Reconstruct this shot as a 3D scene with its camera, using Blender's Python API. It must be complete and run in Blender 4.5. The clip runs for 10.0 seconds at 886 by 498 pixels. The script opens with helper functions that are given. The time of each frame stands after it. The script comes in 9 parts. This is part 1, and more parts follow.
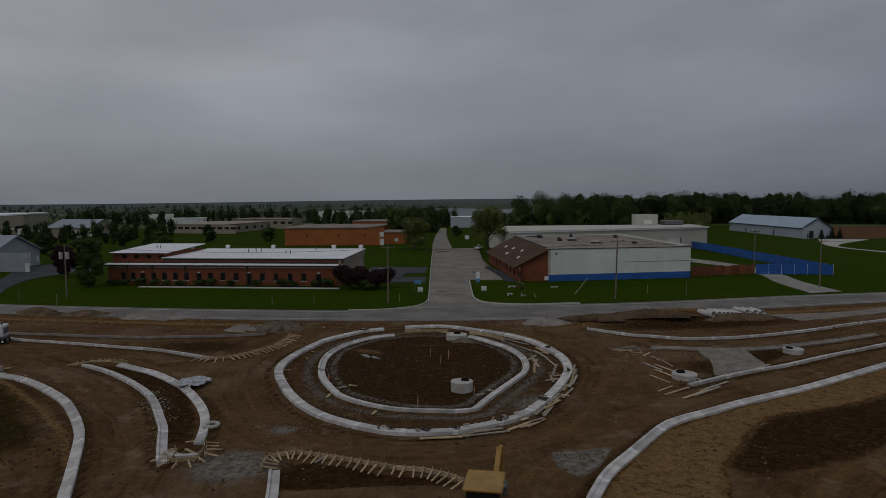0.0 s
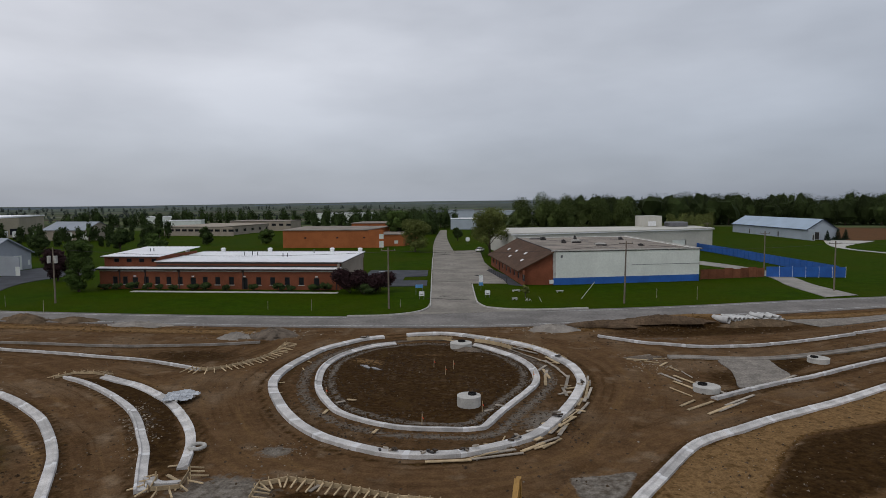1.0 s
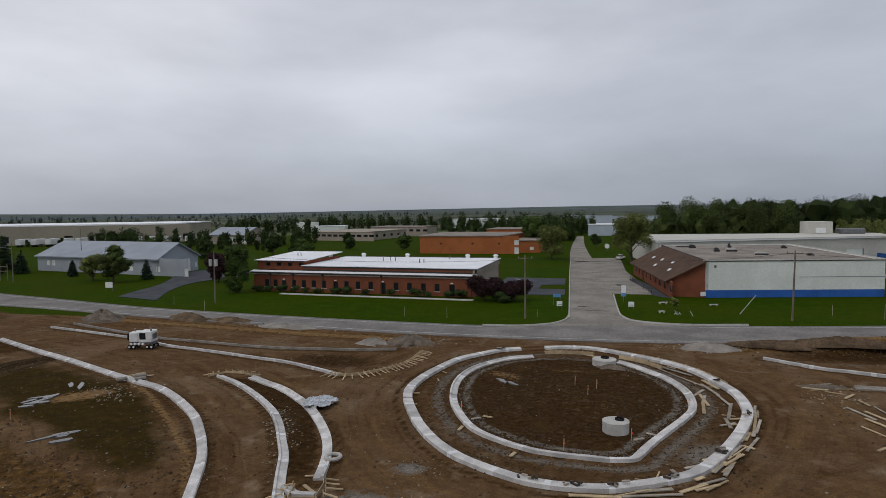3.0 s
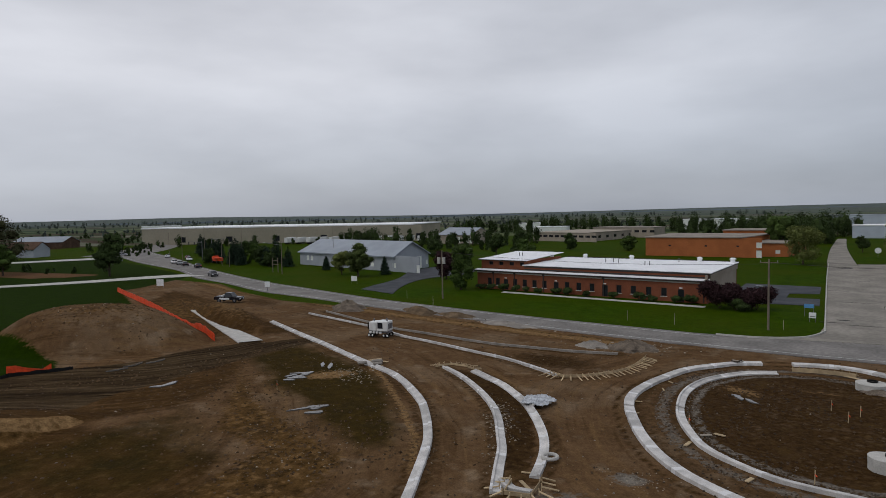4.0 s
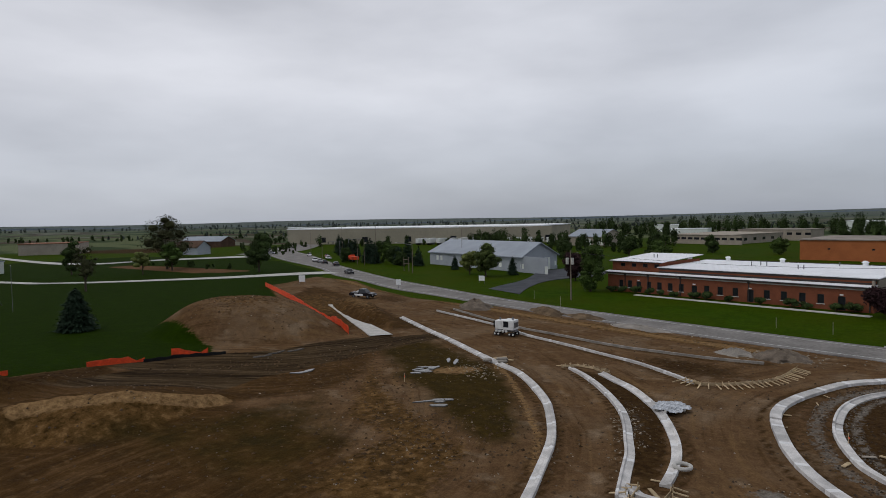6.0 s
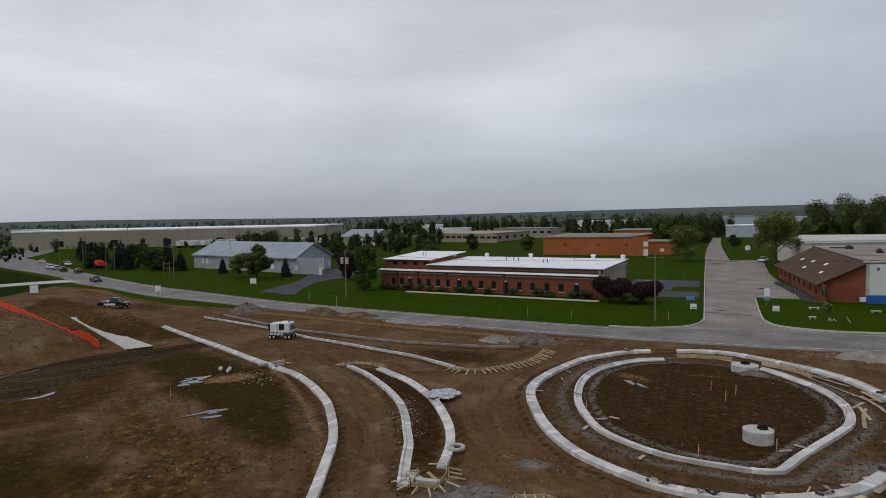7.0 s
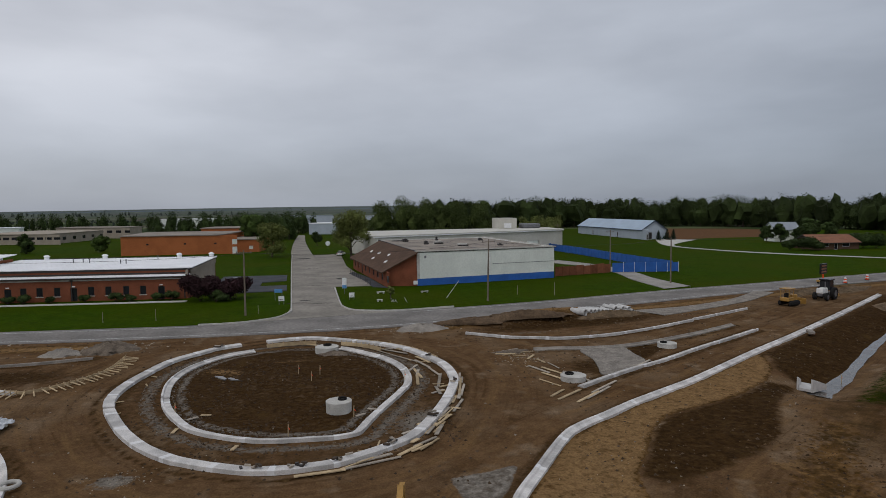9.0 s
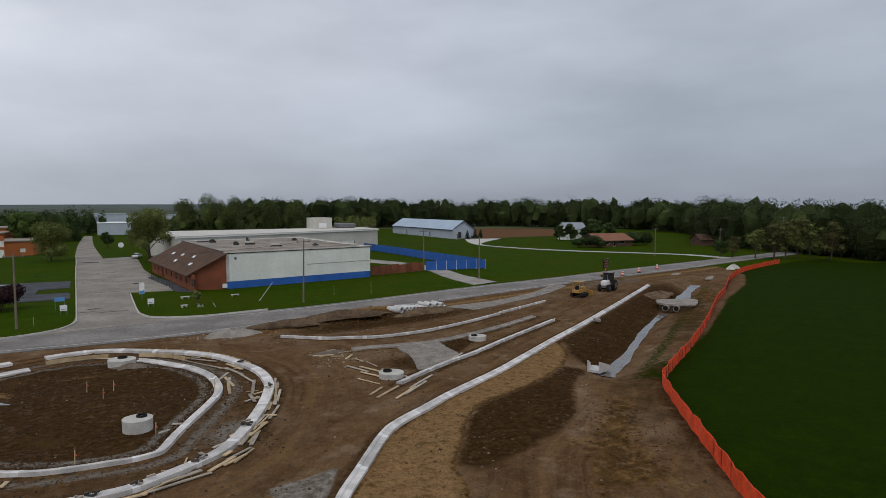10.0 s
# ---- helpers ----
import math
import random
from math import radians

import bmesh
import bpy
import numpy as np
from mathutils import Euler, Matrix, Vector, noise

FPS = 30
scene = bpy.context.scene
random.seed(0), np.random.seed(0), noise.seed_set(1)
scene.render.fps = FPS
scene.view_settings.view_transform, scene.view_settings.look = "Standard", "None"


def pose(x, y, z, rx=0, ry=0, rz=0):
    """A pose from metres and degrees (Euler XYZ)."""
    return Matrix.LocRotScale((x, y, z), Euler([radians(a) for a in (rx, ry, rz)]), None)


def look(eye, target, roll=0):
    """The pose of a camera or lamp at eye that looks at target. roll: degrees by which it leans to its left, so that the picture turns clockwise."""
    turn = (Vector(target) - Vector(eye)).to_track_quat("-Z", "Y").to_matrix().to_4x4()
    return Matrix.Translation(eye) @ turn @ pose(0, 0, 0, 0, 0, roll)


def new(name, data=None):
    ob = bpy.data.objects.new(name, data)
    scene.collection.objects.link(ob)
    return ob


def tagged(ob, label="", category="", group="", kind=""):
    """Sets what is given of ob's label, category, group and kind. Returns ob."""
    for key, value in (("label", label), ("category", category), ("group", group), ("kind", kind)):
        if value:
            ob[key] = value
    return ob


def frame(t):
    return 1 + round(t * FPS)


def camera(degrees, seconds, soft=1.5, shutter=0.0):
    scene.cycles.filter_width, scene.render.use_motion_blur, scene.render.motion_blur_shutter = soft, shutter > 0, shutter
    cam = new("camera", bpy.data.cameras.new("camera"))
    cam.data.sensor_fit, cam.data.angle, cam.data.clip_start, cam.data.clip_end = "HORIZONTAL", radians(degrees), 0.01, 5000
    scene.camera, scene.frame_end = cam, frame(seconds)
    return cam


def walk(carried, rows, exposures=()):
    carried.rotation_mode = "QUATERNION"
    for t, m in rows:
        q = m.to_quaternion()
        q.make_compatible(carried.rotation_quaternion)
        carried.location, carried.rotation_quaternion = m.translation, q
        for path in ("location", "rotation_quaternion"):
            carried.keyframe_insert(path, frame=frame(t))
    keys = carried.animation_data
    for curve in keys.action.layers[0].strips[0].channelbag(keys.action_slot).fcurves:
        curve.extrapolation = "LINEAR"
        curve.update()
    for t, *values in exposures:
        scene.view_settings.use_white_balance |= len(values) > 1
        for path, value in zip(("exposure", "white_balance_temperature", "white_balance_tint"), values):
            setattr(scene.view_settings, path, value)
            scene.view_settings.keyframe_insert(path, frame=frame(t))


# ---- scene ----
cam = camera(71.0, 10.0, soft=0.6)
PATH = [
    (0.0, (0.09, 0.51, 16.21), (0.16, 50.36, 12.41), -0.29),
    (0.5, (-0.12, 2.62, 16.19), (-0.03, 52.48, 12.46), -0.37),
    (1.0, (-0.40, 4.23, 16.14), (-0.27, 54.09, 12.48), -0.38),
    (1.5, (-0.61, 5.34, 16.24), (-0.44, 55.20, 12.63), -0.36),
    (2.0, (-0.82, 6.17, 16.21), (-0.70, 56.05, 12.70), -0.39),
    (2.2, (-0.88, 6.39, 16.15), (-0.96, 56.27, 12.75), -0.47),
    (3.3, (-1.09, 7.06, 16.26), (-17.69, 54.13, 13.28), -0.71),
    (3.5, (-0.99, 7.01, 16.25), (-21.38, 52.57, 13.32), -0.82),
    (4.0, (-1.00, 7.15, 16.16), (-27.79, 49.28, 13.36), -1.05),
    (4.5, (-1.18, 7.29, 16.08), (-34.73, 44.28, 13.53), -0.99),
    (5.0, (-1.15, 7.38, 16.09), (-38.99, 39.96, 13.61), -1.05),
    (5.2, (-1.09, 7.39, 16.00), (-39.35, 39.48, 13.57), -0.98),
    (6.3, (-0.82, 7.47, 15.59), (-30.96, 47.29, 13.06), -1.21),
    (6.5, (-1.00, 7.30, 15.55), (-26.61, 50.17, 12.91), -1.25),
    (7.0, (-1.12, 7.09, 15.58), (-21.04, 52.87, 12.84), -1.11),
    (7.5, (-0.92, 7.10, 15.43), (-18.24, 53.92, 12.69), -1.03),
    (8.0, (-0.74, 6.81, 15.30), (-10.78, 55.70, 12.35), -1.01),
    (8.5, (-0.81, 7.00, 15.20), (-0.90, 56.90, 12.14), -0.80),
    (9.0, (-0.93, 6.75, 15.09), (10.39, 55.34, 11.81), -0.54),
    (9.5, (-0.84, 7.01, 15.08), (20.85, 51.93, 11.73), -0.27),
    (10.0, (-1.01, 7.04, 15.02), (23.99, 50.21, 11.67), -0.01)
]
EXPOSURE = [(0.0, -1.17), (0.3, -0.44), (0.5, -0.03), (0.9, -0.04), (3.5, -0.05), (4.2, -0.11), (5.2, -0.08), (6.5, -0.06), (9.2, -0.09), (10.0, 0.12)]
walk(cam, [(t, look(eye, target, roll)) for t, eye, target, roll in PATH], EXPOSURE)

# ---- sky and light: a bright, even overcast ----
world = bpy.data.worlds.new("overcast_sky")
scene.world = world
world.use_nodes = True
wn, wl = world.node_tree.nodes, world.node_tree.links
wn.clear()
w_out, w_bg = wn.new("ShaderNodeOutputWorld"), wn.new("ShaderNodeBackground")
w_sky = wn.new("ShaderNodeTexSky")
w_sky.sky_type, w_sky.sun_disc = "NISHITA", False
w_sky.sun_elevation, w_sky.sun_rotation = radians(48), radians(150)
w_dim = wn.new("ShaderNodeVectorMath")
w_dim.operation = "SCALE"
w_dim.inputs["Scale"].default_value = 0.09
w_co, w_map, w_noise, w_ramp, w_mix = (wn.new("ShaderNode" + k) for k in ("TexCoord", "Mapping", "TexNoise", "ValToRGB", "Mix"))
w_map.inputs["Scale"].default_value = (1.1, 1.1, 3.6)
w_noise.inputs["Scale"].default_value, w_noise.inputs["Detail"].default_value, w_noise.inputs["Roughness"].default_value = 1.7, 5.0, 0.5
w_ramp.color_ramp.elements[0].position, w_ramp.color_ramp.elements[0].color = 0.3, (0.575, 0.585, 0.635, 1)
w_ramp.color_ramp.elements[1].position, w_ramp.color_ramp.elements[1].color = 0.7, (0.87, 0.88, 0.94, 1)
w_mix.data_type = "RGBA"
w_mix.inputs[0].default_value = 0.9
w_out_col = w_mix.outputs[2]
wl.new(w_co.outputs["Generated"], w_map.inputs["Vector"])
wl.new(w_map.outputs["Vector"], w_noise.inputs["Vector"])
wl.new(w_noise.outputs["Fac"], w_ramp.inputs["Fac"])
wl.new(w_sky.outputs["Color"], w_dim.inputs[0])
wl.new(w_dim.outputs["Vector"], w_mix.inputs[6])
w_sep, w_east, w_mul = wn.new("ShaderNodeSeparateXYZ"), wn.new("ShaderNodeMapRange"), wn.new("ShaderNodeMix")
w_east.inputs["From Min"].default_value, w_east.inputs["From Max"].default_value = -0.75, 0.75
w_mul.data_type, w_mul.blend_type = "RGBA", "MULTIPLY"
w_mul.inputs[7].default_value = (0.61, 0.655, 0.702, 1)
wl.new(w_co.outputs["Generated"], w_sep.inputs["Vector"])
wl.new(w_sep.outputs["X"], w_east.inputs["Value"])
wl.new(w_east.outputs["Result"], w_mul.inputs[0])
wl.new(w_ramp.outputs["Color"], w_mul.inputs[6])
# the cloud deck is thicker and bluer towards the horizon
w_low, w_deep = wn.new("ShaderNodeMapRange"), wn.new("ShaderNodeMix")
w_low.inputs["From Min"].default_value, w_low.inputs["From Max"].default_value = 0.21, 0.0
w_deep.data_type, w_deep.blend_type = "RGBA", "MULTIPLY"
w_deep.inputs[7].default_value = (0.60, 0.63, 0.675, 1)
wl.new(w_sep.outputs["Z"], w_low.inputs["Value"])
wl.new(w_low.outputs["Result"], w_deep.inputs[0])
wl.new(w_mul.outputs[2], w_deep.inputs[6])
wl.new(w_deep.outputs[2], w_mix.inputs[7])
wl.new(w_out_col, w_bg.inputs["Color"])
wl.new(w_bg.outputs["Background"], w_out.inputs["Surface"])
w_bg.inputs["Strength"].default_value = 1.0
sun = new("sun", bpy.data.lights.new("sun", "SUN"))
sun.data.energy, sun.data.angle, sun.data.color = 0.6, radians(25), (1.0, 0.96, 0.9)
sun.matrix_world = look((0, 0, 100), (35, 60, 0))

# ---- materials ----
MATS = {}


def mat(name, colour, rough=0.85, metal=0.0, scale=1.5, vary=0.25, fine=30.0, grain=0.25, bump=0.2, per_object=0.0, tint=None, island=0.0):
    """A surface with variation at two scales, in metres, and a fine relief. tint: a second colour for the large patches."""
    if name in MATS:
        return MATS[name]
    m = bpy.data.materials.new(name)
    m.use_nodes = True
    n, l = m.node_tree.nodes, m.node_tree.links
    b = n["Principled BSDF"]
    b.inputs["Roughness"].default_value, b.inputs["Metallic"].default_value = rough, metal
    b.inputs["Specular IOR Level"].default_value = 0.4 if rough < 0.75 else 0.1
    geo = n.new("ShaderNodeNewGeometry")
    big, small = n.new("ShaderNodeTexNoise"), n.new("ShaderNodeTexNoise")
    big.inputs["Scale"].default_value, big.inputs["Detail"].default_value = scale, 5
    small.inputs["Scale"].default_value, small.inputs["Detail"].default_value = fine, 3
    for t in (big, small):
        l.new(geo.outputs["Position"], t.inputs["Vector"])
    two = n.new("ShaderNodeMix")
    two.data_type = "RGBA"
    c2 = tint or tuple(c * (1 - vary) for c in colour)
    two.inputs[6].default_value, two.inputs[7].default_value = (*colour, 1), (*c2, 1)
    ramp = n.new("ShaderNodeMapRange")
    ramp.inputs["From Min"].default_value, ramp.inputs["From Max"].default_value = 0.38, 0.62
    l.new(big.outputs["Fac"], ramp.inputs["Value"])
    l.new(ramp.outputs["Result"], two.inputs[0])
    hsv = n.new("ShaderNodeHueSaturation")
    val = n.new("ShaderNodeMapRange")
    val.inputs["From Min"].default_value, val.inputs["From Max"].default_value = 0.3, 0.7
    val.inputs["To Min"].default_value, val.inputs["To Max"].default_value = 1 - grain, 1 + grain
    l.new(small.outputs["Fac"], val.inputs["Value"])
    value = val.outputs["Result"]
    for amount, kind, socket in ((per_object, "ShaderNodeObjectInfo", "Random"), (island, "ShaderNodeNewGeometry", "Random Per Island")):
        if amount:
            info, r, mul = n.new(kind), n.new("ShaderNodeMapRange"), n.new("ShaderNodeMath")
            r.inputs["To Min"].default_value, r.inputs["To Max"].default_value = 1 - amount, 1 + amount
            mul.operation = "MULTIPLY"
            l.new(info.outputs[socket], r.inputs["Value"])
            l.new(r.outputs["Result"], mul.inputs[0])
            l.new(value, mul.inputs[1])
            value = mul.outputs[0]
    l.new(value, hsv.inputs["Value"])
    l.new(two.outputs[2], hsv.inputs["Color"])
    l.new(hsv.outputs["Color"], b.inputs["Base Color"])
    if bump:
        bp = n.new("ShaderNodeBump")
        bp.inputs["Strength"].default_value, bp.inputs["Distance"].default_value = bump, 0.05
        l.new(small.outputs["Fac"], bp.inputs["Height"])
        l.new(bp.outputs["Normal"], b.inputs["Normal"])
    MATS[name] = m
    return m


ASPHALT = mat("old_asphalt", (0.222, 0.206, 0.190), 0.9, scale=0.22, vary=0.3, fine=2.5, grain=0.2)
STREET = mat("worn_concrete_street", (0.275, 0.25, 0.215), 0.9, scale=0.16, vary=0.28, fine=1.6, grain=0.16)
LOT = mat("dark_asphalt_lot", (0.075, 0.078, 0.088), 0.9, scale=0.3, vary=0.3, fine=8, grain=0.15)
CONCRETE = mat("fresh_concrete", (0.60, 0.575, 0.55), 0.85, scale=0.9, vary=0.28, fine=14, grain=0.16, per_object=0.16)
CONCRETE_WHITE = mat("sealed_concrete", (0.72, 0.71, 0.70), 0.8, scale=2, vary=0.1, fine=18, grain=0.06)
CONCRETE_PALE = mat("pale_concrete", (0.52, 0.50, 0.46), 0.85, scale=1.2, vary=0.22, fine=14, grain=0.12)
CONCRETE_DUSTY = mat("dusty_concrete", (0.30, 0.27, 0.235), 0.9, scale=0.7, vary=0.3, fine=10, grain=0.2)
LIMESTONE = mat("compacted_limestone", (0.26, 0.232, 0.20), 0.95, scale=0.8, vary=0.3, fine=6, grain=0.3, bump=0.5)
GRAVEL = mat("grey_gravel", (0.175, 0.14, 0.108), 0.95, scale=1.2, vary=0.35, fine=12, grain=0.4, bump=0.6)
TAN_SOIL = mat("dry_tan_soil", (0.165, 0.115, 0.07), 0.95, scale=0.6, vary=0.45, fine=5, grain=0.3, bump=0.8)
BROWN_SOIL = mat("brown_soil", (0.13, 0.088, 0.055), 0.95, scale=0.5, vary=0.45, fine=4, grain=0.35, bump=0.8)
BRICK = mat("red_brick_wall", (0.225, 0.078, 0.042), 0.9, scale=0.5, vary=0.2, fine=9, grain=0.18)
ORANGE_BRICK = mat("orange_brick_wall", (0.40, 0.135, 0.05), 0.9, scale=0.3, vary=0.15, fine=5, grain=0.12)
DARK_TRIM = mat("dark_bronze_trim", (0.035, 0.03, 0.028), 0.5, scale=1, vary=0.2, bump=0.0)
GLASS = mat("dark_window_glass", (0.02, 0.022, 0.026), 0.12, scale=0.5, vary=0.3, bump=0.0)
WHITE_ROOF = mat("white_metal_roof", (0.88, 0.88, 0.89), 0.45, scale=0.3, vary=0.08, fine=3, grain=0.04, bump=0.02)
WHITE_WALL = mat("white_painted_block", (0.75, 0.775, 0.715), 0.8, scale=0.25, vary=0.1, fine=3, grain=0.06)
CREAM_WALL = mat("cream_metal_siding", (0.55, 0.53, 0.47), 0.7, scale=0.2, vary=0.12, fine=2, grain=0.06)
BLUE_PAINT = mat("blue_painted_metal", (0.022, 0.115, 0.42), 0.6, scale=0.4, vary=0.2, fine=4, grain=0.1)
FLAT_ROOF = mat("weathered_flat_roof", (0.30, 0.26, 0.22), 0.9, scale=0.15, vary=0.3, fine=1.5, grain=0.15)
SHINGLE = mat("brown_shingles", (0.108, 0.066, 0.045), 0.9, scale=0.6, vary=0.3, fine=6, grain=0.25)
TAN_WALL = mat("tan_wall", (0.36, 0.31, 0.25), 0.85, scale=0.3, vary=0.15, fine=3, grain=0.08)
GREY_SIDING = mat("pale_grey_siding", (0.36, 0.385, 0.42), 0.6, scale=0.3, vary=0.12, fine=4, grain=0.06)
GREY_ROOF = mat("grey_metal_roof", (0.27, 0.30, 0.34), 0.5, scale=0.2, vary=0.15, fine=3, grain=0.06)
PALE_BLUE_WALL = mat("pale_blue_siding", (0.42, 0.47, 0.53), 0.6, scale=0.2, vary=0.1, fine=3, grain=0.05)
BLUE_ROOF = mat("pale_blue_metal_roof", (0.33, 0.42, 0.52), 0.45, scale=0.15, vary=0.12, fine=2, grain=0.05)
BROWN_ROOF = mat("red_brown_roof", (0.25, 0.12, 0.075), 0.9, scale=0.4, vary=0.2, fine=4, grain=0.15)
WOOD_FENCE = mat("reddish_wood_fence", (0.19, 0.075, 0.04), 0.85, scale=0.8, vary=0.25, fine=8, grain=0.2, per_object=0.2)
LUMBER = mat("raw_lumber", (0.50, 0.38, 0.23), 0.8, scale=1.5, vary=0.25, fine=12, grain=0.15, per_object=0.25)
GREY_LUMBER = mat("weathered_lumber", (0.38, 0.33, 0.27), 0.85, scale=1.5, vary=0.3, fine=12, grain=0.15, per_object=0.25)
POLE_WOOD = mat("grey_pole_wood", (0.21, 0.17, 0.135), 0.9, scale=0.8, vary=0.25, fine=10, grain=0.15)
ORANGE = mat("orange_plastic_mesh", (0.84, 0.078, 0.014), 0.7, scale=1.5, vary=0.25, fine=10, grain=0.2)
YELLOW = mat("construction_yellow", (0.40, 0.22, 0.05), 0.5, scale=1.2, vary=0.25, fine=9, grain=0.12)
WHITE_PAINT = mat("white_machine_paint", (0.74, 0.74, 0.72), 0.4, scale=1.0, vary=0.15, fine=8, grain=0.06)
BLACK_PAINT = mat("black_car_paint", (0.014, 0.014, 0.017), 0.25, scale=1, vary=0.2, bump=0.0)
RED_PAINT = mat("red_car_paint", (0.30, 0.02, 0.02), 0.3, scale=1, vary=0.2, bump=0.0)
SILVER_PAINT = mat("silver_car_paint", (0.36, 0.37, 0.39), 0.3, metal=0.5, scale=1, vary=0.15, bump=0.0)
BEIGE_WALL = mat("beige_precast_wall", (0.33, 0.295, 0.225), 0.85, scale=0.1, vary=0.12, fine=1, grain=0.06)
DRIVE = mat("worn_grey_drive", (0.33, 0.31, 0.28), 0.9, scale=0.3, vary=0.25, fine=6, grain=0.12)
LINE_PAINT = mat("faded_white_line", (0.5, 0.5, 0.48), 0.7, scale=1.5, vary=0.45, fine=8, grain=0.2)
RUBBER = mat("black_rubber", (0.022, 0.021, 0.02), 0.85, scale=3, vary=0.3, bump=0.1)
STEEL = mat("dull_steel", (0.22, 0.22, 0.23), 0.5, metal=0.7, scale=2, vary=0.3)
PLASTIC_PIPE = mat("grey_white_concrete_pipe", (0.56, 0.55, 0.53), 0.7, scale=1.5, vary=0.2, fine=12, grain=0.08, per_object=0.08)
BARK = mat("bark", (0.085, 0.065, 0.05), 0.95, scale=3, vary=0.35, fine=14, grain=0.3, bump=0.5)
LEAF = mat("spring_leaves", (0.062, 0.098, 0.022), 0.8, scale=0.25, vary=0.45, fine=2, grain=0.25, bump=0, island=0.22)
LEAF_DARK = mat("dark_leaves", (0.045, 0.069, 0.020), 0.8, scale=0.2, vary=0.45, fine=2, grain=0.25, bump=0, island=0.22)
LEAF_OAK = mat("oak_budding_leaves", (0.050, 0.052, 0.022), 0.85, scale=0.3, vary=0.4, fine=2, grain=0.25, bump=0, island=0.22)
LEAF_PALE = mat("pale_budding_leaves", (0.140, 0.160, 0.045), 0.8, scale=0.3, vary=0.35, fine=2, grain=0.25, bump=0, island=0.22)
LEAF_GROVE = mat("grove_leaves", (0.080, 0.106, 0.030), 0.8, scale=0.12, vary=0.45, fine=2, grain=0.25, bump=0, island=0.22)
LEAF_WOOD = mat("deep_wood_leaves", (0.036, 0.052, 0.015), 0.8, scale=0.06, vary=0.5, fine=2, grain=0.25, bump=0, island=0.3)
LEAF_OLIVE = mat("olive_budding_leaves", (0.088, 0.088, 0.030), 0.85, scale=0.2, vary=0.4, fine=2, grain=0.25, bump=0, island=0.22)
LEAF_PURPLE = mat("purple_leaves", (0.045, 0.022, 0.024), 0.8, scale=0.4, vary=0.4, fine=2, grain=0.25, bump=0, island=0.22)
NEEDLES = mat("spruce_needles", (0.022, 0.040, 0.022), 0.85, scale=0.8, vary=0.35, fine=4, grain=0.25, bump=0, island=0.3)
# two far foliage colours, lightened and blued to carry distance haze
LEAF_FAR_HAZED = mat("haze_tinted_leaves", (0.105, 0.125, 0.105), 0.9, scale=0.02, vary=0.35, fine=0.3, grain=0.2, bump=0, island=0.3)
LEAF_RIDGE_HAZED = mat("haze_tinted_ridge", (0.125, 0.152, 0.172), 0.9, scale=0.01, vary=0.25, fine=0.2, grain=0.15, bump=0, island=0.25)
WATER = mat("muddy_water", (0.13, 0.122, 0.112), 0.14, scale=0.4, vary=0.2, bump=0.05, fine=3)
BLACK_FABRIC = mat("black_silt_fabric", (0.018, 0.018, 0.018), 0.8, scale=2, vary=0.3)
SIGN_WHITE = mat("white_sign", (0.78, 0.78, 0.78), 0.5, vary=0.05, bump=0)
SIGN_BLUE = mat("blue_sign", (0.10, 0.28, 0.55), 0.5, vary=0.1, bump=0)
PLASTIC_SHEET = mat("clear_plastic_sheet", (0.50, 0.52, 0.55), 0.3, scale=3, vary=0.4, fine=10, grain=0.25, bump=0.6)


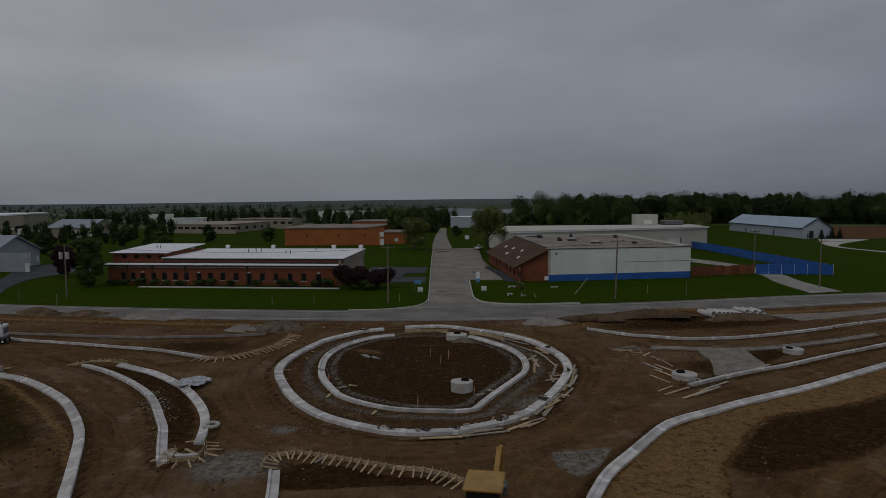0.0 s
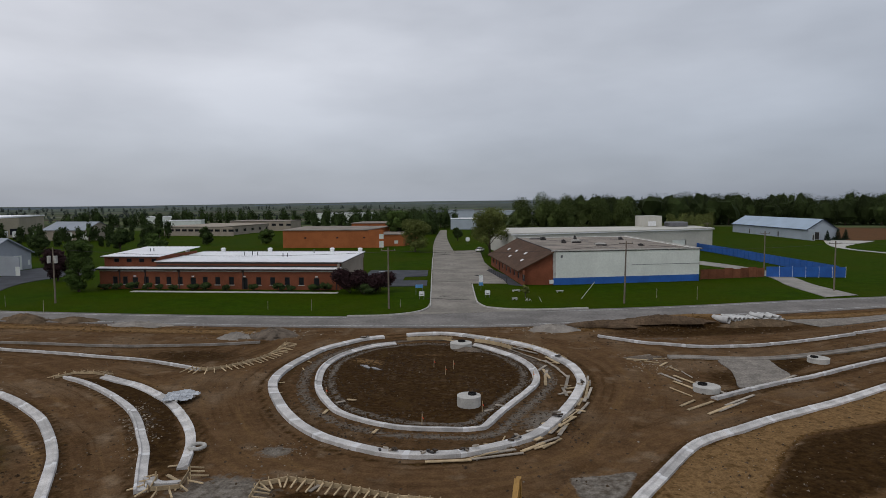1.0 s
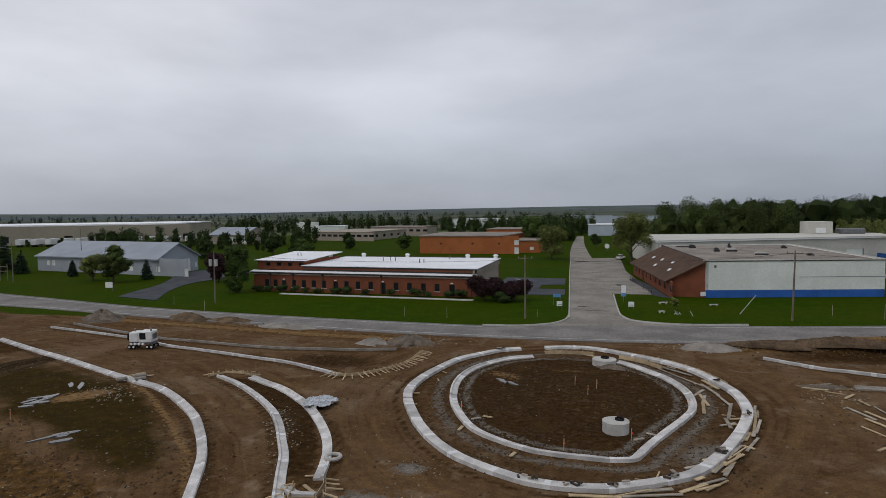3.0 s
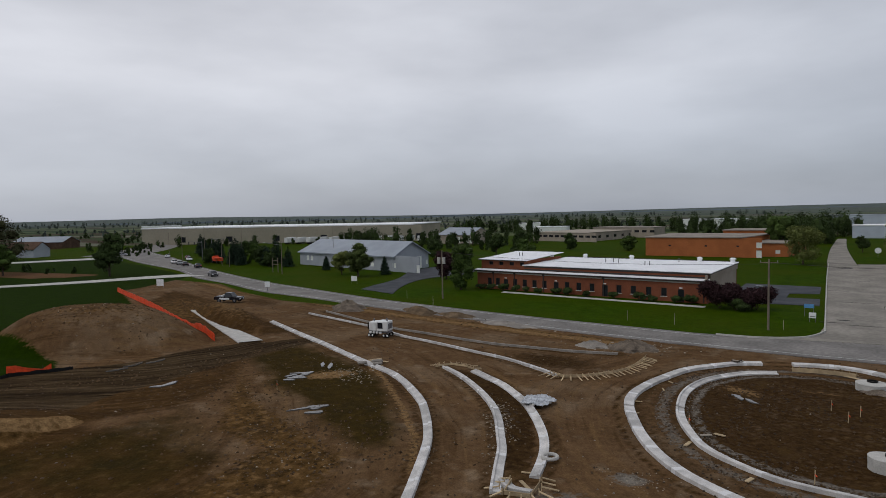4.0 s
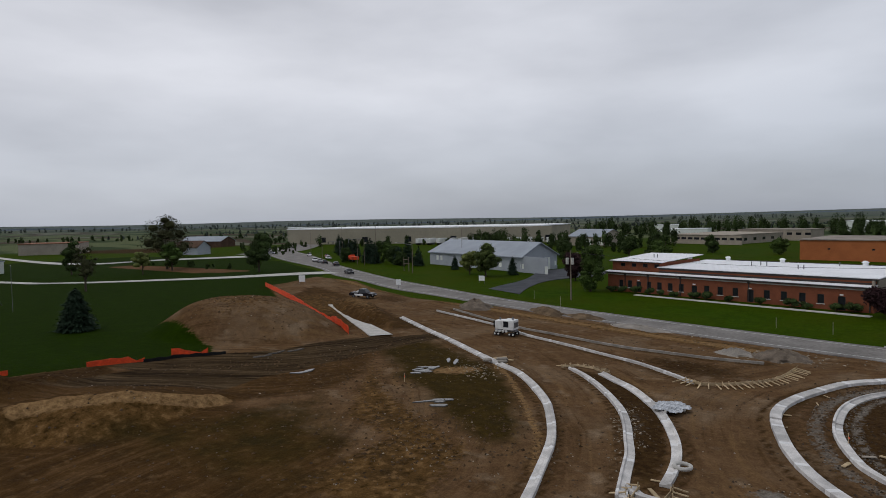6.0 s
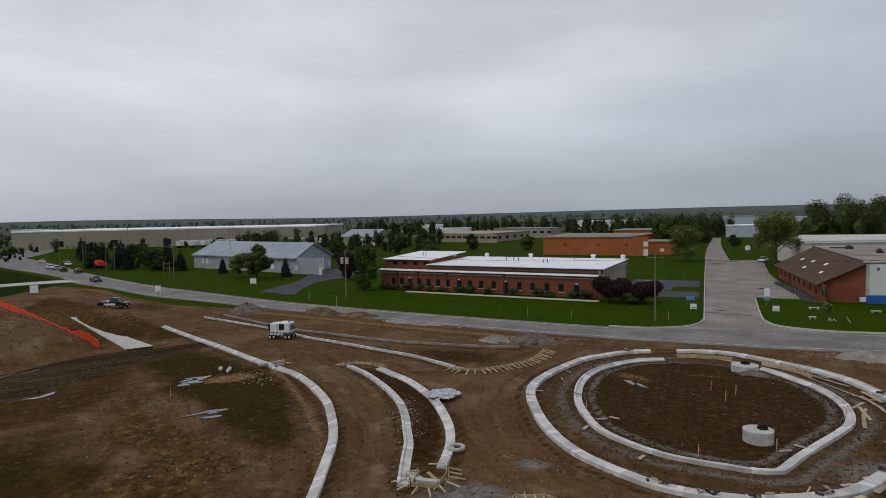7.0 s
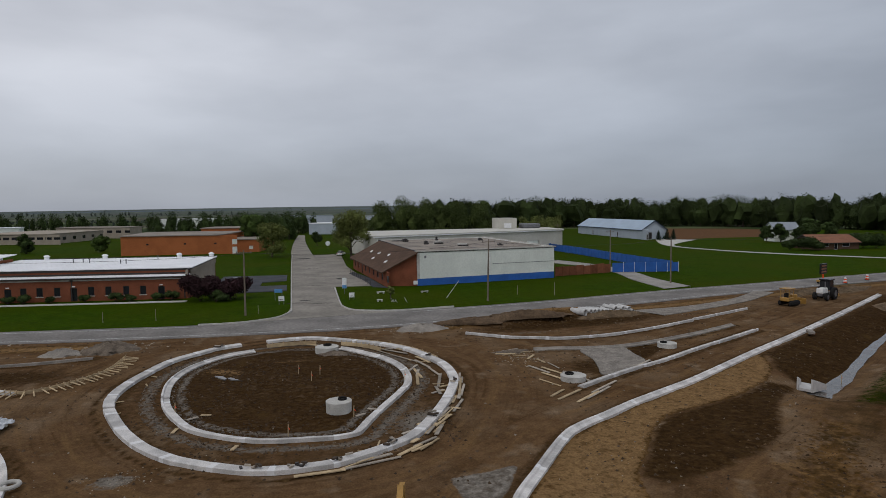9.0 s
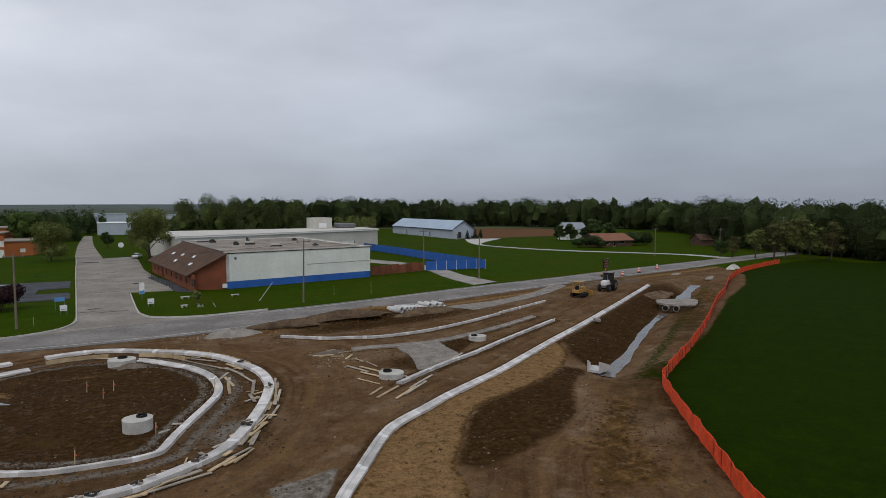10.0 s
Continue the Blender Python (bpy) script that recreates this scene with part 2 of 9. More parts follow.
def ground_material():
    """Grass, worked soil and fields in one sheet, told apart by the mesh's own zone values with ragged edges."""
    m = bpy.data.materials.new("ground")
    m.use_nodes = True
    n, l = m.node_tree.nodes, m.node_tree.links
    b = n["Principled BSDF"]
    b.inputs["Roughness"].default_value, b.inputs["Specular IOR Level"].default_value = 1.0, 0.02
    geo = n.new("ShaderNodeNewGeometry")

    def noise_at(scale, detail=5.0, rough=0.55):
        t = n.new("ShaderNodeTexNoise")
        t.inputs["Scale"].default_value, t.inputs["Detail"].default_value, t.inputs["Roughness"].default_value = scale, detail, rough
        l.new(geo.outputs["Position"], t.inputs["Vector"])
        return t.outputs["Fac"]

    def span(value, a, c, lo=0.0, hi=1.0):
        r = n.new("ShaderNodeMapRange")
        for key, v in (("From Min", a), ("From Max", c), ("To Min", lo), ("To Max", hi)):
            r.inputs[key].default_value = v
        l.new(value, r.inputs["Value"])
        return r.outputs["Result"]

    def blend(fac, one, two):
        x = n.new("ShaderNodeMix")
        x.data_type = "RGBA"
        for i, v in ((6, one), (7, two)):
            if isinstance(v, tuple):
                x.inputs[i].default_value = (*v, 1)
            else:
                l.new(v, x.inputs[i])
        l.new(fac, x.inputs[0])
        return x.outputs[2]

    def zone(name, wobble, ragged, lo=0.42, hi=0.58):
        a = n.new("ShaderNodeAttribute")
        a.attribute_name = name
        s, o = n.new("ShaderNodeMath"), n.new("ShaderNodeMath")
        s.operation, o.operation = "MULTIPLY_ADD", "SUBTRACT"
        l.new(wobble, s.inputs[0])
        s.inputs[1].default_value = ragged
        l.new(a.outputs["Fac"], s.inputs[2])
        l.new(s.outputs[0], o.inputs[0])
        o.inputs[1].default_value = ragged * 0.5
        return span(o.outputs[0], lo, hi)

    large, mid, fine, tiny = noise_at(0.05), noise_at(0.35), noise_at(2.2), noise_at(9.0)
    clod = noise_at(1.3, 3.0, 0.6)
    # wheel tracks: noise drawn out along the lanes
    lane, sep, join = n.new("ShaderNodeAttribute"), n.new("ShaderNodeSeparateXYZ"), n.new("ShaderNodeCombineXYZ")
    lane.attribute_name = "across"
    l.new(geo.outputs["Position"], sep.inputs["Vector"])
    l.new(lane.outputs["Fac"], join.inputs["X"])
    for axis in "XY":
        thin = n.new("ShaderNodeMath")
        thin.operation = "MULTIPLY"
        thin.inputs[1].default_value = 0.07
        l.new(sep.outputs[axis], thin.inputs[0])
        l.new(thin.outputs[0], join.inputs["YZ"["XY".index(axis)]])
    streak = n.new("ShaderNodeTexNoise")
    streak.inputs["Scale"].default_value, streak.inputs["Detail"].default_value, streak.inputs["Roughness"].default_value, streak.inputs["Distortion"].default_value = 1.1, 5.0, 0.65, 0.35
    l.new(join.outputs["Vector"], streak.inputs["Vector"])
    rut = streak.outputs["Fac"]
    grass = blend(span(mid, 0.35, 0.65), (0.020, 0.041, 0.003), (0.030, 0.056, 0.005))
    grass = blend(span(large, 0.4, 0.62), grass, (0.034, 0.048, 0.008))
    grass = blend(span(fine, 0.53, 0.7, 0, 0.55), grass, (0.052, 0.064, 0.014))
    grass = blend(span(clod, 0.6, 0.72, 0, 0.6), grass, (0.018, 0.031, 0.004))
    soil = blend(span(mid, 0.3, 0.7), (0.123, 0.0800, 0.0500), (0.088, 0.0550, 0.0330))
    soil = blend(span(noise_at(0.11, 5.0, 0.5), 0.48, 0.62, 0, 0.6), soil, (0.165, 0.121, 0.084))
    soil = blend(span(noise_at(0.16, 5.0, 0.5), 0.44, 0.34, 0, 0.5), soil, (0.0705, 0.04334, 0.02487))
    soil = blend(span(rut, 0.52, 0.68, 0, 0.6), soil, (0.1608, 0.1043, 0.05979))
    soil = blend(span(rut, 0.46, 0.34, 0, 0.6), soil, (0.05048, 0.02984, 0.01571))
    soil = blend(span(noise_at(0.4338, 7.278, 0.4555), 0.58, 0.70, 0, 0.6), soil, (0.2039, 0.155, 0.1115))
    soil = blend(span(fine, 0.55, 0.75, 0, 0.5), soil, (0.1654, 0.1143, 0.06654))
    tan = blend(span(mid, 0.35, 0.65), (0.104, 0.064, 0.033), (0.058, 0.036, 0.018))
    tan = blend(span(clod, 0.52, 0.66, 0, 0.8), tan, (0.155, 0.099, 0.055))
    tan = blend(span(clod, 0.44, 0.34, 0, 0.8), tan, (0.036, 0.0225, 0.0105))
    red = blend(span(mid, 0.35, 0.65), (0.068, 0.041, 0.0215), (0.045, 0.0265, 0.0135))
    red = blend(span(rut, 0.52, 0.66, 0, 0.7), red, (0.100, 0.063, 0.036))
    red = blend(span(rut, 0.47, 0.36, 0, 0.6), red, (0.034, 0.021, 0.0115))
    red = blend(span(clod, 0.55, 0.7, 0, 0.6), red, (0.098, 0.065, 0.038))
    olive = blend(span(mid, 0.35, 0.65), (0.042, 0.0288, 0.0122), (0.030, 0.0210, 0.0085))
    olive = blend(span(clod, 0.56, 0.7, 0, 0.45), olive, (0.064, 0.043, 0.0175))
    haul = blend(span(mid, 0.35, 0.65), (0.04947, 0.03481, 0.02112), (0.03544, 0.02371, 0.01394))
    haul = blend(span(rut, 0.51, 0.62, 0, 0.8), haul, (0.09252, 0.06711, 0.04267))
    haul = blend(span(rut, 0.48, 0.38, 0, 0.85), haul, (0.01504, 0.01016, 0.006248))
    dark = blend(span(fine, 0.35, 0.65), (0.05057, 0.03089, 0.01613), (0.02703, 0.01621, 0.008829))
    dark = blend(span(mid, 0.58, 0.70, 0, 0.6), dark, (0.06462, 0.04002, 0.01837))
    dark = blend(span(clod, 0.60, 0.72, 0, 0.5), dark, (0.09075, 0.06221, 0.03564))
    grey = blend(span(fine, 0.35, 0.65), (0.22, 0.20, 0.175), (0.10, 0.085, 0.07))
    field = blend(span(mid, 0.3, 0.7), (0.135, 0.080, 0.050), (0.10, 0.062, 0.040))
    # distant land in long strips; the pale tones also put haze in the colour
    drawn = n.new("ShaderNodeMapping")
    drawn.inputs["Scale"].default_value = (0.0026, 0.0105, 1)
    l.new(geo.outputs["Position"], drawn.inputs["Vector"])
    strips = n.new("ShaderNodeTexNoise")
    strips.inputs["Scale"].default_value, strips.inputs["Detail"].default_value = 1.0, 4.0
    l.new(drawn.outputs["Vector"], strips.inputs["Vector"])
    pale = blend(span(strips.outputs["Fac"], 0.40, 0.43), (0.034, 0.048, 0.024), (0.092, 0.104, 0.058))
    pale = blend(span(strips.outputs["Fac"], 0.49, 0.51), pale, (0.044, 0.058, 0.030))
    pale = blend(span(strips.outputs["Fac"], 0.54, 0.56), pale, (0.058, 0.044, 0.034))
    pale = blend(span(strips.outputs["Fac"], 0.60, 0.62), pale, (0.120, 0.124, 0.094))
    meadow = blend(span(mid, 0.35, 0.65), (0.009633, 0.02022, 0.0007252), (0.01215, 0.02494, 0.0009534))
    meadow = blend(span(fine, 0.5, 0.72, 0, 0.35), meadow, (0.01767, 0.03178, 0.001792))
    grass = blend(zone("meadow", mid, 0.5), grass, meadow)
    colour = blend(zone("soil", fine, 0.5), grass, soil)
    colour = blend(zone("red", mid, 0.8, 0.3, 0.7), colour, red)
    colour = blend(zone("tan", fine, 0.8), colour, tan)
    colour = blend(zone("olive", mid, 0.9, 0.25, 0.75), colour, olive)
    colour = blend(zone("haul", fine, 0.35), colour, haul)
    colour = blend(zone("dark", clod, 0.9, 0.36, 0.64), colour, dark)
    sand = blend(span(fine, 0.35, 0.7), (0.245, 0.166, 0.098), (0.122, 0.078, 0.044))
    sand = blend(span(clod, 0.44, 0.34, 0, 0.4), sand, (0.075, 0.044, 0.020))
    colour = blend(zone("sand", fine, 0.9), colour, sand)
    colour = blend(zone("grey", fine, 0.8), colour, grey)
    colour = blend(zone("field", mid, 0.2), colour, field)
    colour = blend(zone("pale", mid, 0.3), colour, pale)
    # far ground tinted blue-grey, distance haze put into its colour
    colour = blend(zone("far_haze", mid, 0.1, 0.0, 1.0), colour, (0.105, 0.122, 0.128))
    rub = n.new("ShaderNodeMath")
    rub.operation = "MULTIPLY"
    l.new(span(clod, 0.32, 0.66, 0.84, 1.13), rub.inputs[0])
    l.new(span(tiny, 0.3, 0.7, 0.76, 1.24), rub.inputs[1])
    hsv = n.new("ShaderNodeHueSaturation")
    l.new(rub.outputs[0], hsv.inputs["Value"])
    hsv.inputs["Saturation"].default_value = 1.2
    l.new(colour, hsv.inputs["Color"])
    l.new(hsv.outputs["Color"], b.inputs["Base Color"])
    bp = n.new("ShaderNodeBump")
    bp.inputs["Strength"].default_value, bp.inputs["Distance"].default_value = 0.7, 0.12
    mixed = n.new("ShaderNodeMath")
    mixed.operation = "ADD"
    l.new(fine, mixed.inputs[0])
    l.new(rut, mixed.inputs[1])
    l.new(mixed.outputs[0], bp.inputs["Height"])
    l.new(bp.outputs["Normal"], b.inputs["Normal"])
    return m


# ---- building blocks ----
def thing(name, label, category, at=(0, 0, 0), turn=0.0, group="", kind=""):
    """An Empty at the base of a thing."""
    ob = new(name)
    ob.matrix_basis = pose(*at, 0, 0, turn)
    ob.empty_display_size = 0.2
    return tagged(ob, label, category, group, kind)


def mesh_of(name, bm, material):
    me = bpy.data.meshes.new(name)
    bm.normal_update()
    bm.to_mesh(me)
    bm.free()
    for m in (material if isinstance(material, (list, tuple)) else (material,)):
        me.materials.append(m)
    return me


def part(name, bm, material, parent, label="", smooth=False, world=False):
    ob = new(name, mesh_of(name, bm, material))
    ob.parent = parent
    if world:
        if not parent.parent:
            ob.matrix_parent_inverse = parent.matrix_basis.inverted()
    if smooth:
        ob.data.shade_smooth()
    return tagged(ob, label)


def whole(name, bm, material, label, category, group="", kind="", smooth=False):
    ob = new(name, mesh_of(name, bm, material))
    if smooth:
        ob.data.shade_smooth()
    return tagged(ob, label, category, group, kind)


def B():
    return bmesh.new()


def box(bm, x0, x1, y0, y1, z0, z1, bevel=0.0):
    v = [bm.verts.new(p) for p in ((x0, y0, z0), (x1, y0, z0), (x1, y1, z0), (x0, y1, z0), (x0, y0, z1), (x1, y0, z1), (x1, y1, z1), (x0, y1, z1))]
    f = [bm.faces.new([v[i] for i in q]) for q in ((3, 2, 1, 0), (4, 5, 6, 7), (0, 1, 5, 4), (1, 2, 6, 5), (2, 3, 7, 6), (3, 0, 4, 7))]
    if bevel:
        edges = list({e for q in f for e in q.edges})
        bmesh.ops.bevel(bm, geom=edges, offset=bevel, segments=1, affect="EDGES")
    return bm


def slab(bm, pts, z0, z1):
    """A flat piece of that outline; z1 may be a number or one height a corner."""
    top = z1 if isinstance(z1, (list, tuple)) else [z1] * len(pts)
    lo = [bm.verts.new((x, y, z0)) for x, y in pts]
    hi = [bm.verts.new((x, y, z)) for (x, y), z in zip(pts, top)]
    bm.faces.new(hi)
    bm.faces.new(lo[::-1])
    for i in range(len(pts)):
        j = (i + 1) % len(pts)
        bm.faces.new((lo[i], lo[j], hi[j], hi[i]))
    bmesh.ops.recalc_face_normals(bm, faces=bm.faces[:])
    return bm


def rod(bm, a, b, r0, r1=None, sides=8, caps=True):
    a, b = Vector(a), Vector(b)
    r1 = r0 if r1 is None else r1
    q = (b - a).to_track_quat("Z", "Y").to_matrix()
    rings = []
    for p, r in ((a, r0), (b, r1)):
        rings.append([bm.verts.new(p + q @ Vector((r * math.cos(k * math.tau / sides), r * math.sin(k * math.tau / sides), 0))) for k in range(sides)])
    for k in range(sides):
        j = (k + 1) % sides
        bm.faces.new((rings[0][k], rings[0][j], rings[1][j], rings[1][k]))
    if caps:
        bm.faces.new(rings[0][::-1])
        bm.faces.new(rings[1])
    return bm


def pipe(bm, a, b, r, wall, sides=20):
    """A hollow pipe with open ends."""
    a, b = Vector(a), Vector(b)
    q = (b - a).to_track_quat("Z", "Y").to_matrix()
    loops = [[bm.verts.new(p + q @ Vector((s * math.cos(k * math.tau / sides), s * math.sin(k * math.tau / sides), 0))) for k in range(sides)]
             for p, s in ((a, r), (b, r), (b, r - wall), (a, r - wall))]
    for i in range(4):
        for k in range(sides):
            j = (k + 1) % sides
            bm.faces.new((loops[i][k], loops[i][j], loops[(i + 1) % 4][j], loops[(i + 1) % 4][k]))
    return bm


def plank(bm, a, b, w, h):
    """A board from a to b, w wide and h thick."""
    a, b = Vector(a), Vector(b)
    d = b - a
    q = d.to_track_quat("Y", "Z").to_matrix()
    v = []
    for p in (a, b):
        for sx, sz in ((-w / 2, 0), (w / 2, 0), (w / 2, h), (-w / 2, h)):
            v.append(bm.verts.new(p + q @ Vector((sx, 0, sz))))
    for f in ((0, 1, 2, 3), (7, 6, 5, 4), (0, 4, 5, 1), (1, 5, 6, 2), (2, 6, 7, 3), (3, 7, 4, 0)):
        bm.faces.new([v[i] for i in f])
    bmesh.ops.recalc_face_normals(bm, faces=bm.faces[:])
    return bm


def spline(points, step=1.0, closed=False):
    """A smooth line through the points, cut into even steps."""
    p = np.array(points, float)
    n = len(p)
    out = []
    for i in range(n if closed else n - 1):
        a, b, c, d = (p[(i + k) % n] if closed else p[min(max(i + k, 0), n - 1)] for k in (-1, 0, 1, 2))
        for t in np.linspace(0, 1, 24, endpoint=False):
            out.append(0.5 * (2 * b + (c - a) * t + (2 * a - 5 * b + 4 * c - d) * t ** 2 + (3 * b - a - 3 * c + d) * t ** 3))
    out.append(p[0] if closed else p[-1])
    out = np.array(out)
    s = np.r_[0, np.cumsum(np.linalg.norm(np.diff(out, axis=0), axis=1))]
    m = max(2, int(round(s[-1] / step)) + 1)
    even = np.linspace(0, s[-1], m)
    return np.stack([np.interp(even, s, out[:, 0]), np.interp(even, s, out[:, 1])], -1)


def normals(line, closed=False):
    """Sideways directions of a line on the ground."""
    d = np.gradient(line, axis=0)
    if closed:
        d[0] = d[-1] = line[1] - line[-2]
    d /= np.linalg.norm(d, axis=1, keepdims=True) + 1e-9
    return np.stack([-d[:, 1], d[:, 0]], -1)


def sweep(bm, line, side, profile, z=0.0):
    """A bar along the line with that cross-section (offset to the left, height), closed at its ends."""
    rings = [[bm.verts.new((p[0] + s[0] * o, p[1] + s[1] * o, z + h)) for o, h in profile] for p, s in zip(line, side)]
    k = len(profile)
    for a, b in zip(rings, rings[1:]):
        for i in range(k):
            j = (i + 1) % k
            bm.faces.new((a[i], a[j], b[j], b[i]))
    bm.faces.new(rings[0][::-1])
    bm.faces.new(rings[-1])
    bmesh.ops.recalc_face_normals(bm, faces=bm.faces[:])
    return bm


def inside(x, y, poly):
    """Signed distance of grid points to a polygon's edge, positive inside."""
    p = np.array(poly, float)
    best = np.full(x.shape, 1e9)
    odd = np.zeros(x.shape, bool)
    for a, b in zip(p, np.roll(p, -1, 0)):
        d = b - a
        t = np.clip(((x - a[0]) * d[0] + (y - a[1]) * d[1]) / (d @ d + 1e-9), 0, 1)
        best = np.minimum(best, np.hypot(x - a[0] - t * d[0], y - a[1] - t * d[1]))
        hit = ((a[1] > y) != (b[1] > y)) & (x < (b[0] - a[0]) * (y - a[1]) / (b[1] - a[1] + 1e-12) + a[0])
        odd ^= hit
    return np.where(odd, best, -best)


# ---- ground ----
ROAD_FAR = [(-320.6, 202), (-239.5, 167.4), (-180.3, 138.6), (-128.4, 116.8), (-100, 108), (-75, 101), (-54.5, 97.3), (-38, 94.9), (-25, 93.6), (-13.6, 92.8), (1.2, 94.5), (15, 96.8), (23, 97.6), (32, 99), (42.4, 101), (55, 104), (70, 107), (84.7, 109.5), (104, 113.5), (134, 119), (164, 124.5), (208, 132)]
ROAD_NEAR = [(-303, 176.6), (-232.3, 146.1), (-177.8, 127.3), (-150, 114), (-130, 108), (-108, 100), (-90, 96.6), (-70, 92.4), (-49, 89), (-34, 86.6), (-23, 85.4), (-12, 84.6), (0, 84.2), (13, 85), (29, 88.6), (49, 92.8), (59, 95), (66.5, 96.8), (81.4, 100), (92, 102), (125, 108), (162, 116), (209.5, 124)]
SITE = [(-149.7, 107.9), (-141, 92.6), (-139.5, 86.7), (-110.8, 73.1), (-91.3, 63.2), (-97.1, 50.6), (-94.7, 43.1), (-77, 43), (-73.2, 41), (-75.6, 35.5), (-76.8, 30), (-78.4, 24), (-79, 18), (-77.4, 10.8), (26.3, 6.6), (27.6, 22.5), (29.2, 26.8), (34.7, 34.1), (38.9, 39.6), (43.6, 45.2), (62.6, 54.6), (91.2, 71.8), (111, 82.1), (126.3, 92.5), (139.7, 109.4), (121.7, 107.7), (94.6, 102.1), (78.5, 103.5), (63.9, 99), (50.9, 95.8), (40.3, 93.7), (29.9, 91.1), (17.5, 85.5), (1, 86.5), (-14.9, 88), (-32.5, 90), (-50.8, 93.3), (-61.9, 94.7), (-74.6, 91.4), (-92.3, 91.7), (-112.4, 98.3), (-129.3, 106.4)]
RING_OUT = [(-15.7, 57.7), (-16.3, 61.1), (-16.1, 64.4), (-15.4, 67.8), (-13.9, 72.6), (-11.3, 76.1), (-9.2, 78.1), (-5.8, 79.5), (-2.2, 80.5), (0.3, 80.4), (2.7, 79.3), (5.3, 77.3), (8.4, 74.7), (10.7, 71.4), (12.2, 67), (12.8, 64.2), (12.8, 61), (12.3, 58.1), (10.8, 54), (8.6, 49.5), (6.5, 46.2), (4.5, 44.6), (2.5, 43.5), (0.9, 42.8), (-0.6, 42.6), (-2.5, 42.6), (-4.3, 43), (-5.7, 43.7), (-7.1, 44.5), (-9, 45.9), (-10.9, 48), (-12.4, 50.3), (-13.8, 53)]
RING_IN = [(-12.1, 59.6), (-12.5, 63), (-12.4, 66), (-11.7, 69.1), (-10.2, 71.9), (-8.2, 74.2), (-5.5, 75.5), (-2.5, 76.4), (0.6, 76), (3.9, 73.9), (6.7, 69.9), (7.9, 67.6), (8.7, 64.4), (8.8, 61.5), (8.4, 58.7), (7.3, 56.2), (5.8, 53.4), (4.2, 50.3), (3.1, 47.9), (2.5, 47.4), (1.1, 47.1), (-0.2, 47.2), (-2.3, 47.4), (-4, 47.8), (-5.8, 48.7), (-7.8, 50.2), (-9.2, 51.8), (-10.5, 54.4), (-11.5, 57)]


def axis_steps(lo, hi, step, end_lo, end_hi):
    mid = np.arange(lo, hi + step / 2, step)
    up, down = [hi], [lo]
    s = step
    while up[-1] < end_hi:
        s *= 1.16
        up.append(up[-1] + s)
    s = step
    while down[-1] > end_lo:
        s *= 1.16
        down.append(down[-1] - s)
    return np.r_[down[:0:-1], mid, up[1:]]


def bump_at(x, y, cx, cy, rx, ry, h, turn=0.0, flat=1.0):
    c, s = math.cos(radians(turn)), math.sin(radians(turn))
    u, v = ((x - cx) * c + (y - cy) * s) / rx, (-(x - cx) * s + (y - cy) * c) / ry
    return h * np.clip(1.15 * np.exp(-(u * u + v * v) ** flat * 1.4) - 0.15, 0, 1)


def along(x, y, line):
    """Distance to a polyline."""
    best = np.full(x.shape, 1e9)
    p = np.array(line, float)
    for a, b in zip(p, p[1:]):
        d = b - a
        t = np.clip(((x - a[0]) * d[0] + (y - a[1]) * d[1]) / (d @ d), 0, 1)
        best = np.minimum(best, np.hypot(x - a[0] - t * d[0], y - a[1] - t * d[1]))
    return best


LIP = [(-57.2, 16.8), (-57.2, 18.0), (-56.9, 19.8), (-56.1, 22.2), (-54.6, 25.1), (-53.6, 27.4), (-53.3, 29.2), (-53.2, 30.9), (-53.1, 32.2)]
BANK_FOOT = [(-55.6, 13.3), (-54.9, 15.6), (-52.8, 17.2), (-50.2, 20.0), (-49.6, 22.5), (-49.7, 25.5), (-50.5, 28.0), (-51.8, 30.7), (-52.5, 33.0)]
DITCH = [(41.5, 49.9), (44.4, 51.6), (48.7, 54.1), (55.2, 58.6), (64.2, 64.8), (72.2, 69.7), (77, 72.2), (89, 79.3), (100, 86.5), (110, 92)]


def waves(x, y):
    """A cheap uneven surface, about -1 to 1."""
    return (np.sin(x * 0.9 + 1.3 * np.sin(y * 0.5)) * np.sin(y * 0.8 + np.sin(x * 0.37)) + 0.6 * np.sin(x * 2.3 + y * 1.1) * np.sin(y * 2.1 - x * 0.7)) / 1.6


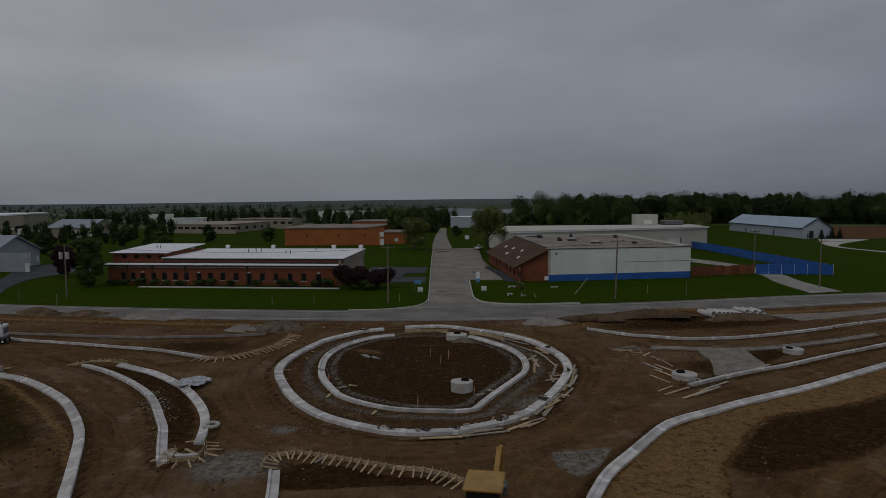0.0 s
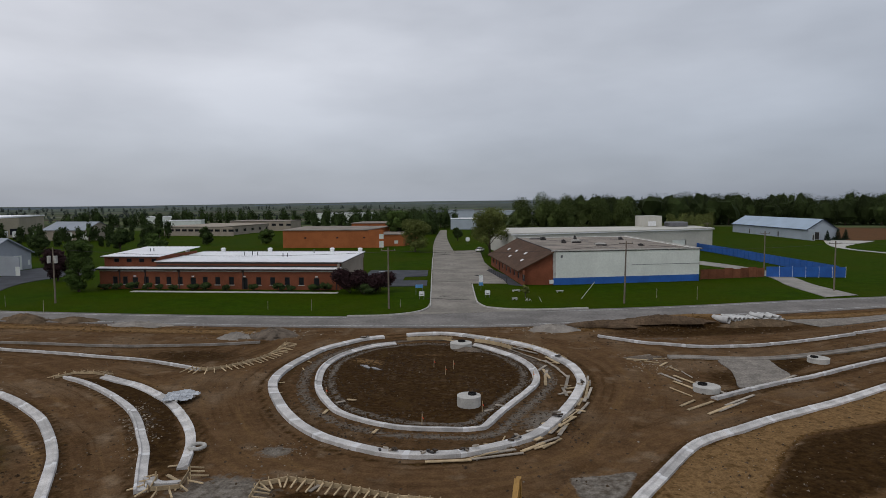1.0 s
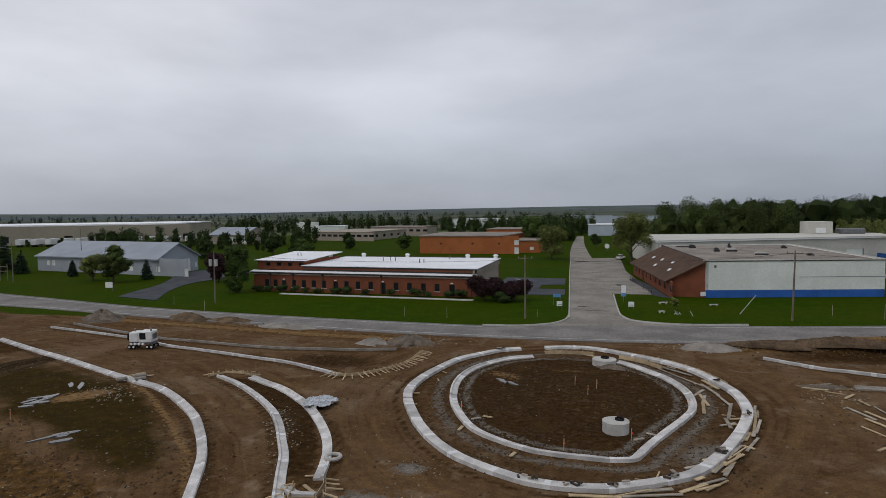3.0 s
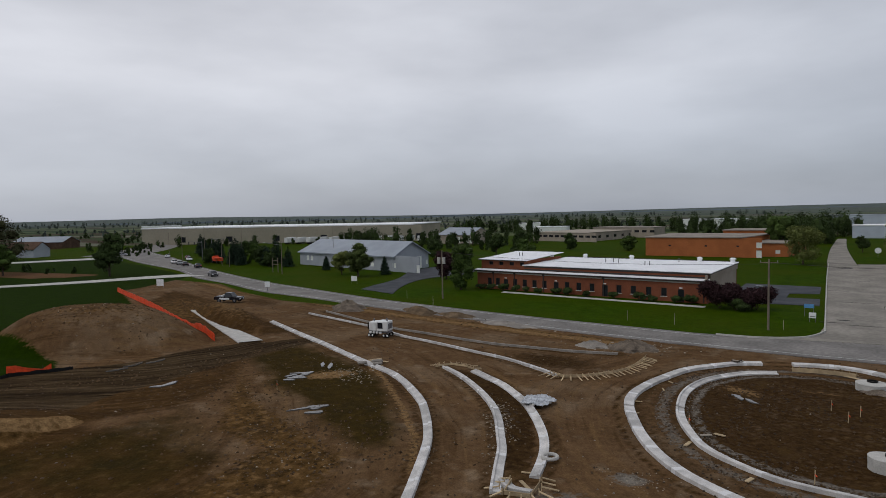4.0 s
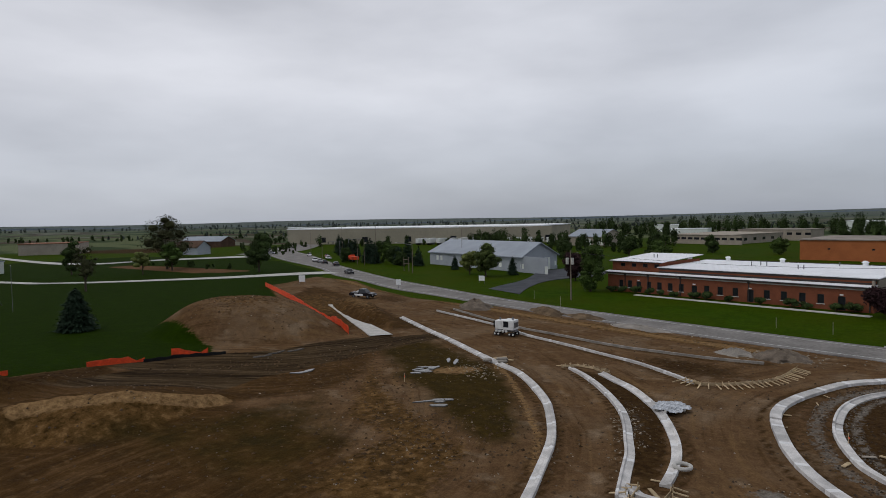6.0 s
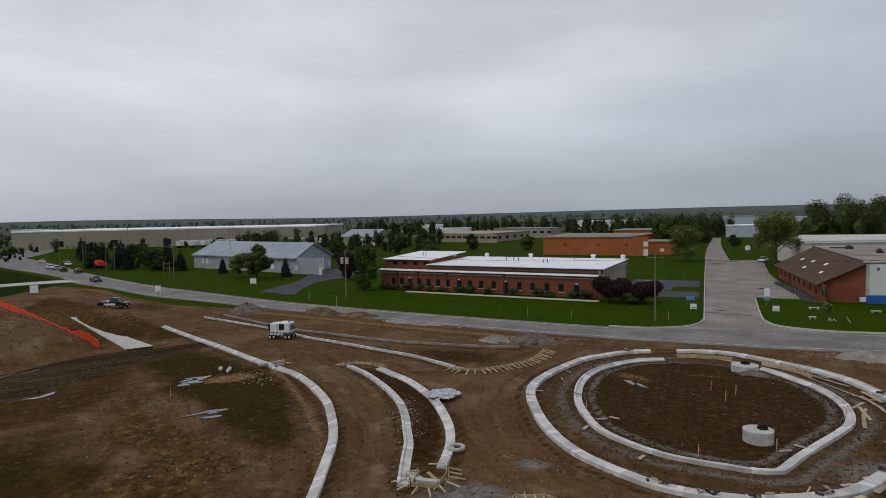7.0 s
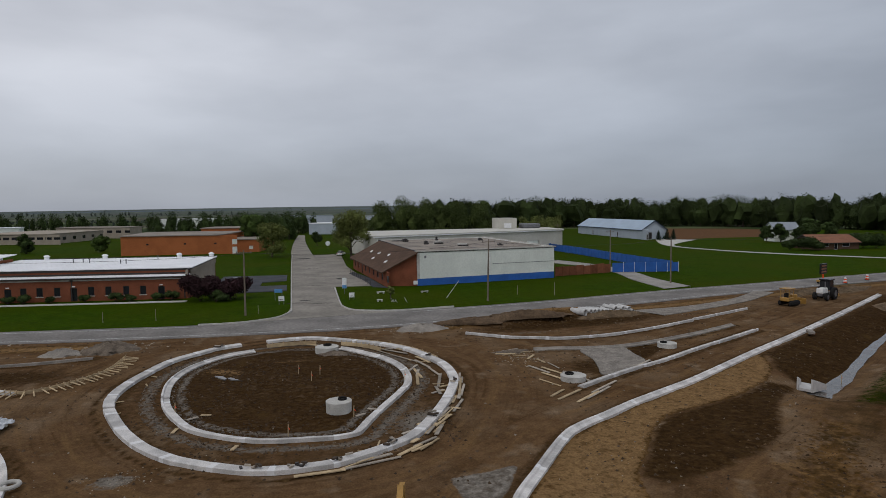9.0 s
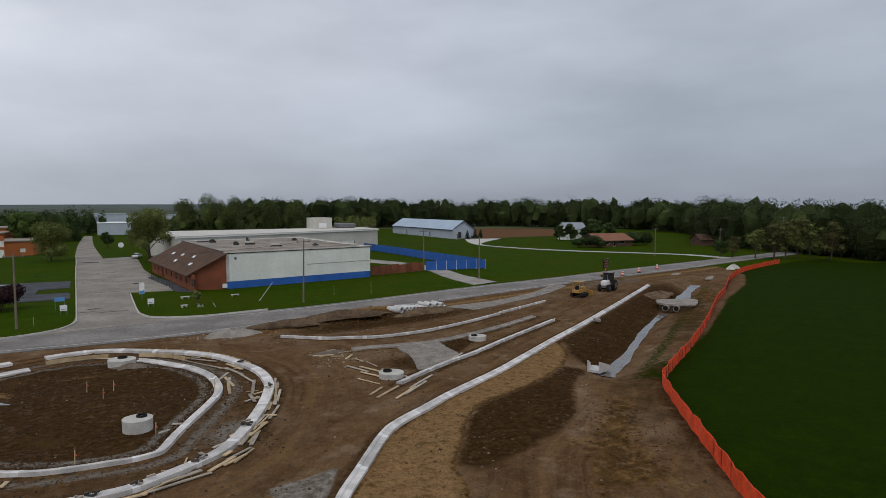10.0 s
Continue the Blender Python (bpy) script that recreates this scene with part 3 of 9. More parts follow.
def land(x, y):
    """Height of the ground."""
    x, y = np.asarray(x, float), np.asarray(y, float)
    site = np.clip(inside(x, y, SITE) / 3, 0, 1)
    z = -0.06 + 0.05 * waves(x, y) * site
    z = z + bump_at(x, y, -84.3, 51.5, 14.5, 9, 4.9, 25, 1.9)
    z = z + bump_at(x, y, -85.5, 73.6, 17, 3.2, 1.9, -24, 1.5)
    z = z + bump_at(x, y, -66, 16, 7.5, 4.6, 2.5, 55) + bump_at(x, y, -71, 22, 5.5, 3.6, 1.3, 60)
    # the cut bank: a steep face from its foot up to the sandy lip, falling off gently behind
    back = along(x, y, LIP)
    up = inside(x, y, BANK_FOOT + [(-56, 42), (-72, 44), (-84, 30), (-80, 4)])
    face = np.clip(up / (np.maximum(up, 0) + back + 0.01), 0, 1) * np.clip(1.25 - back / 13, 0, 1)
    face = np.where(inside(x, y, LIP + [(-56, 42), (-72, 44), (-84, 30), (-80, 4)]) > 0, np.clip(1.06 - back / 14, 0, 1), face)
    z = z + 2.1 * face * np.clip(up / 0.8, 0, 1) * np.clip((34.5 - y) / 9, 0, 1) * (1 + 0.07 * waves(x * 1.7, y * 1.9))
    z = z + bump_at(x, y, 31.2, 85.7, 16, 2.8, 1.3, 12)
    ditch = along(x, y, DITCH)
    z = z - 1.25 * np.exp(-(ditch / 3.2) ** 2)
    ring = inside(x, y, RING_IN)
    z = z + np.clip(ring / 3, 0, 1) * (0.10 + 0.12 * waves(x * 0.7, y * 0.7))
    far = np.clip((np.hypot(x, y) - 760) / 2500, 0, 1)
    return z + far * (14 + 9 * np.sin(x * 0.0011 + 1) + 7 * np.sin(y * 0.0017 + 2))


KERB_LINES = [RING_OUT + RING_OUT[:1], [(-74.7, 73.2), (-64.6, 68.5), (-55.8, 64.6), (-48.5, 61.1), (-42.5, 58.4), (-39.3, 57), (-36.2, 54.9), (-33.2, 52.4), (-30.7, 50), (-28.5, 47.3), (-26.6, 44.7), (-25, 42.1), (-22.3, 36.6), (-21, 33.8), (-20, 31.8), (-19.1, 29.7), (-17.2, 25.6), (-15.3, 21.6)],
              [(-35.8, 61.8), (-33, 60), (-30.1, 57.6), (-27.4, 55), (-25, 52.3), (-23.1, 49.5), (-21.5, 46.7), (-20.1, 44.2), (-18.9, 41.4), (-17.5, 38.2)],
              [(-32.4, 61.9), (-30, 60.3), (-27.4, 58.6), (-25.1, 56.5), (-23.6, 55), (-22, 53.1), (-20.2, 50.5), (-18.7, 48), (-17.6, 45.6), (-16.9, 43.4), (-16.4, 41.3)],
              [(-75.1, 82), (-64.2, 79), (-57.4, 76.9), (-50.5, 73.8), (-45.4, 72.4), (-40.8, 71.1), (-36.4, 69.7), (-32.5, 68.6), (-28.4, 66.7), (-24.1, 64.3)],
              [(-74, 85), (-66.9, 82.2), (-59.4, 79.4), (-53.1, 77.3), (-48.3, 76.6), (-43.6, 75.7), (-39.4, 75), (-35.6, 74.7), (-32.2, 74.9), (-28.9, 75), (-25.7, 75.4), (-21.8, 76.3)],
              [(18.6, 78.3), (21.1, 76.1), (23.1, 74.5), (25.3, 73.7), (28, 72.6), (31.2, 72.5), (34.9, 73), (39.3, 74.3), (44.5, 76.3), (49.4, 78.5)],
              [(23.1, 67.8), (25.7, 67.6), (28.4, 67), (31.4, 66.7), (35, 67.2), (39.4, 68.6), (44.5, 70.5), (52.2, 74)],
              [(21.9, 54.1), (25.6, 56.3), (29.7, 58.5), (34, 60.5), (39.6, 63.7), (45.7, 66.9), (52.8, 70.7)],
              [(92.9, 90), (71.2, 76.6), (55, 66.8), (44.5, 60.7), (37.4, 56.4), (31.9, 53.1), (27.5, 50.8), (23.9, 48.9), (20.4, 46.8), (17.8, 45.3), (15.8, 43.6), (12.2, 39.1), (10.1, 36.4), (8.7, 33.9), (7.8, 32), (6, 28.3), (4.2, 24.5)]]


def build_ground():
    xs = axis_steps(-150, 132, 0.55, -4200, 4200)
    ys = axis_steps(16, 114, 0.55, -700, 4300)
    x, y = np.meshgrid(xs, ys)
    z = land(x, y)
    nx, ny = len(xs), len(ys)
    verts = np.stack([x, y, z], -1).reshape(-1, 3)
    i = np.arange(nx * ny).reshape(ny, nx)
    faces = np.stack([i[:-1, :-1], i[:-1, 1:], i[1:, 1:], i[1:, :-1]], -1).reshape(-1, 4)
    me = bpy.data.meshes.new("ground")
    me.from_pydata(verts.tolist(), [], faces.tolist())
    me.shade_smooth()
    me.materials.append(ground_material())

    def put(name, values):
        a = me.attributes.new(name, "FLOAT", "POINT")
        a.data.foreach_set("value", np.clip(values, 0, 1).ravel().astype(np.float32))

    def patch(cx, cy, rx, ry, turn=0.0, w=1.0):
        c, s = math.cos(radians(turn)), math.sin(radians(turn))
        u, v = ((x - cx) * c + (y - cy) * s) / rx, (-(x - cx) * s + (y - cy) * c) / ry
        return w * np.clip(1.25 - 0.75 * np.sqrt(u * u + v * v), 0, 1)

    def most(*a):
        return np.max(a, axis=0)

    def area(poly, soft=2.0, w=1.0):
        return w * np.clip(0.5 + inside(x, y, poly) / soft, 0, 1)

    verge = np.clip(1.2 - along(x, y, [(42, 45.8), (48, 49.8), (58.5, 56.4), (65.5, 61), (84, 72.6), (107, 88)]) / 2.0, 0, 1)
    put("soil", np.clip(0.5 + inside(x, y, SITE) / 3.0, 0, 1) - 0.52 * verge)
    soil = np.clip(inside(x, y, SITE) / 2 + 0.5, 0, 1)
    lanes = [RING_OUT + RING_OUT[:1], [(-90.7, 31.4), (-75.2, 40.9), (-66.3, 47.8), (-62.5, 56.2), (-62.2, 65.4), (-56.6, 73.1)], [(93.8, 88.3), (57.8, 67.5), (31.7, 52.9), (15.8, 43), (8.8, 34.2), (6.3, 26.5)],
             [(-65.3, 70.8), (-45.5, 62.1), (-34.5, 54.3), (-25.9, 45.4), (-21, 37.3), (-19.4, 29.3)], ROAD_NEAR[4:-2]]
    across = me.attributes.new("across", "FLOAT", "POINT")
    across.data.foreach_set("value", np.min([along(x, y, p) for p in lanes], axis=0).ravel().astype(np.float32))
    strip = np.clip(1.1 - np.abs(along(x, y, ROAD_NEAR) - 3.2) / 3.2, 0, 1) * np.clip((np.abs(x + 3) - 14) / 6, 0, 1)
    kerb_side = area([(45.5, 61.4), (42.2, 55.7), (38.9, 52.6), (34.6, 49.7), (31.6, 48.3), (27.4, 46.9), (24.9, 46.1), (22.1, 43.6), (19.7, 40.2), (17.6, 37.7), (16.3, 34.1), (14, 28.9), (9, 24), (6, 28.3), (7.8, 32), (10.1, 36.4), (12.2, 39.1), (15.8, 43.6), (20.4, 46.8), (27.5, 50.8), (37.4, 56.4)], 0.9)
    put("haul", soil * most(area([(-64.8, 22.7), (-56.3, 34.4), (-58.2, 40.4), (-58.7, 50.5), (-60.2, 58.4), (-65.1, 62.7), (-68.7, 53), (-67.1, 41.4), (-71.8, 29.5), (-74.4, 19.1)], 1.6), area([(-76.5, 30), (-73, 40), (-68, 48), (-65.5, 58), (-61, 67), (-58, 66), (-58.5, 58), (-58, 48), (-57.5, 40), (-62, 34)], 1.6)))
    put("red", soil * most(area([(-62, 30), (-48, 33), (-36, 34), (-27, 24), (-20, 12), (-30, 2), (-80, 2), (-74, 14)], 4, 0.95), area([(-59.8, 27), (-60, 38.7), (-59.1, 47.8), (-58.7, 55.5), (-50.5, 45.9), (-48.6, 40), (-51.5, 34.6), (-51.1, 26.7)], 4), area([(-79, 16.1), (-60.1, 17.5), (-57.8, 34), (-63.6, 36.7), (-72.7, 30)], 3), area([(-63.6, 71), (-73.4, 72.7), (-106.4, 86.9), (-128.1, 92.6), (-109.3, 71.4), (-91.3, 63.2), (-74.1, 59.4)], 3, 0.9)))
    put("olive", soil * most(area([(-58.4, 55.3), (-59.3, 63.6), (-48, 59.6), (-40.6, 56.5), (-34, 50.3), (-27.5, 42), (-28.8, 39.7), (-34.5, 42.2), (-40.2, 45.8), (-47.9, 48.4), (-51.7, 51.7)], 4), area([(-49, 34.8), (-47.9, 39.7), (-40.5, 37.3), (-35.5, 33.5), (-31.7, 25.5), (-53.4, 20.6)], 6, 0.6),
                             patch(39.4, 38.5, 6, 14, -35, 0.55), patch(74.8, 66.5, 24, 3, 38, 0.6)))
    up = inside(x, y, BANK_FOOT + LIP[::-1])
    put("tan", soil * most(np.clip(0.5 + up / 1.2, 0, 1) * 0.66, strip * 0.85, kerb_side * 0.95, patch(-84.3, 51.5, 14, 9, 25, 0.5), patch(-100.2, 76.4, 20, 7, -27, 0.7), area([(-57.6, 53.2), (-44.5, 44.2), (-28.7, 38.4), (-23.7, 27.8), (-33.3, 26.8), (-35.1, 36.1), (-41.5, 37.3)], 5, 0.85), patch(-68, 25.4, 10, 3, 40, 0.6),
                           area([(35.4, 44.7), (37.6, 40.7), (30, 32.9), (27.5, 27.4), (19.6, 29.8), (25.5, 37)], 5, 0.62), patch(70, 62, 22, 3.0, 38, 0.5), patch(93.5, 77.7, 20, 3, 40, 0.6)))
    ring = np.clip(inside(x, y, RING_IN) / 1.5 + 0.4, 0, 1) * (inside(x, y, RING_IN) > -1)
    moat = np.clip(inside(x, y, RING_OUT) / 1.0 + 0.2, 0, 1) * (inside(x, y, RING_IN) < 0)
    # soil darkened along the fence's foot to paint in its shade
    fence_shade = np.clip(1.1 - along(x, y, [(46.6, 47.1), (43.6, 45.2), (38.6, 39.8), (34.3, 34.1), (30.1, 28.5), (27.6, 22.5)]) / 1.5, 0, 1)
    # band beside each kerb darkened: contact shade put into the disturbed soil's colour
    kerb_shade = np.min([along(x, y, p) for p in KERB_LINES], axis=0)
    kerb_shade = np.clip(1.15 - np.abs(kerb_shade - 0.75) / 0.7, 0, 1) * 0.62
    ploughed = area([(-719, 75), (-375.3, 117.1), (-347.1, 156.1), (-421, 224.7), (-722, 226)], 30)
    put("dark", most(ploughed, soil * most(kerb_shade, area([(-10.3, 37.0), (-8.8, 38.2), (-6.1, 37.9), (-2.8, 36.3), (-0.1, 36.2), (1.4, 35.1), (-2.8, 35.0), (-9.4, 34.5)], 0.8, 0.95), patch(-65.5, 15.8, 7, 4.4, 55, 0.85), patch(-71, 22, 5, 3.4, 60, 0.75),  ring * 0.66, moat * 0.48, fence_shade * 0.8, area([(46, 61), (56, 67), (71, 75.8), (84, 83.5), (82, 77.5), (74.9, 72), (56.5, 58.9), (44.1, 51.3), (42, 52.9), (42.2, 55.7)], 1.5, 0.8), area([(38.9, 52.6), (34.6, 49.7), (31.6, 48.3), (27.4, 46.9), (24.9, 46.1), (22.1, 43.6), (19.7, 40.2), (17.6, 37.7), (18.1, 35.9), (22.7, 37.1), (26, 38.3), (30.2, 40.9), (34.7, 46.4), (41.5, 52)], 1.6, 0.88), patch(88.5, 82.4, 14, 5, 38, 0.8), patch(-27, 70.1, 7, 3.5, -12, 0.7), area([(-87.3, 23.7), (-79, 31.6), (-72.7, 30), (-68.1, 21.7), (-71.3, 15.5), (-82, 13.8)], 3, 0.85),
                            patch(-94.2, 88.1, 10, 4, -20, 0.55), patch(34.1, 81.4, 14, 3.2, 8, 0.9), area([(31.5, 60.7), (37.5, 65.4), (35.6, 67.9), (32.5, 66.1)], 1.5, 0.9), patch(26.8, 59.8, 4.5, 4.5, 0, 0.65), area([(-34.7, 62.2), (-28.8, 59.7), (-24.5, 56.1), (-21.3, 51.8), (-18.9, 46.5), (-17.4, 42), (-18.5, 41.4), (-21.2, 47), (-24.9, 52.1), (-28.9, 56.5), (-32.7, 59.8)], 0.8))))
    lip = np.clip(1.2 - along(x, y, [(p[0] + 0.5, p[1]) for p in LIP[1:]]) / 1.25, 0, 1)
    spill = np.clip(1.0 - along(x, y, [(-43.6, 58.8), (-38.9, 55.4), (-32.5, 49.4), (-26.7, 43.3), (-23.4, 38.3)]) / 0.9, 0, 1)
    put("sand", soil * most(lip, kerb_side * 0.62, strip * 0.62, spill * 0.75, patch(-44.7, 53.9, 3.5, 2, 50, 0.7), patch(-7.9, 66.9, 3.2, 1.5, -30, 0.55), patch(-1.8, 69.7, 4, 1.2, 0, 0.45), patch(2.8, 55.6, 1.5, 1.2, 0, 0.4), patch(-85.5, 73.6, 17, 3.6, -24, 0.5), patch(26.5, 36.6, 2.2, 1.2, 0, 0.52), patch(26.9, 29, 1.4, 1.2, 0, 0.52)))
    rim = -inside(x, y, RING_IN)
    band = np.clip(1.1 - np.abs(rim - 0.9) / 1.3, 0, 1) * 0.58
    band = np.maximum(band, np.clip(1.0 - np.abs(rim + 1.6) / 1.0, 0, 1) * 0.66)
    put("grey", soil * most(band, patch(-13, 37.9, 3.5, 3, 0, 0.75), area([(7, 39.7), (8.9, 40), (11.5, 40.7), (9.8, 37.7), (8.1, 35.8), (7.2, 37.5)], 0.6), patch(-11.4, 44.1, 1.5, 1.2, 0, 0.7), patch(26.4, 76.9, 5, 1, 0, 0.5), patch(-22.8, 50, 2.2, 7, 25, 0.4), patch(7.3, 49.6, 2.2, 4, -30, 0.6), patch(-14.8, 53.9, 1.6, 9, 0, 0.25)))
    put("meadow", np.maximum(np.clip(0.5 + inside(x, y, [(47.7, -62.1), (26.6, 16), (25.5, 28), (39, 47), (58, 57), (87, 75), (125, 96), (176.7, 109), (192.9, 82.3), (153.5, -64.7)]) / 3, 0, 1), np.clip(0.5 + inside(x, y, [(-337.2, -4.1), (-307.9, 128.9), (-257.9, 152.3), (-156.2, 116.6), (-131, 90), (-84, 62), (-71, 42), (-67, 17), (-74, -3.1)]) / 3, 0, 1)))
    put("field", 0.62 * area([(-258.6, 83.7), (-191.7, 92), (-181.5, 106.2), (-188.8, 109.7), (-257.3, 97.1)], 4) + np.clip(0.5 + inside(x, y, [(152.5, 247.7), (223.5, 259.4), (280.4, 323.4), (296.2, 395.5), (258.2, 417.6)]) / 4, 0, 1))
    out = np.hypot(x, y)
    # haze tint painted in, growing with distance
    put("far_haze", np.clip((out - 700) / 1900, 0, 1) * 0.6)
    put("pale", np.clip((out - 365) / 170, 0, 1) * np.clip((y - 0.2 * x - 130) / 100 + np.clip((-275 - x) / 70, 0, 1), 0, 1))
    return tagged(new("ground", me), "brown building-site soil with green grass round it", "ground", kind="structure")


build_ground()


# ---- roads ----
def ribbon(name, left, right, z, material, label, step=4.0, category="road"):
    a, b = spline(left, step), spline(right, step)
    n = max(len(a), len(b))
    a = np.stack([np.interp(np.linspace(0, 1, n), np.linspace(0, 1, len(a)), a[:, k]) for k in (0, 1)], -1)
    b = np.stack([np.interp(np.linspace(0, 1, n), np.linspace(0, 1, len(b)), b[:, k]) for k in (0, 1)], -1)
    bm = B()
    rows = [[bm.verts.new((*p, zz)) for p, zz in ((q, z - 0.14), (q, z), (r, z), (r, z - 0.14))] for q, r in zip(a, b)]
    for u, v in zip(rows, rows[1:]):
        for i in range(3):
            bm.faces.new((u[i], v[i], v[i + 1], u[i + 1]))
    bmesh.ops.recalc_face_normals(bm, faces=bm.faces[:])
    return whole(name, bm, material, label, category, kind="structure")


ribbon("road", ROAD_FAR, ROAD_NEAR, 0.03, ASPHALT, "worn grey two-lane asphalt road")
def line_mark(points, offset, width, label, z=0.036):
    c = spline(points, 3.0)
    s = normals(c)
    bm = B()
    rows = [[bm.verts.new((*(p + q * (offset + k)), zz)) for k, zz in ((0, z - 0.03), (0, z), (width, z), (width, z - 0.03))] for p, q in zip(c, s)]
    for a, b in zip(rows, rows[1:]):
        for i in range(3):
            bm.faces.new((a[i], b[i], b[i + 1], a[i + 1]))
    bmesh.ops.recalc_face_normals(bm, faces=bm.faces[:])
    return whole("road_line", bm, LINE_PAINT, label, "road marking", kind="structure")


line_mark(ROAD_NEAR, 1.1, 0.16, "faded white edge line of the road")
line_mark(ROAD_FAR[:10], -1.3, 0.16, "faded white edge line on the far side")
line_mark(ROAD_FAR[11:], -1.3, 0.16, "faded white edge line on the far side")
STREET_L, STREET_R = [(-9, 93.0), (-4.6, 95.4), (-2.7, 100), (-2.3, 104.8), (-2.4, 137), (-3, 190), (-3.5, 242), (-2.9, 302), (-0.9, 380)], [(13, 96.4), (7.4, 98.4), (5.7, 102.5), (5.5, 107), (5.5, 127), (5.3, 150), (4.5, 190), (3.1, 240), (2.3, 302), (2.9, 380)]
ribbon("street", STREET_L, STREET_R, 0.034, STREET, "pale worn concrete side street", 5.0)
bm = B()
slab(bm, [(5.2, 150), (5.4, 128.9), (12.7, 128.2), (12.6, 145.4), (11.3, 172), (12.4, 207), (10.7, 216.6), (3.9, 214.9), (4.4, 190)], -0.1, 0.03)
whole("parking_apron", bm, STREET, "pale concrete parking apron beside the street", "car park", kind="structure")
bm = B()
slab(bm, [(-18.1, 124.5), (-3.3, 125.5), (-3.4, 134), (-8.6, 134.1), (-8.5, 140.5), (-3.6, 142), (-3.6, 153.7), (-17.5, 154.8)], -0.1, 0.036)
whole("parking_lot", bm, LOT, "dark asphalt parking lot behind the brick building", "car park", kind="structure")
WEST_L = [(-444, -33), (-225.9, 43.2), (-195.6, 58.4), (-179.7, 80.7), (-172.1, 94.7), (-167.2, 109.7), (-162, 118.9)]
WEST_R = [(-444, -36), (-225.7, 39.8), (-194.4, 55.2), (-175.6, 77.6), (-165.9, 92.6), (-159, 108.1), (-152.2, 118.8)]
ribbon("west_lane", WEST_L, WEST_R, 0.036, CONCRETE_PALE, "narrow pale lane across the grass", 5.0)
ribbon("north_avenue", [(-288.3, 155.3), (-327.2, 199.3), (-491, 326), (-694, 485)], [(-263.2, 156.3), (-307.9, 212.7), (-472, 347), (-682, 505)], 0.036, ASPHALT, "far grey avenue that leaves the junction", 8.0)
ribbon("cross_avenue", [(-461, 76), (-297.4, 83.8), (-282.6, 120.2), (-270.4, 155.4)], [(-461, 73), (-292.5, 78.5), (-275.8, 113.6), (-257.8, 150.4)], 0.04, CONCRETE_PALE, "pale road that joins the junction", 5.0)
ribbon("shed_drive", [(-89.3, 112.2), (-91.1, 118.1), (-94.1, 130.8), (-100.5, 144.5), (-105.8, 154), (-105, 166)], [(-77.9, 108.4), (-84.1, 120.4), (-88.2, 133), (-87.4, 143.7), (-84.5, 151), (-88.5, 163)], 0.042, LOT, "dark asphalt drive to the metal shed", 4.0)
ribbon("fence_drive", [(64.2, 107.5), (66.1, 122.5), (69.5, 135.7), (69.8, 151.7), (62.3, 170.9), (54.9, 177.8)], [(70.8, 109.3), (71.6, 123.1), (74.3, 135.7), (74.9, 153.9), (68.7, 175.7), (59.4, 184.8)], 0.042, DRIVE, "pale concrete drive to the blue gate", 3.0)
ribbon("house_drive", [(162.3, 123), (162, 141.2), (144.9, 167.1), (136.5, 191.5), (137.1, 220.4), (156.9, 259.1)], [(165.9, 122.9), (165.3, 140.2), (147.9, 168), (138.9, 191.6), (139.9, 219.1), (172.9, 251.7)], 0.042, CONCRETE_PALE, "pale farm track", 4.0)
bm = B()
slab(bm, [(-58.8, 121.3), (-19.3, 117.3), (-19.4, 116), (-58.9, 120)], -0.1, 0.05)
whole("walkway", bm, CONCRETE_PALE, "pale concrete walkway before the brick building", "path", kind="structure")

KERB = [(0.12, -0.12), (0.12, 0.15), (0.28, 0.17), (0.34, 0.05), (0.78, 0.02), (0.78, -0.12)]
KERB_FLAT = [(0.04, -0.15), (0.04, 0.15), (0.14, 0.19), (0.28, 0.18), (0.36, 0.08), (0.71, 0.05), (0.72, -0.15)]
KERB_WIDE = [(0, -0.12), (0, 0.16), (0.06, 0.18), (0.80, 0.13), (0.83, -0.12)]


def kerb(points, base_profile, label, closed=False, length=3.4, white=0.34, start=0.0, stop=1.0, z=0.06, flip=False, material=None, joints=True):
    """A concrete kerb of separate sections, with pale sealed bands at the joints."""
    profile = base_profile if closed else [(o - 0.45, h) for o, h in base_profile]
    line = spline(points, 0.42, closed)
    side = normals(line, closed) * (-1 if flip else 1)
    n = len(line)
    lo, hi = int(start * (n - 1)), int(stop * (n - 1))
    ob = thing("kerb", label, "kerb", group="new kerbs")
    k, count = lo, 0
    while k < hi:
        m = min(hi, k + max(2, int(length / 0.42)))
        bm = B()
        sweep(bm, line[k:m + 1], side[k:m + 1], profile, z)
        part("kerb_section", bm, material or CONCRETE, ob)
        if joints and m < hi:
            bm = B()
            sweep(bm, line[m:m + 2], side[m:m + 2], [(o, h + (0.004 if h > -0.1 else 0)) for o, h in profile], z)
            part("joint_band", bm, CONCRETE_WHITE, ob, "pale sealed joint band")
            m += 1
        k, count = m, count + 1
    return ob


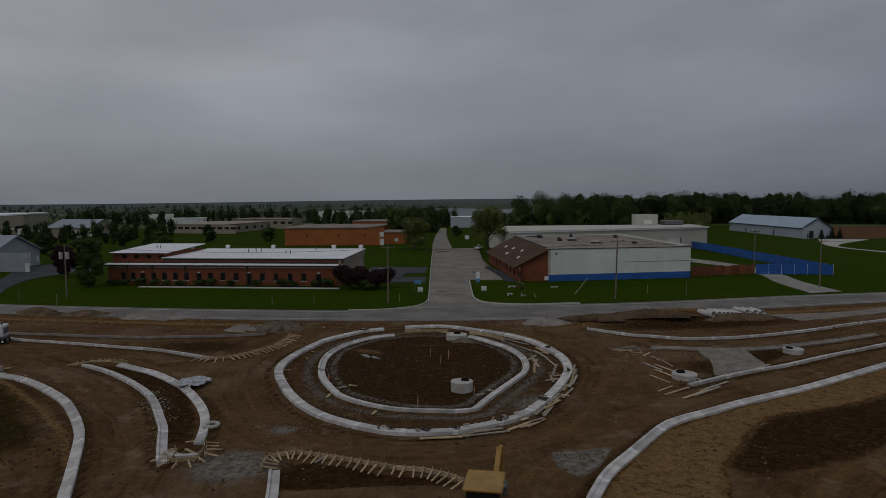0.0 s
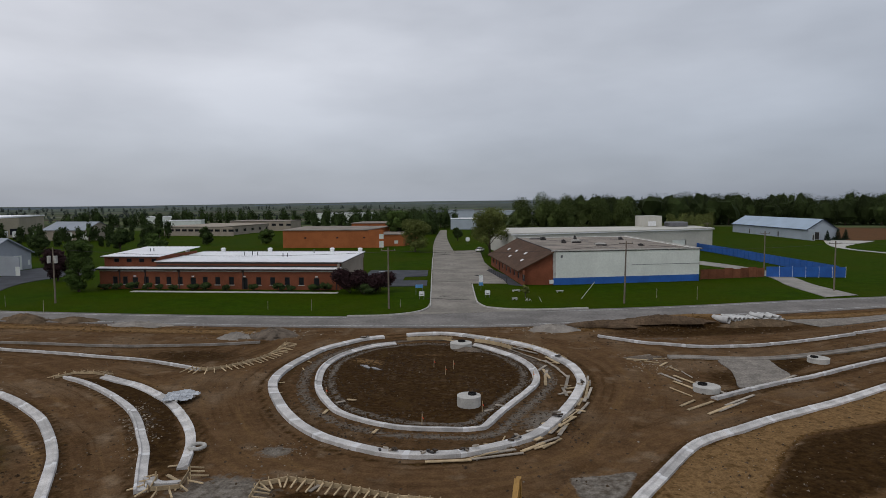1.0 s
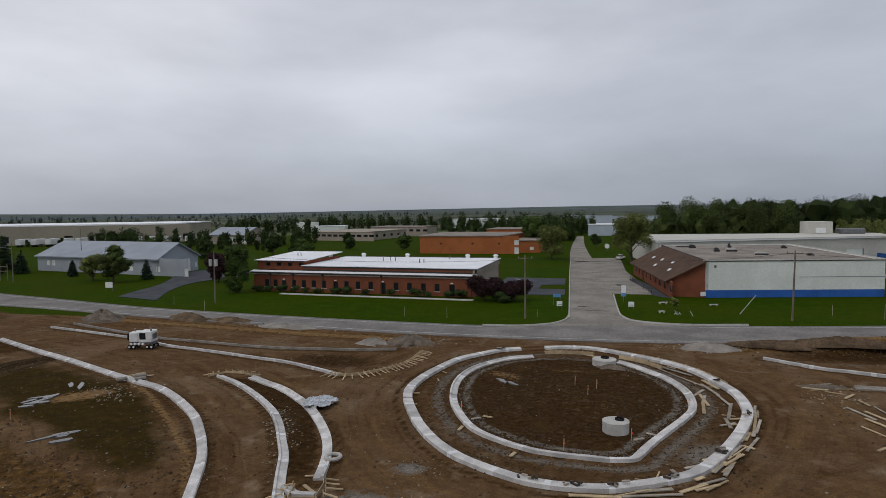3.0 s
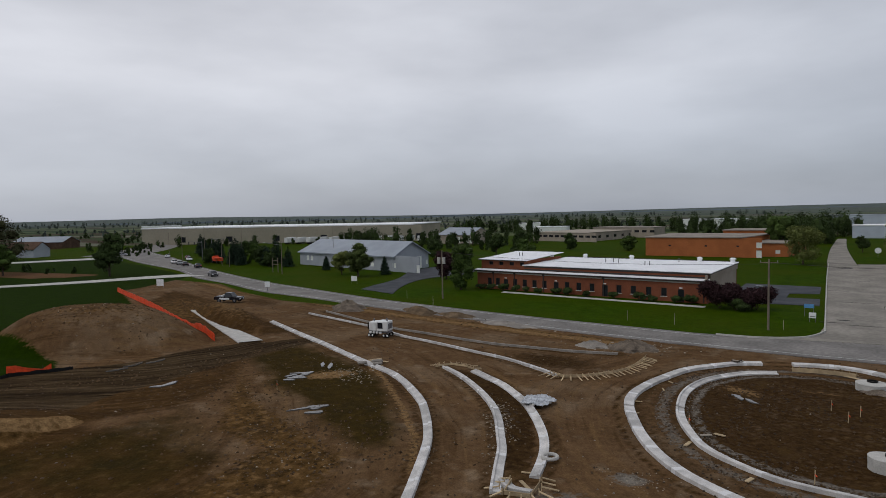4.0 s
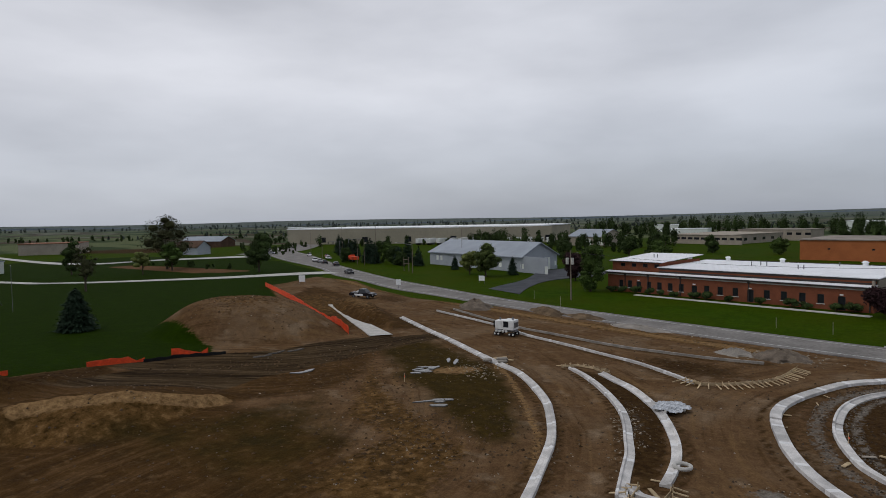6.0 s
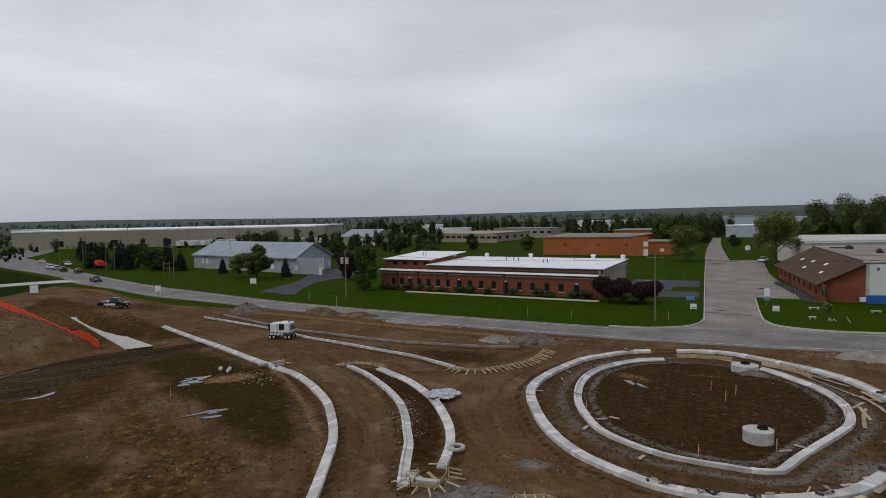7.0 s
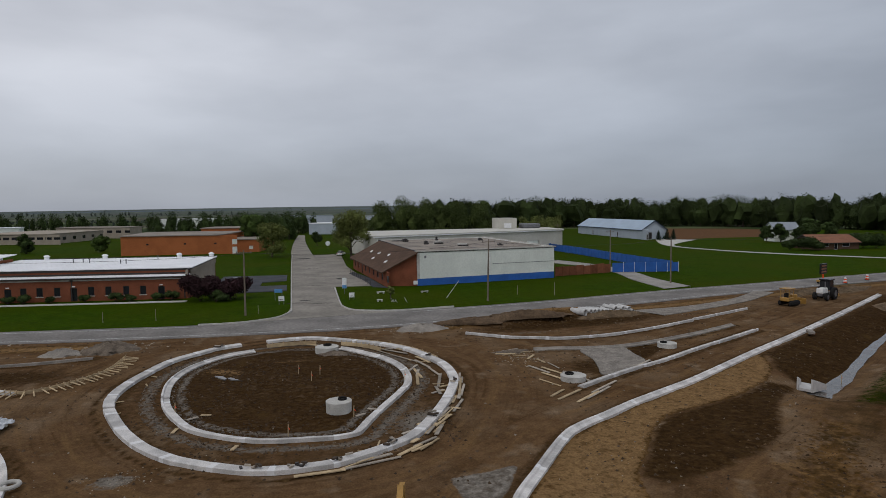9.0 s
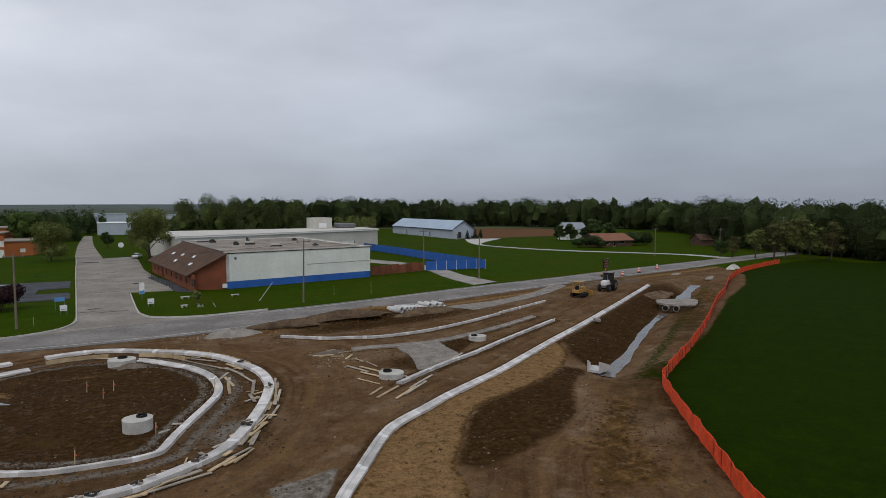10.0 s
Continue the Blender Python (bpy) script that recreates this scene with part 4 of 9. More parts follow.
kerb(RING_OUT, KERB_WIDE, "wide concrete kerb ring of the truck apron", True, start=0.262, stop=0.998, flip=True)
kerb(RING_OUT, KERB_WIDE, "wide concrete kerb arc of the truck apron", True, start=0.0, stop=0.235, flip=True)
kerb(RING_IN, KERB, "grey concrete kerb ring of the central island", True, start=0.36, stop=0.999, length=6, flip=True)
kerb(RING_IN, KERB, "grey concrete kerb arc of the central island", True, start=0.0, stop=0.235, length=6, flip=True)
kerb([(-74.7, 73.2), (-64.6, 68.5), (-55.8, 64.6), (-48.5, 61.1), (-42.5, 58.4), (-39.3, 57), (-36.2, 54.9), (-33.2, 52.4), (-30.7, 50), (-28.5, 47.3), (-26.6, 44.7), (-25, 42.1), (-22.3, 36.6), (-21, 33.8), (-20, 31.8), (-19.1, 29.7), (-17.2, 25.6), (-15.3, 21.6)], KERB_FLAT, "long white concrete kerb curving round the soil", length=5, flip=True)
kerb([(-35.8, 61.8), (-33, 60), (-30.1, 57.6), (-27.4, 55), (-25, 52.3), (-23.1, 49.5), (-21.5, 46.7), (-20.1, 44.2), (-18.9, 41.4), (-17.5, 38.2)], KERB, "concrete kerb on one side of the splitter island", length=5)
kerb([(-32.4, 61.9), (-30, 60.3), (-27.4, 58.6), (-25.1, 56.5), (-23.6, 55), (-22, 53.1), (-20.2, 50.5), (-18.7, 48), (-17.6, 45.6), (-16.9, 43.4), (-16.4, 41.3)], KERB, "concrete kerb on the other side of the splitter island", length=5, flip=True)
kerb([(-75.1, 82), (-64.2, 79), (-57.4, 76.9), (-50.5, 73.8), (-45.4, 72.4), (-40.8, 71.1), (-36.4, 69.7), (-32.5, 68.6), (-28.4, 66.7), (-24.1, 64.3)], KERB, "long straight concrete kerb beside the lane", length=6)
kerb([(-74, 85), (-66.9, 82.2), (-59.4, 79.4), (-53.1, 77.3), (-48.3, 76.6), (-43.6, 75.7), (-39.4, 75), (-35.6, 74.7), (-32.2, 74.9), (-28.9, 75), (-25.7, 75.4), (-21.8, 76.3)], KERB, "long dusty concrete kerb beside the lane", length=6, material=CONCRETE_DUSTY, joints=False)
kerb([(18.6, 78.3), (21.1, 76.1), (23.1, 74.5), (25.3, 73.7), (28, 72.6), (31.2, 72.5), (34.9, 73), (39.3, 74.3), (44.5, 76.3), (49.4, 78.5)], KERB_FLAT, "curved concrete kerb by the entry lane", length=5)
kerb([(50.2, 79.1), (56.5, 81.8), (62.3, 84.3)], KERB_FLAT, "short concrete kerb by the entry lane", length=5)
kerb([(23.1, 67.8), (25.7, 67.6), (28.4, 67), (31.4, 66.7), (35, 67.2), (39.4, 68.6), (44.5, 70.5), (52.2, 74)], KERB, "dusty concrete kerb of the entry island", length=6, material=CONCRETE_DUSTY, joints=False, flip=True)
kerb([(21.9, 54.1), (25.6, 56.3), (29.7, 58.5), (34, 60.5), (39.6, 63.7), (45.7, 66.9), (52.8, 70.7)], KERB, "straight concrete kerb of the entry island", length=5)
kerb([(92.9, 90), (71.2, 76.6), (55, 66.8), (44.5, 60.7), (37.4, 56.4), (31.9, 53.1), (27.5, 50.8), (23.9, 48.9), (20.4, 46.8), (17.8, 45.3), (15.8, 43.6), (12.2, 39.1), (10.1, 36.4), (8.7, 33.9), (7.8, 32), (6, 28.3), (4.2, 24.5)], KERB_FLAT, "long white concrete kerb of the outer lane", length=5)
kerb([(-10.1, 36.9), (-9.5, 34.3), (-9, 31.8), (-8, 26.7)], KERB, "concrete kerb of the near splitter island", length=5)
for pts, lab in (([(-14, 92.9), (-8.9, 93.2), (-4.6, 95.6), (-2.75, 100), (-2.6, 104.8), (-2.9, 137), (-3.3, 183), (-3.3, 215)], "old street kerb beside the brick building"), ([(22, 97.7), (13, 96.6), (7, 98.6), (5.3, 102.5), (5, 107), (5.3, 127)], "old street kerb by the white building")):
    kerb(pts, [(0, -0.1), (0, 0.16), (0.16, 0.17), (0.2, -0.1)], lab, length=9, joints=False, material=CONCRETE_PALE)



# ---- buildings ----
def run(bm, p, q, thick, z0, z1, openings=()):
    """A wall from p to q, its outer face on the line and its thickness to the left of it, with openings (from, to, sill, head) that go through it."""
    p, q = Vector((*p, 0)), Vector((*q, 0))
    d = q - p
    length = d.length
    m = Matrix.Translation(p) @ Matrix.Rotation(math.atan2(d.y, d.x), 4, "Z")
    w = B()
    xs = sorted({0.0, length} | {round(v, 4) for o in openings for v in o[:2]})
    zs = sorted({z0, z1} | {round(min(max(v, z0), z1), 4) for o in openings for v in o[2:]})
    solid = [[not any(a < (xs[i] + xs[i + 1]) / 2 < b and lo < (zs[k] + zs[k + 1]) / 2 < hi for a, b, lo, hi in openings) for k in range(len(zs) - 1)] for i in range(len(xs) - 1)]
    grid = {}

    def at(i, y, k):
        if (i, y, k) not in grid:
            grid[i, y, k] = w.verts.new((xs[i], thick * y, zs[k]))
        return grid[i, y, k]

    def full(i, k):
        return 0 <= i < len(xs) - 1 and 0 <= k < len(zs) - 1 and solid[i][k]

    for i in range(len(xs) - 1):
        for k in range(len(zs) - 1):
            if not solid[i][k]:
                continue
            w.faces.new((at(i, 0, k), at(i + 1, 0, k), at(i + 1, 0, k + 1), at(i, 0, k + 1)))
            w.faces.new((at(i, 1, k), at(i, 1, k + 1), at(i + 1, 1, k + 1), at(i + 1, 1, k)))
            for other, (i0, k0), (i1, k1) in (((i - 1, k), (i, k), (i, k + 1)), ((i + 1, k), (i + 1, k + 1), (i + 1, k)), ((i, k - 1), (i + 1, k), (i, k)), ((i, k + 1), (i, k + 1), (i + 1, k + 1))):
                if not full(*other):
                    w.faces.new((at(i0, 0, k0), at(i1, 0, k1), at(i1, 1, k1), at(i0, 1, k0)))
    bmesh.ops.recalc_face_normals(w, faces=w.faces[:])
    bmesh.ops.transform(w, matrix=m, verts=w.verts[:])
    me = bpy.data.meshes.new("tmp")
    w.to_mesh(me)
    w.free()
    bm.from_mesh(me)
    bpy.data.meshes.remove(me)
    return m, length


def window(parent, m, a, b, lo, hi, frame_mat=None, pane_mat=None, name="window", sill=None, bars=0):
    """A window or door set back in its opening: frame, pane, sill."""
    fm, pm = frame_mat or DARK_TRIM, pane_mat or GLASS
    t = 0.07
    bm = B()
    for x0, x1, z0, z1 in ((a, a + t, lo, hi), (b - t, b, lo, hi), (a + t, b - t, lo, lo + t), (a + t, b - t, hi - t, hi)):
        box(bm, x0, x1, 0.06, 0.16, z0, z1)
    for k in range(bars):
        xm = a + (b - a) * (k + 1) / (bars + 1)
        box(bm, xm - 0.03, xm + 0.03, 0.07, 0.15, lo + t, hi - t)
    bmesh.ops.transform(bm, matrix=m, verts=bm.verts[:])
    w = part(name, bm, fm, parent, world=True)
    bm = B()
    box(bm, a + t, b - t, 0.10, 0.13, lo + t, hi - t)
    bmesh.ops.transform(bm, matrix=m, verts=bm.verts[:])
    part("pane" if name == "window" else "door_leaf", bm, pm, w, world=True)
    if sill:
        bm = B()
        box(bm, a - 0.12, b + 0.12, -0.07, 0.05, lo - 0.13, lo - 0.002)
        bmesh.ops.transform(bm, matrix=m, verts=bm.verts[:])
        part("sill", bm, sill, w, world=True)
    return w


def sheet(bm, corners, thick):
    """A roof plane through four or more 3D corners, of that thickness, downwards."""
    hi = [bm.verts.new(c) for c in corners]
    lo = [bm.verts.new((c[0], c[1], c[2] - thick)) for c in corners]
    bm.faces.new(hi)
    bm.faces.new(lo[::-1])
    for i in range(len(corners)):
        j = (i + 1) % len(corners)
        bm.faces.new((lo[i], lo[j], hi[j], hi[i]))
    bmesh.ops.recalc_face_normals(bm, faces=bm.faces[:])
    return bm


def seams(bm, a, b, c, d, count, h=0.06, w=0.07):
    """Standing seams of a metal roof, from the edge a-b to the edge d-c."""
    a, b, c, d = map(Vector, (a, b, c, d))
    for k in range(count + 1):
        u, v = a.lerp(b, k / count), d.lerp(c, k / count)
        plank(bm, u, v, w, h)
    return bm


def ribs(roof, corners, count):
    """Standing seams of a metal roof, each a part."""
    a, b, c, d = map(Vector, corners)
    for k in range(1, count):
        bm = B()
        plank(bm, a.lerp(b, k / count), d.lerp(c, k / count), 0.06, 0.03)
        part("seam", bm, WHITE_ROOF, roof, world=True)


def lerp2(p, q, t):
    return (p[0] + (q[0] - p[0]) * t, p[1] + (q[1] - p[1]) * t)


def brick_building():
    L, R = (-67.36, 125.36), (-19.71, 120.56)
    LB, RB = (-65.84, 144.67), (-17.65, 140.95)
    ob = thing("office_building", "long red brick office building with white metal roofs", "building", (*L, 0))
    n = 47.90
    marks = [188, 206, 224, 244, 264, 284, 304, 327, 348, 370, 394, 417, 441, 465, 490, 514, 540]
    doors = (2, 7, 11, 16)
    cuts = []
    for i, px in enumerate(marks):
        x = (px - 160) / 418 * n
        cuts.append((x - 0.55, x + 0.55, 0.0, 2.2) if i in doors else (x - 0.5, x + 0.5, 0.85, 2.35))
    bm = B()
    m, _ = run(bm, L, R, 0.3, -0.2, 3.75, cuts)
    part("front_wall", bm, BRICK, ob, world=True)
    for i, (a, b, lo, hi) in enumerate(cuts):
        if i in doors:
            window(ob, m, a, b, lo, hi, name="door")
        else:
            window(ob, m, a, b, lo, hi, sill=CONCRETE_PALE)
    for i in doors:
        bm = B()
        box(bm, cuts[i][0] + 0.3, cuts[i][1] - 0.3, -0.15, -0.01, 2.35, 2.55, 0.02)
        bmesh.ops.transform(bm, matrix=m, verts=bm.verts[:])
        part("wall_lamp", bm, SIGN_WHITE, ob, "small white lamp over a door", world=True)
    for px in (186, 232, 292, 404, 563):
        x = (px - 160) / 418 * n + 1.2
        bm = B()
        box(bm, x - 0.08, x + 0.08, -0.14, -0.01, 0.05, 3.6)
        box(bm, x - 0.22, x + 0.22, -0.24, -0.01, 3.3, 3.68)
        bmesh.ops.transform(bm, matrix=m, verts=bm.verts[:])
        part("downspout", bm, DARK_TRIM, ob, "black downspout with a square head", world=True)
    for name, p, q, mt, z0, z1 in (("end_wall", R, RB, TAN_WALL, -0.2, 4.9), ("back_wall", RB, LB, BRICK, -0.2, 5.2), ("end_wall", LB, L, BRICK, -0.2, 4.0)):
        bm = B()
        run(bm, p, q, 0.3, z0, z1)
        part(name, bm, mt, ob, world=True)
    bm = B()
    run(bm, (R[0] + 0.03, R[1] - 0.02), (RB[0] + 0.05, RB[1] - 8), 0.02, 0.0, 1.4)
    part("brick_base", bm, BRICK, ob, world=True)
    bm = B()
    run(bm, (L[0], L[1] - 0.06), (R[0], R[1] - 0.06), 0.06, 3.36, 3.56)
    part("cornice", bm, CONCRETE_PALE, ob, "pale stone band under the eave", world=True)
    # low front roof strip
    bm = B()
    sheet(bm, [(-67.89, 125.00, 3.98), (-19.39, 120.13, 3.98), (-19.33, 121.26, 4.2), (-67.73, 126.13, 4.2)], 0.12)
    part("front_roof", bm, WHITE_ROOF, ob, "white standing-seam roof strip", world=True)
    bm = B()
    plank(bm, (-67.94, 124.96, 3.68), (-19.35, 120.07, 3.68), 0.14, 0.22)
    part("gutter", bm, DARK_TRIM, ob, "dark gutter", world=True)
    # clerestory, main roof
    bm = B()
    run(bm, (-55.92, 124.89), (-19.52, 121.24), 0.25, 4.0, 5.1)
    part("upper_wall", bm, BRICK, ob, world=True)
    bm = B()
    run(bm, (-55.93, 124.80), (-19.44, 121.15), 0.1, 4.82, 5.14)
    part("fascia", bm, DARK_TRIM, ob, "dark fascia under the main roof", world=True)
    bm = B()
    c = [(-56.31, 124.75, 5.3), (-19.08, 121.03, 5.3), (-17.24, 141.18, 5.7), (-54.13, 144.00, 5.7)]
    sheet(bm, c, 0.14)
    roof = part("main_roof", bm, WHITE_ROOF, ob, "bright white standing-seam roof", world=True)
    ribs(roof, c, 40)
    bm = B()
    slab(bm, [(-19.35, 121.46), (-19.21, 121.45), (-17.47, 140.94), (-17.61, 140.95)], 4.4, [5.16, 5.16, 5.58, 5.58])
    part("gable_panel", bm, TAN_WALL, ob, world=True)
    bm = B()
    plank(bm, (-19.18, 121.11, 5.0), (-17.35, 141.13, 5.42), 0.12, 0.24)
    part("gable_trim", bm, DARK_TRIM, ob, "dark slanted roof trim", world=True)
    bm = B()
    plank(bm, (-53.79, 144.44, 5.62), (-17.33, 141.26, 5.62), 0.2, 0.2)
    part("ridge_trim", bm, DARK_TRIM, ob, "dark back edge of the roof", world=True)
    # dark strip added low on the upper wall in place of eave shade
    bm = B()
    run(bm, (-55.93, 124.83), (-19.44, 121.17), 0.05, 4.24, 4.5)
    part("shadow_band", bm, DARK_TRIM, ob, "dark band over the lower roof, standing in for shade", world=True)
    # raised corner block
    ups = [(2.0 + 2.6 * i, 3.1 + 2.6 * i, 5.0, 5.75) for i in range(4)]
    bm = B()
    m2, _ = run(bm, (-67.00, 126.66), (-56.02, 125.53), 0.25, 4.25, 6.15, ups)
    run(bm, (-56.02, 125.53), (-54.27, 140.94), 0.25, 4.25, 6.15)
    run(bm, (-65.64, 141.98), (-67.00, 126.66), 0.25, 3.9, 6.15)
    part("raised_wall", bm, BRICK, ob, world=True)
    for a, b, lo, hi in ups:
        window(ob, m2, a, b, lo, hi)
    bm = B()
    c = [(-67.62, 126.25, 6.2), (-55.52, 125.02, 6.2), (-53.81, 141.57, 7.0), (-66.11, 142.69, 7.0)]
    sheet(bm, c, 0.14)
    roof = part("raised_roof", bm, WHITE_ROOF, ob, "white standing-seam roof of the raised block", world=True)
    ribs(roof, c, 13)
    bm = B()
    run(bm, (-67.67, 126.20), (-55.48, 124.96), 0.1, 5.98, 6.15)
    part("fascia", bm, DARK_TRIM, ob, world=True)
    for x, y in ((-57.5, 143.6), (-49.1, 142.8), (-38.4, 141.8), (-24.4, 140.6), (-18.2, 140.0)):
        bm = B()
        rod(bm, (x, y, 5.6), (x, y, 6.3), 0.45, 0.45, 12)
        rod(bm, (x, y, 6.3), (x, y, 6.6), 0.65, 0.28, 12)
        part("roof_vent", bm, WHITE_ROOF, ob, "white round roof vent", world=True)
    for x, y in ((-41.76, 134.46), (-40.27, 134.99), (-38.97, 134.20), (-32.81, 130.97), (-31.88, 130.89), (-27.99, 138.55), (-60.30, 133.47), (-61.05, 133.54)):
        zb = 5.3 + max(0, y - 120.5 - x * -0.0777 - 1.6 + 3.2) * 0.02 if x > -55.7 else 6.2 + (y - 125.5) * 0.04
        bm = B()
        rod(bm, (x, y, zb - 0.1), (x, y, zb + 0.75), 0.09, 0.09, 8)
        part("vent_pipe", bm, STEEL, ob, "thin grey vent pipe", world=True)


brick_building()


def white_building():
    A, Bp, C, D = (21.58, 125.69), (52.52, 130.99), (51.29, 179.58), (19.97, 174.93)
    E_, F_ = (15.41, 126.89), (12.58, 165.57)
    ob = thing("warehouse_building", "low white warehouse with a blue base band and a flat roof", "building", (*A, 0))
    for name, p, q in (("front_wall", A, Bp), ("side_wall", Bp, C), ("back_wall", C, D)):
        bm = B()
        run(bm, p, q, 0.3, 1.3, 6.6)
        part(name, bm, WHITE_WALL, ob, world=True)
        bm = B()
        run(bm, p, q, 0.3, -0.2, 1.3)
        part("blue_band", bm, BLUE_PAINT, ob, "bright blue band along the foot of the wall", world=True)
    bm = B()
    run(bm, (21.19, 125.48), (52.90, 130.85), 0.42, 6.6, 6.78)
    run(bm, (52.80, 130.78), (51.57, 179.54), 0.35, 6.6, 6.78)
    part("coping", bm, CONCRETE_PALE, ob, "pale metal coping", world=True)
    bm = B()
    slab(bm, [(21.77, 126.10), (52.33, 131.27), (51.09, 179.35), (20.16, 174.65)], 6.2, 6.5)
    part("roof", bm, FLAT_ROOF, ob, "weathered brownish flat roof", world=True)
    for x, y, w, d, h in ((31.9, 153, 1.9, 1.4, 0.7), (28.8, 152.5, 0.8, 1.2, 0.8), (35.4, 143.5, 2.2, 1.2, 0.5), (25.98, 165.60, 1.2, 1.5, 0.7), (34.2, 165, 0.5, 0.5, 1.1), (43.9, 141.9, 1.0, 0.8, 0.4), (24.58, 169.21, 3.0, 1.0, 0.4), (45.94, 164.82, 0.9, 0.9, 0.6)):
        bm = B()
        box(bm, x - w / 2, x + w / 2, y - d / 2, y + d / 2, 6.48, 6.5 + h, 0.06)
        box(bm, x - w / 2 + 0.3, x + w / 2 - 0.3, y - d / 2 + 0.3, y + d / 2 - 0.3, 6.5 + h, 6.6 + h)
        part("roof_unit", bm, DARK_TRIM if w < 1.6 else CONCRETE_PALE, ob, "rooftop unit", world=True)
        bm = B()
        box(bm, x - w / 2 - 0.15, x + w / 2 + 0.15, y - d / 2 - 0.35, y - d / 2 - 0.005, 6.49, 6.5 + h * 0.55)
        part("unit_grille", bm, DARK_TRIM, ob, "dark grille of a rooftop unit", world=True)
    front = Matrix.Translation((*A, 0)) @ Matrix.Rotation(math.atan2(5.30, 30.94), 4, "Z")
    for nm, mt, lab, q in (("wall_seam", STEEL, "thin dark horizontal seam on the wall", (16.5, 32, -0.03, -0.002, 3.55, 3.63)), ("corner_trim", CONCRETE_PALE, "pale corner trim", (-0.05, 0.5, -0.06, -0.002, 1.3, 6.6)), ("drip_edge", DARK_TRIM, "dark drip edge under the coping", (0.0, 32.1, -0.1, -0.002, 6.46, 6.59)),
                           ("vent_plate", STEEL, "small dark wall plate", (1.5, 1.9, -0.06, -0.002, 5.3, 5.8)), ("meter_box", SIGN_WHITE, "small white meter box at the foot of the wall", (-0.9, -0.1, -0.5, -0.06, 0.3, 1.0))):
        bm = B()
        box(bm, *q)
        bmesh.ops.transform(bm, matrix=front, verts=bm.verts[:])
        part(nm, bm, mt, ob, lab, world=True)
    for a, b in (((22.48, 143.75), (51.99, 148.63)), ((24.79, 134.89), (51.44, 138.84)), ((28.76, 156.68), (40.23, 163.82)), ((40.23, 163.82), (50.70, 165.94)), ((21.65, 159.29), (50.28, 171.99)), ((36.16, 130.04), (35.10, 176.46))):
        bm = B()
        plank(bm, (*a, 6.49), (*b, 6.49), 0.22, 0.03)
        part("roof_seam", bm, DARK_TRIM, ob, "tarred seam of the flat roof", world=True)
    bm = B()
    run(bm, (21.77, 126.35), (20.35, 174.45), 0.25, 6.4, 6.74)
    part("parapet", bm, DARK_TRIM, ob, "dark flashing along the shingle roof", world=True)
    # brick office wing with a brown lean-to roof
    wing = thing("office_wing", "brick office wing with a brown shingle lean-to roof", "building", (*E_, 0))
    bm = B()
    run(bm, E_, (21.53, 125.65), 0.3, -0.2, 2.9)
    part("gable_wall", bm, BRICK, wing, world=True)
    bm = B()
    slab(bm, [(15.50, 126.92), (21.48, 125.75), (21.48, 126.00), (15.50, 127.18)], 2.88, [2.9, 6.15, 6.15, 2.9])
    part("gable", bm, BRICK, wing, world=True)
    cuts = [(3 + i * 4.6, 4.6 + i * 4.6, 0.9, 2.2) for i in range(9)]
    cuts[2] = (12.2, 13.6, 0.0, 2.2)
    bm = B()
    m, _ = run(bm, F_, E_, 0.3, -0.2, 2.9, cuts)
    part("long_wall", bm, BRICK, wing, world=True)
    for c in cuts:
        window(wing, m, *c)
    bm = B()
    run(bm, (19.93, 169.79), F_, 0.3, -0.2, 2.9)
    part("back_wall", bm, BRICK, wing, world=True)
    bm = B()
    c = [(14.64, 126.22, 2.75), (21.62, 124.91, 6.62), (20.04, 171.49, 6.62), (11.73, 166.53, 2.75)]
    sheet(bm, c, 0.2)
    part("roof", bm, SHINGLE, wing, "brown shingle roof", world=True)
    for t, u in ((0.2, 0.35), (0.33, 0.6), (0.5, 0.3), (0.55, 0.55), (0.75, 0.5)):
        p = Vector(c[0]).lerp(Vector(c[3]), t).lerp(Vector(c[1]).lerp(Vector(c[2]), t), u)
        bm = B()
        plank(bm, p + Vector((-0.35, -0.4, -0.15)), p + Vector((0.25, 0.4, 0.16)), 0.45, 0.1)
        part("skylight", bm, SIGN_WHITE, wing, "small pale skylight", world=True)
    # higher cream hall behind
    hall = thing("rear_hall", "cream metal hall behind the white warehouse", "building", (23.4, 190.1, 0))
    P = [(20.4, 184.8), (91.8, 214.9), (93.1, 233.9), (16.7, 225.3)]
    for i in range(4):
        bm = B()
        mm, n = run(bm, P[i], P[(i + 1) % 4], 0.3, -0.2, 7.0, [(60, 66, 0, 3.6)] if i == 0 else ())
        part("wall", bm, CREAM_WALL, hall, world=True)
        if i == 0:
            window(hall, mm, 60, 65.5, 0, 3.6, SIGN_WHITE, WHITE_WALL, "dock_door")
    bm = B()
    slab(bm, [(20, 184.4), (92.2, 214.5), (93.4, 234), (16.3, 225.6)], 7.0, 7.3)
    part("roof", bm, CREAM_WALL, hall, "cream metal roof edge", world=True)
    bm = B()
    box(bm, 71.2, 78.2, 225.4, 233.4, 7.3, 11.2)
    box(bm, 72.5, 76.9, 225.3, 225.4, 7.6, 9.6)
    part("penthouse", bm, CREAM_WALL, hall, "cream rooftop housing", world=True)
    bm = B()
    run(bm, (19.9, 184.3), (92.3, 214.4), 0.05, 6.75, 7.02)
    part("eave_trim", bm, SIGN_WHITE, hall, "pale roof trim", world=True)
    bm = B()
    box(bm, 73.3, 76.1, 225.20, 225.32, 7.6, 9.3)
    part("hatch_door", bm, SIGN_WHITE, hall, "white door of the rooftop housing", world=True)
    bm = B()
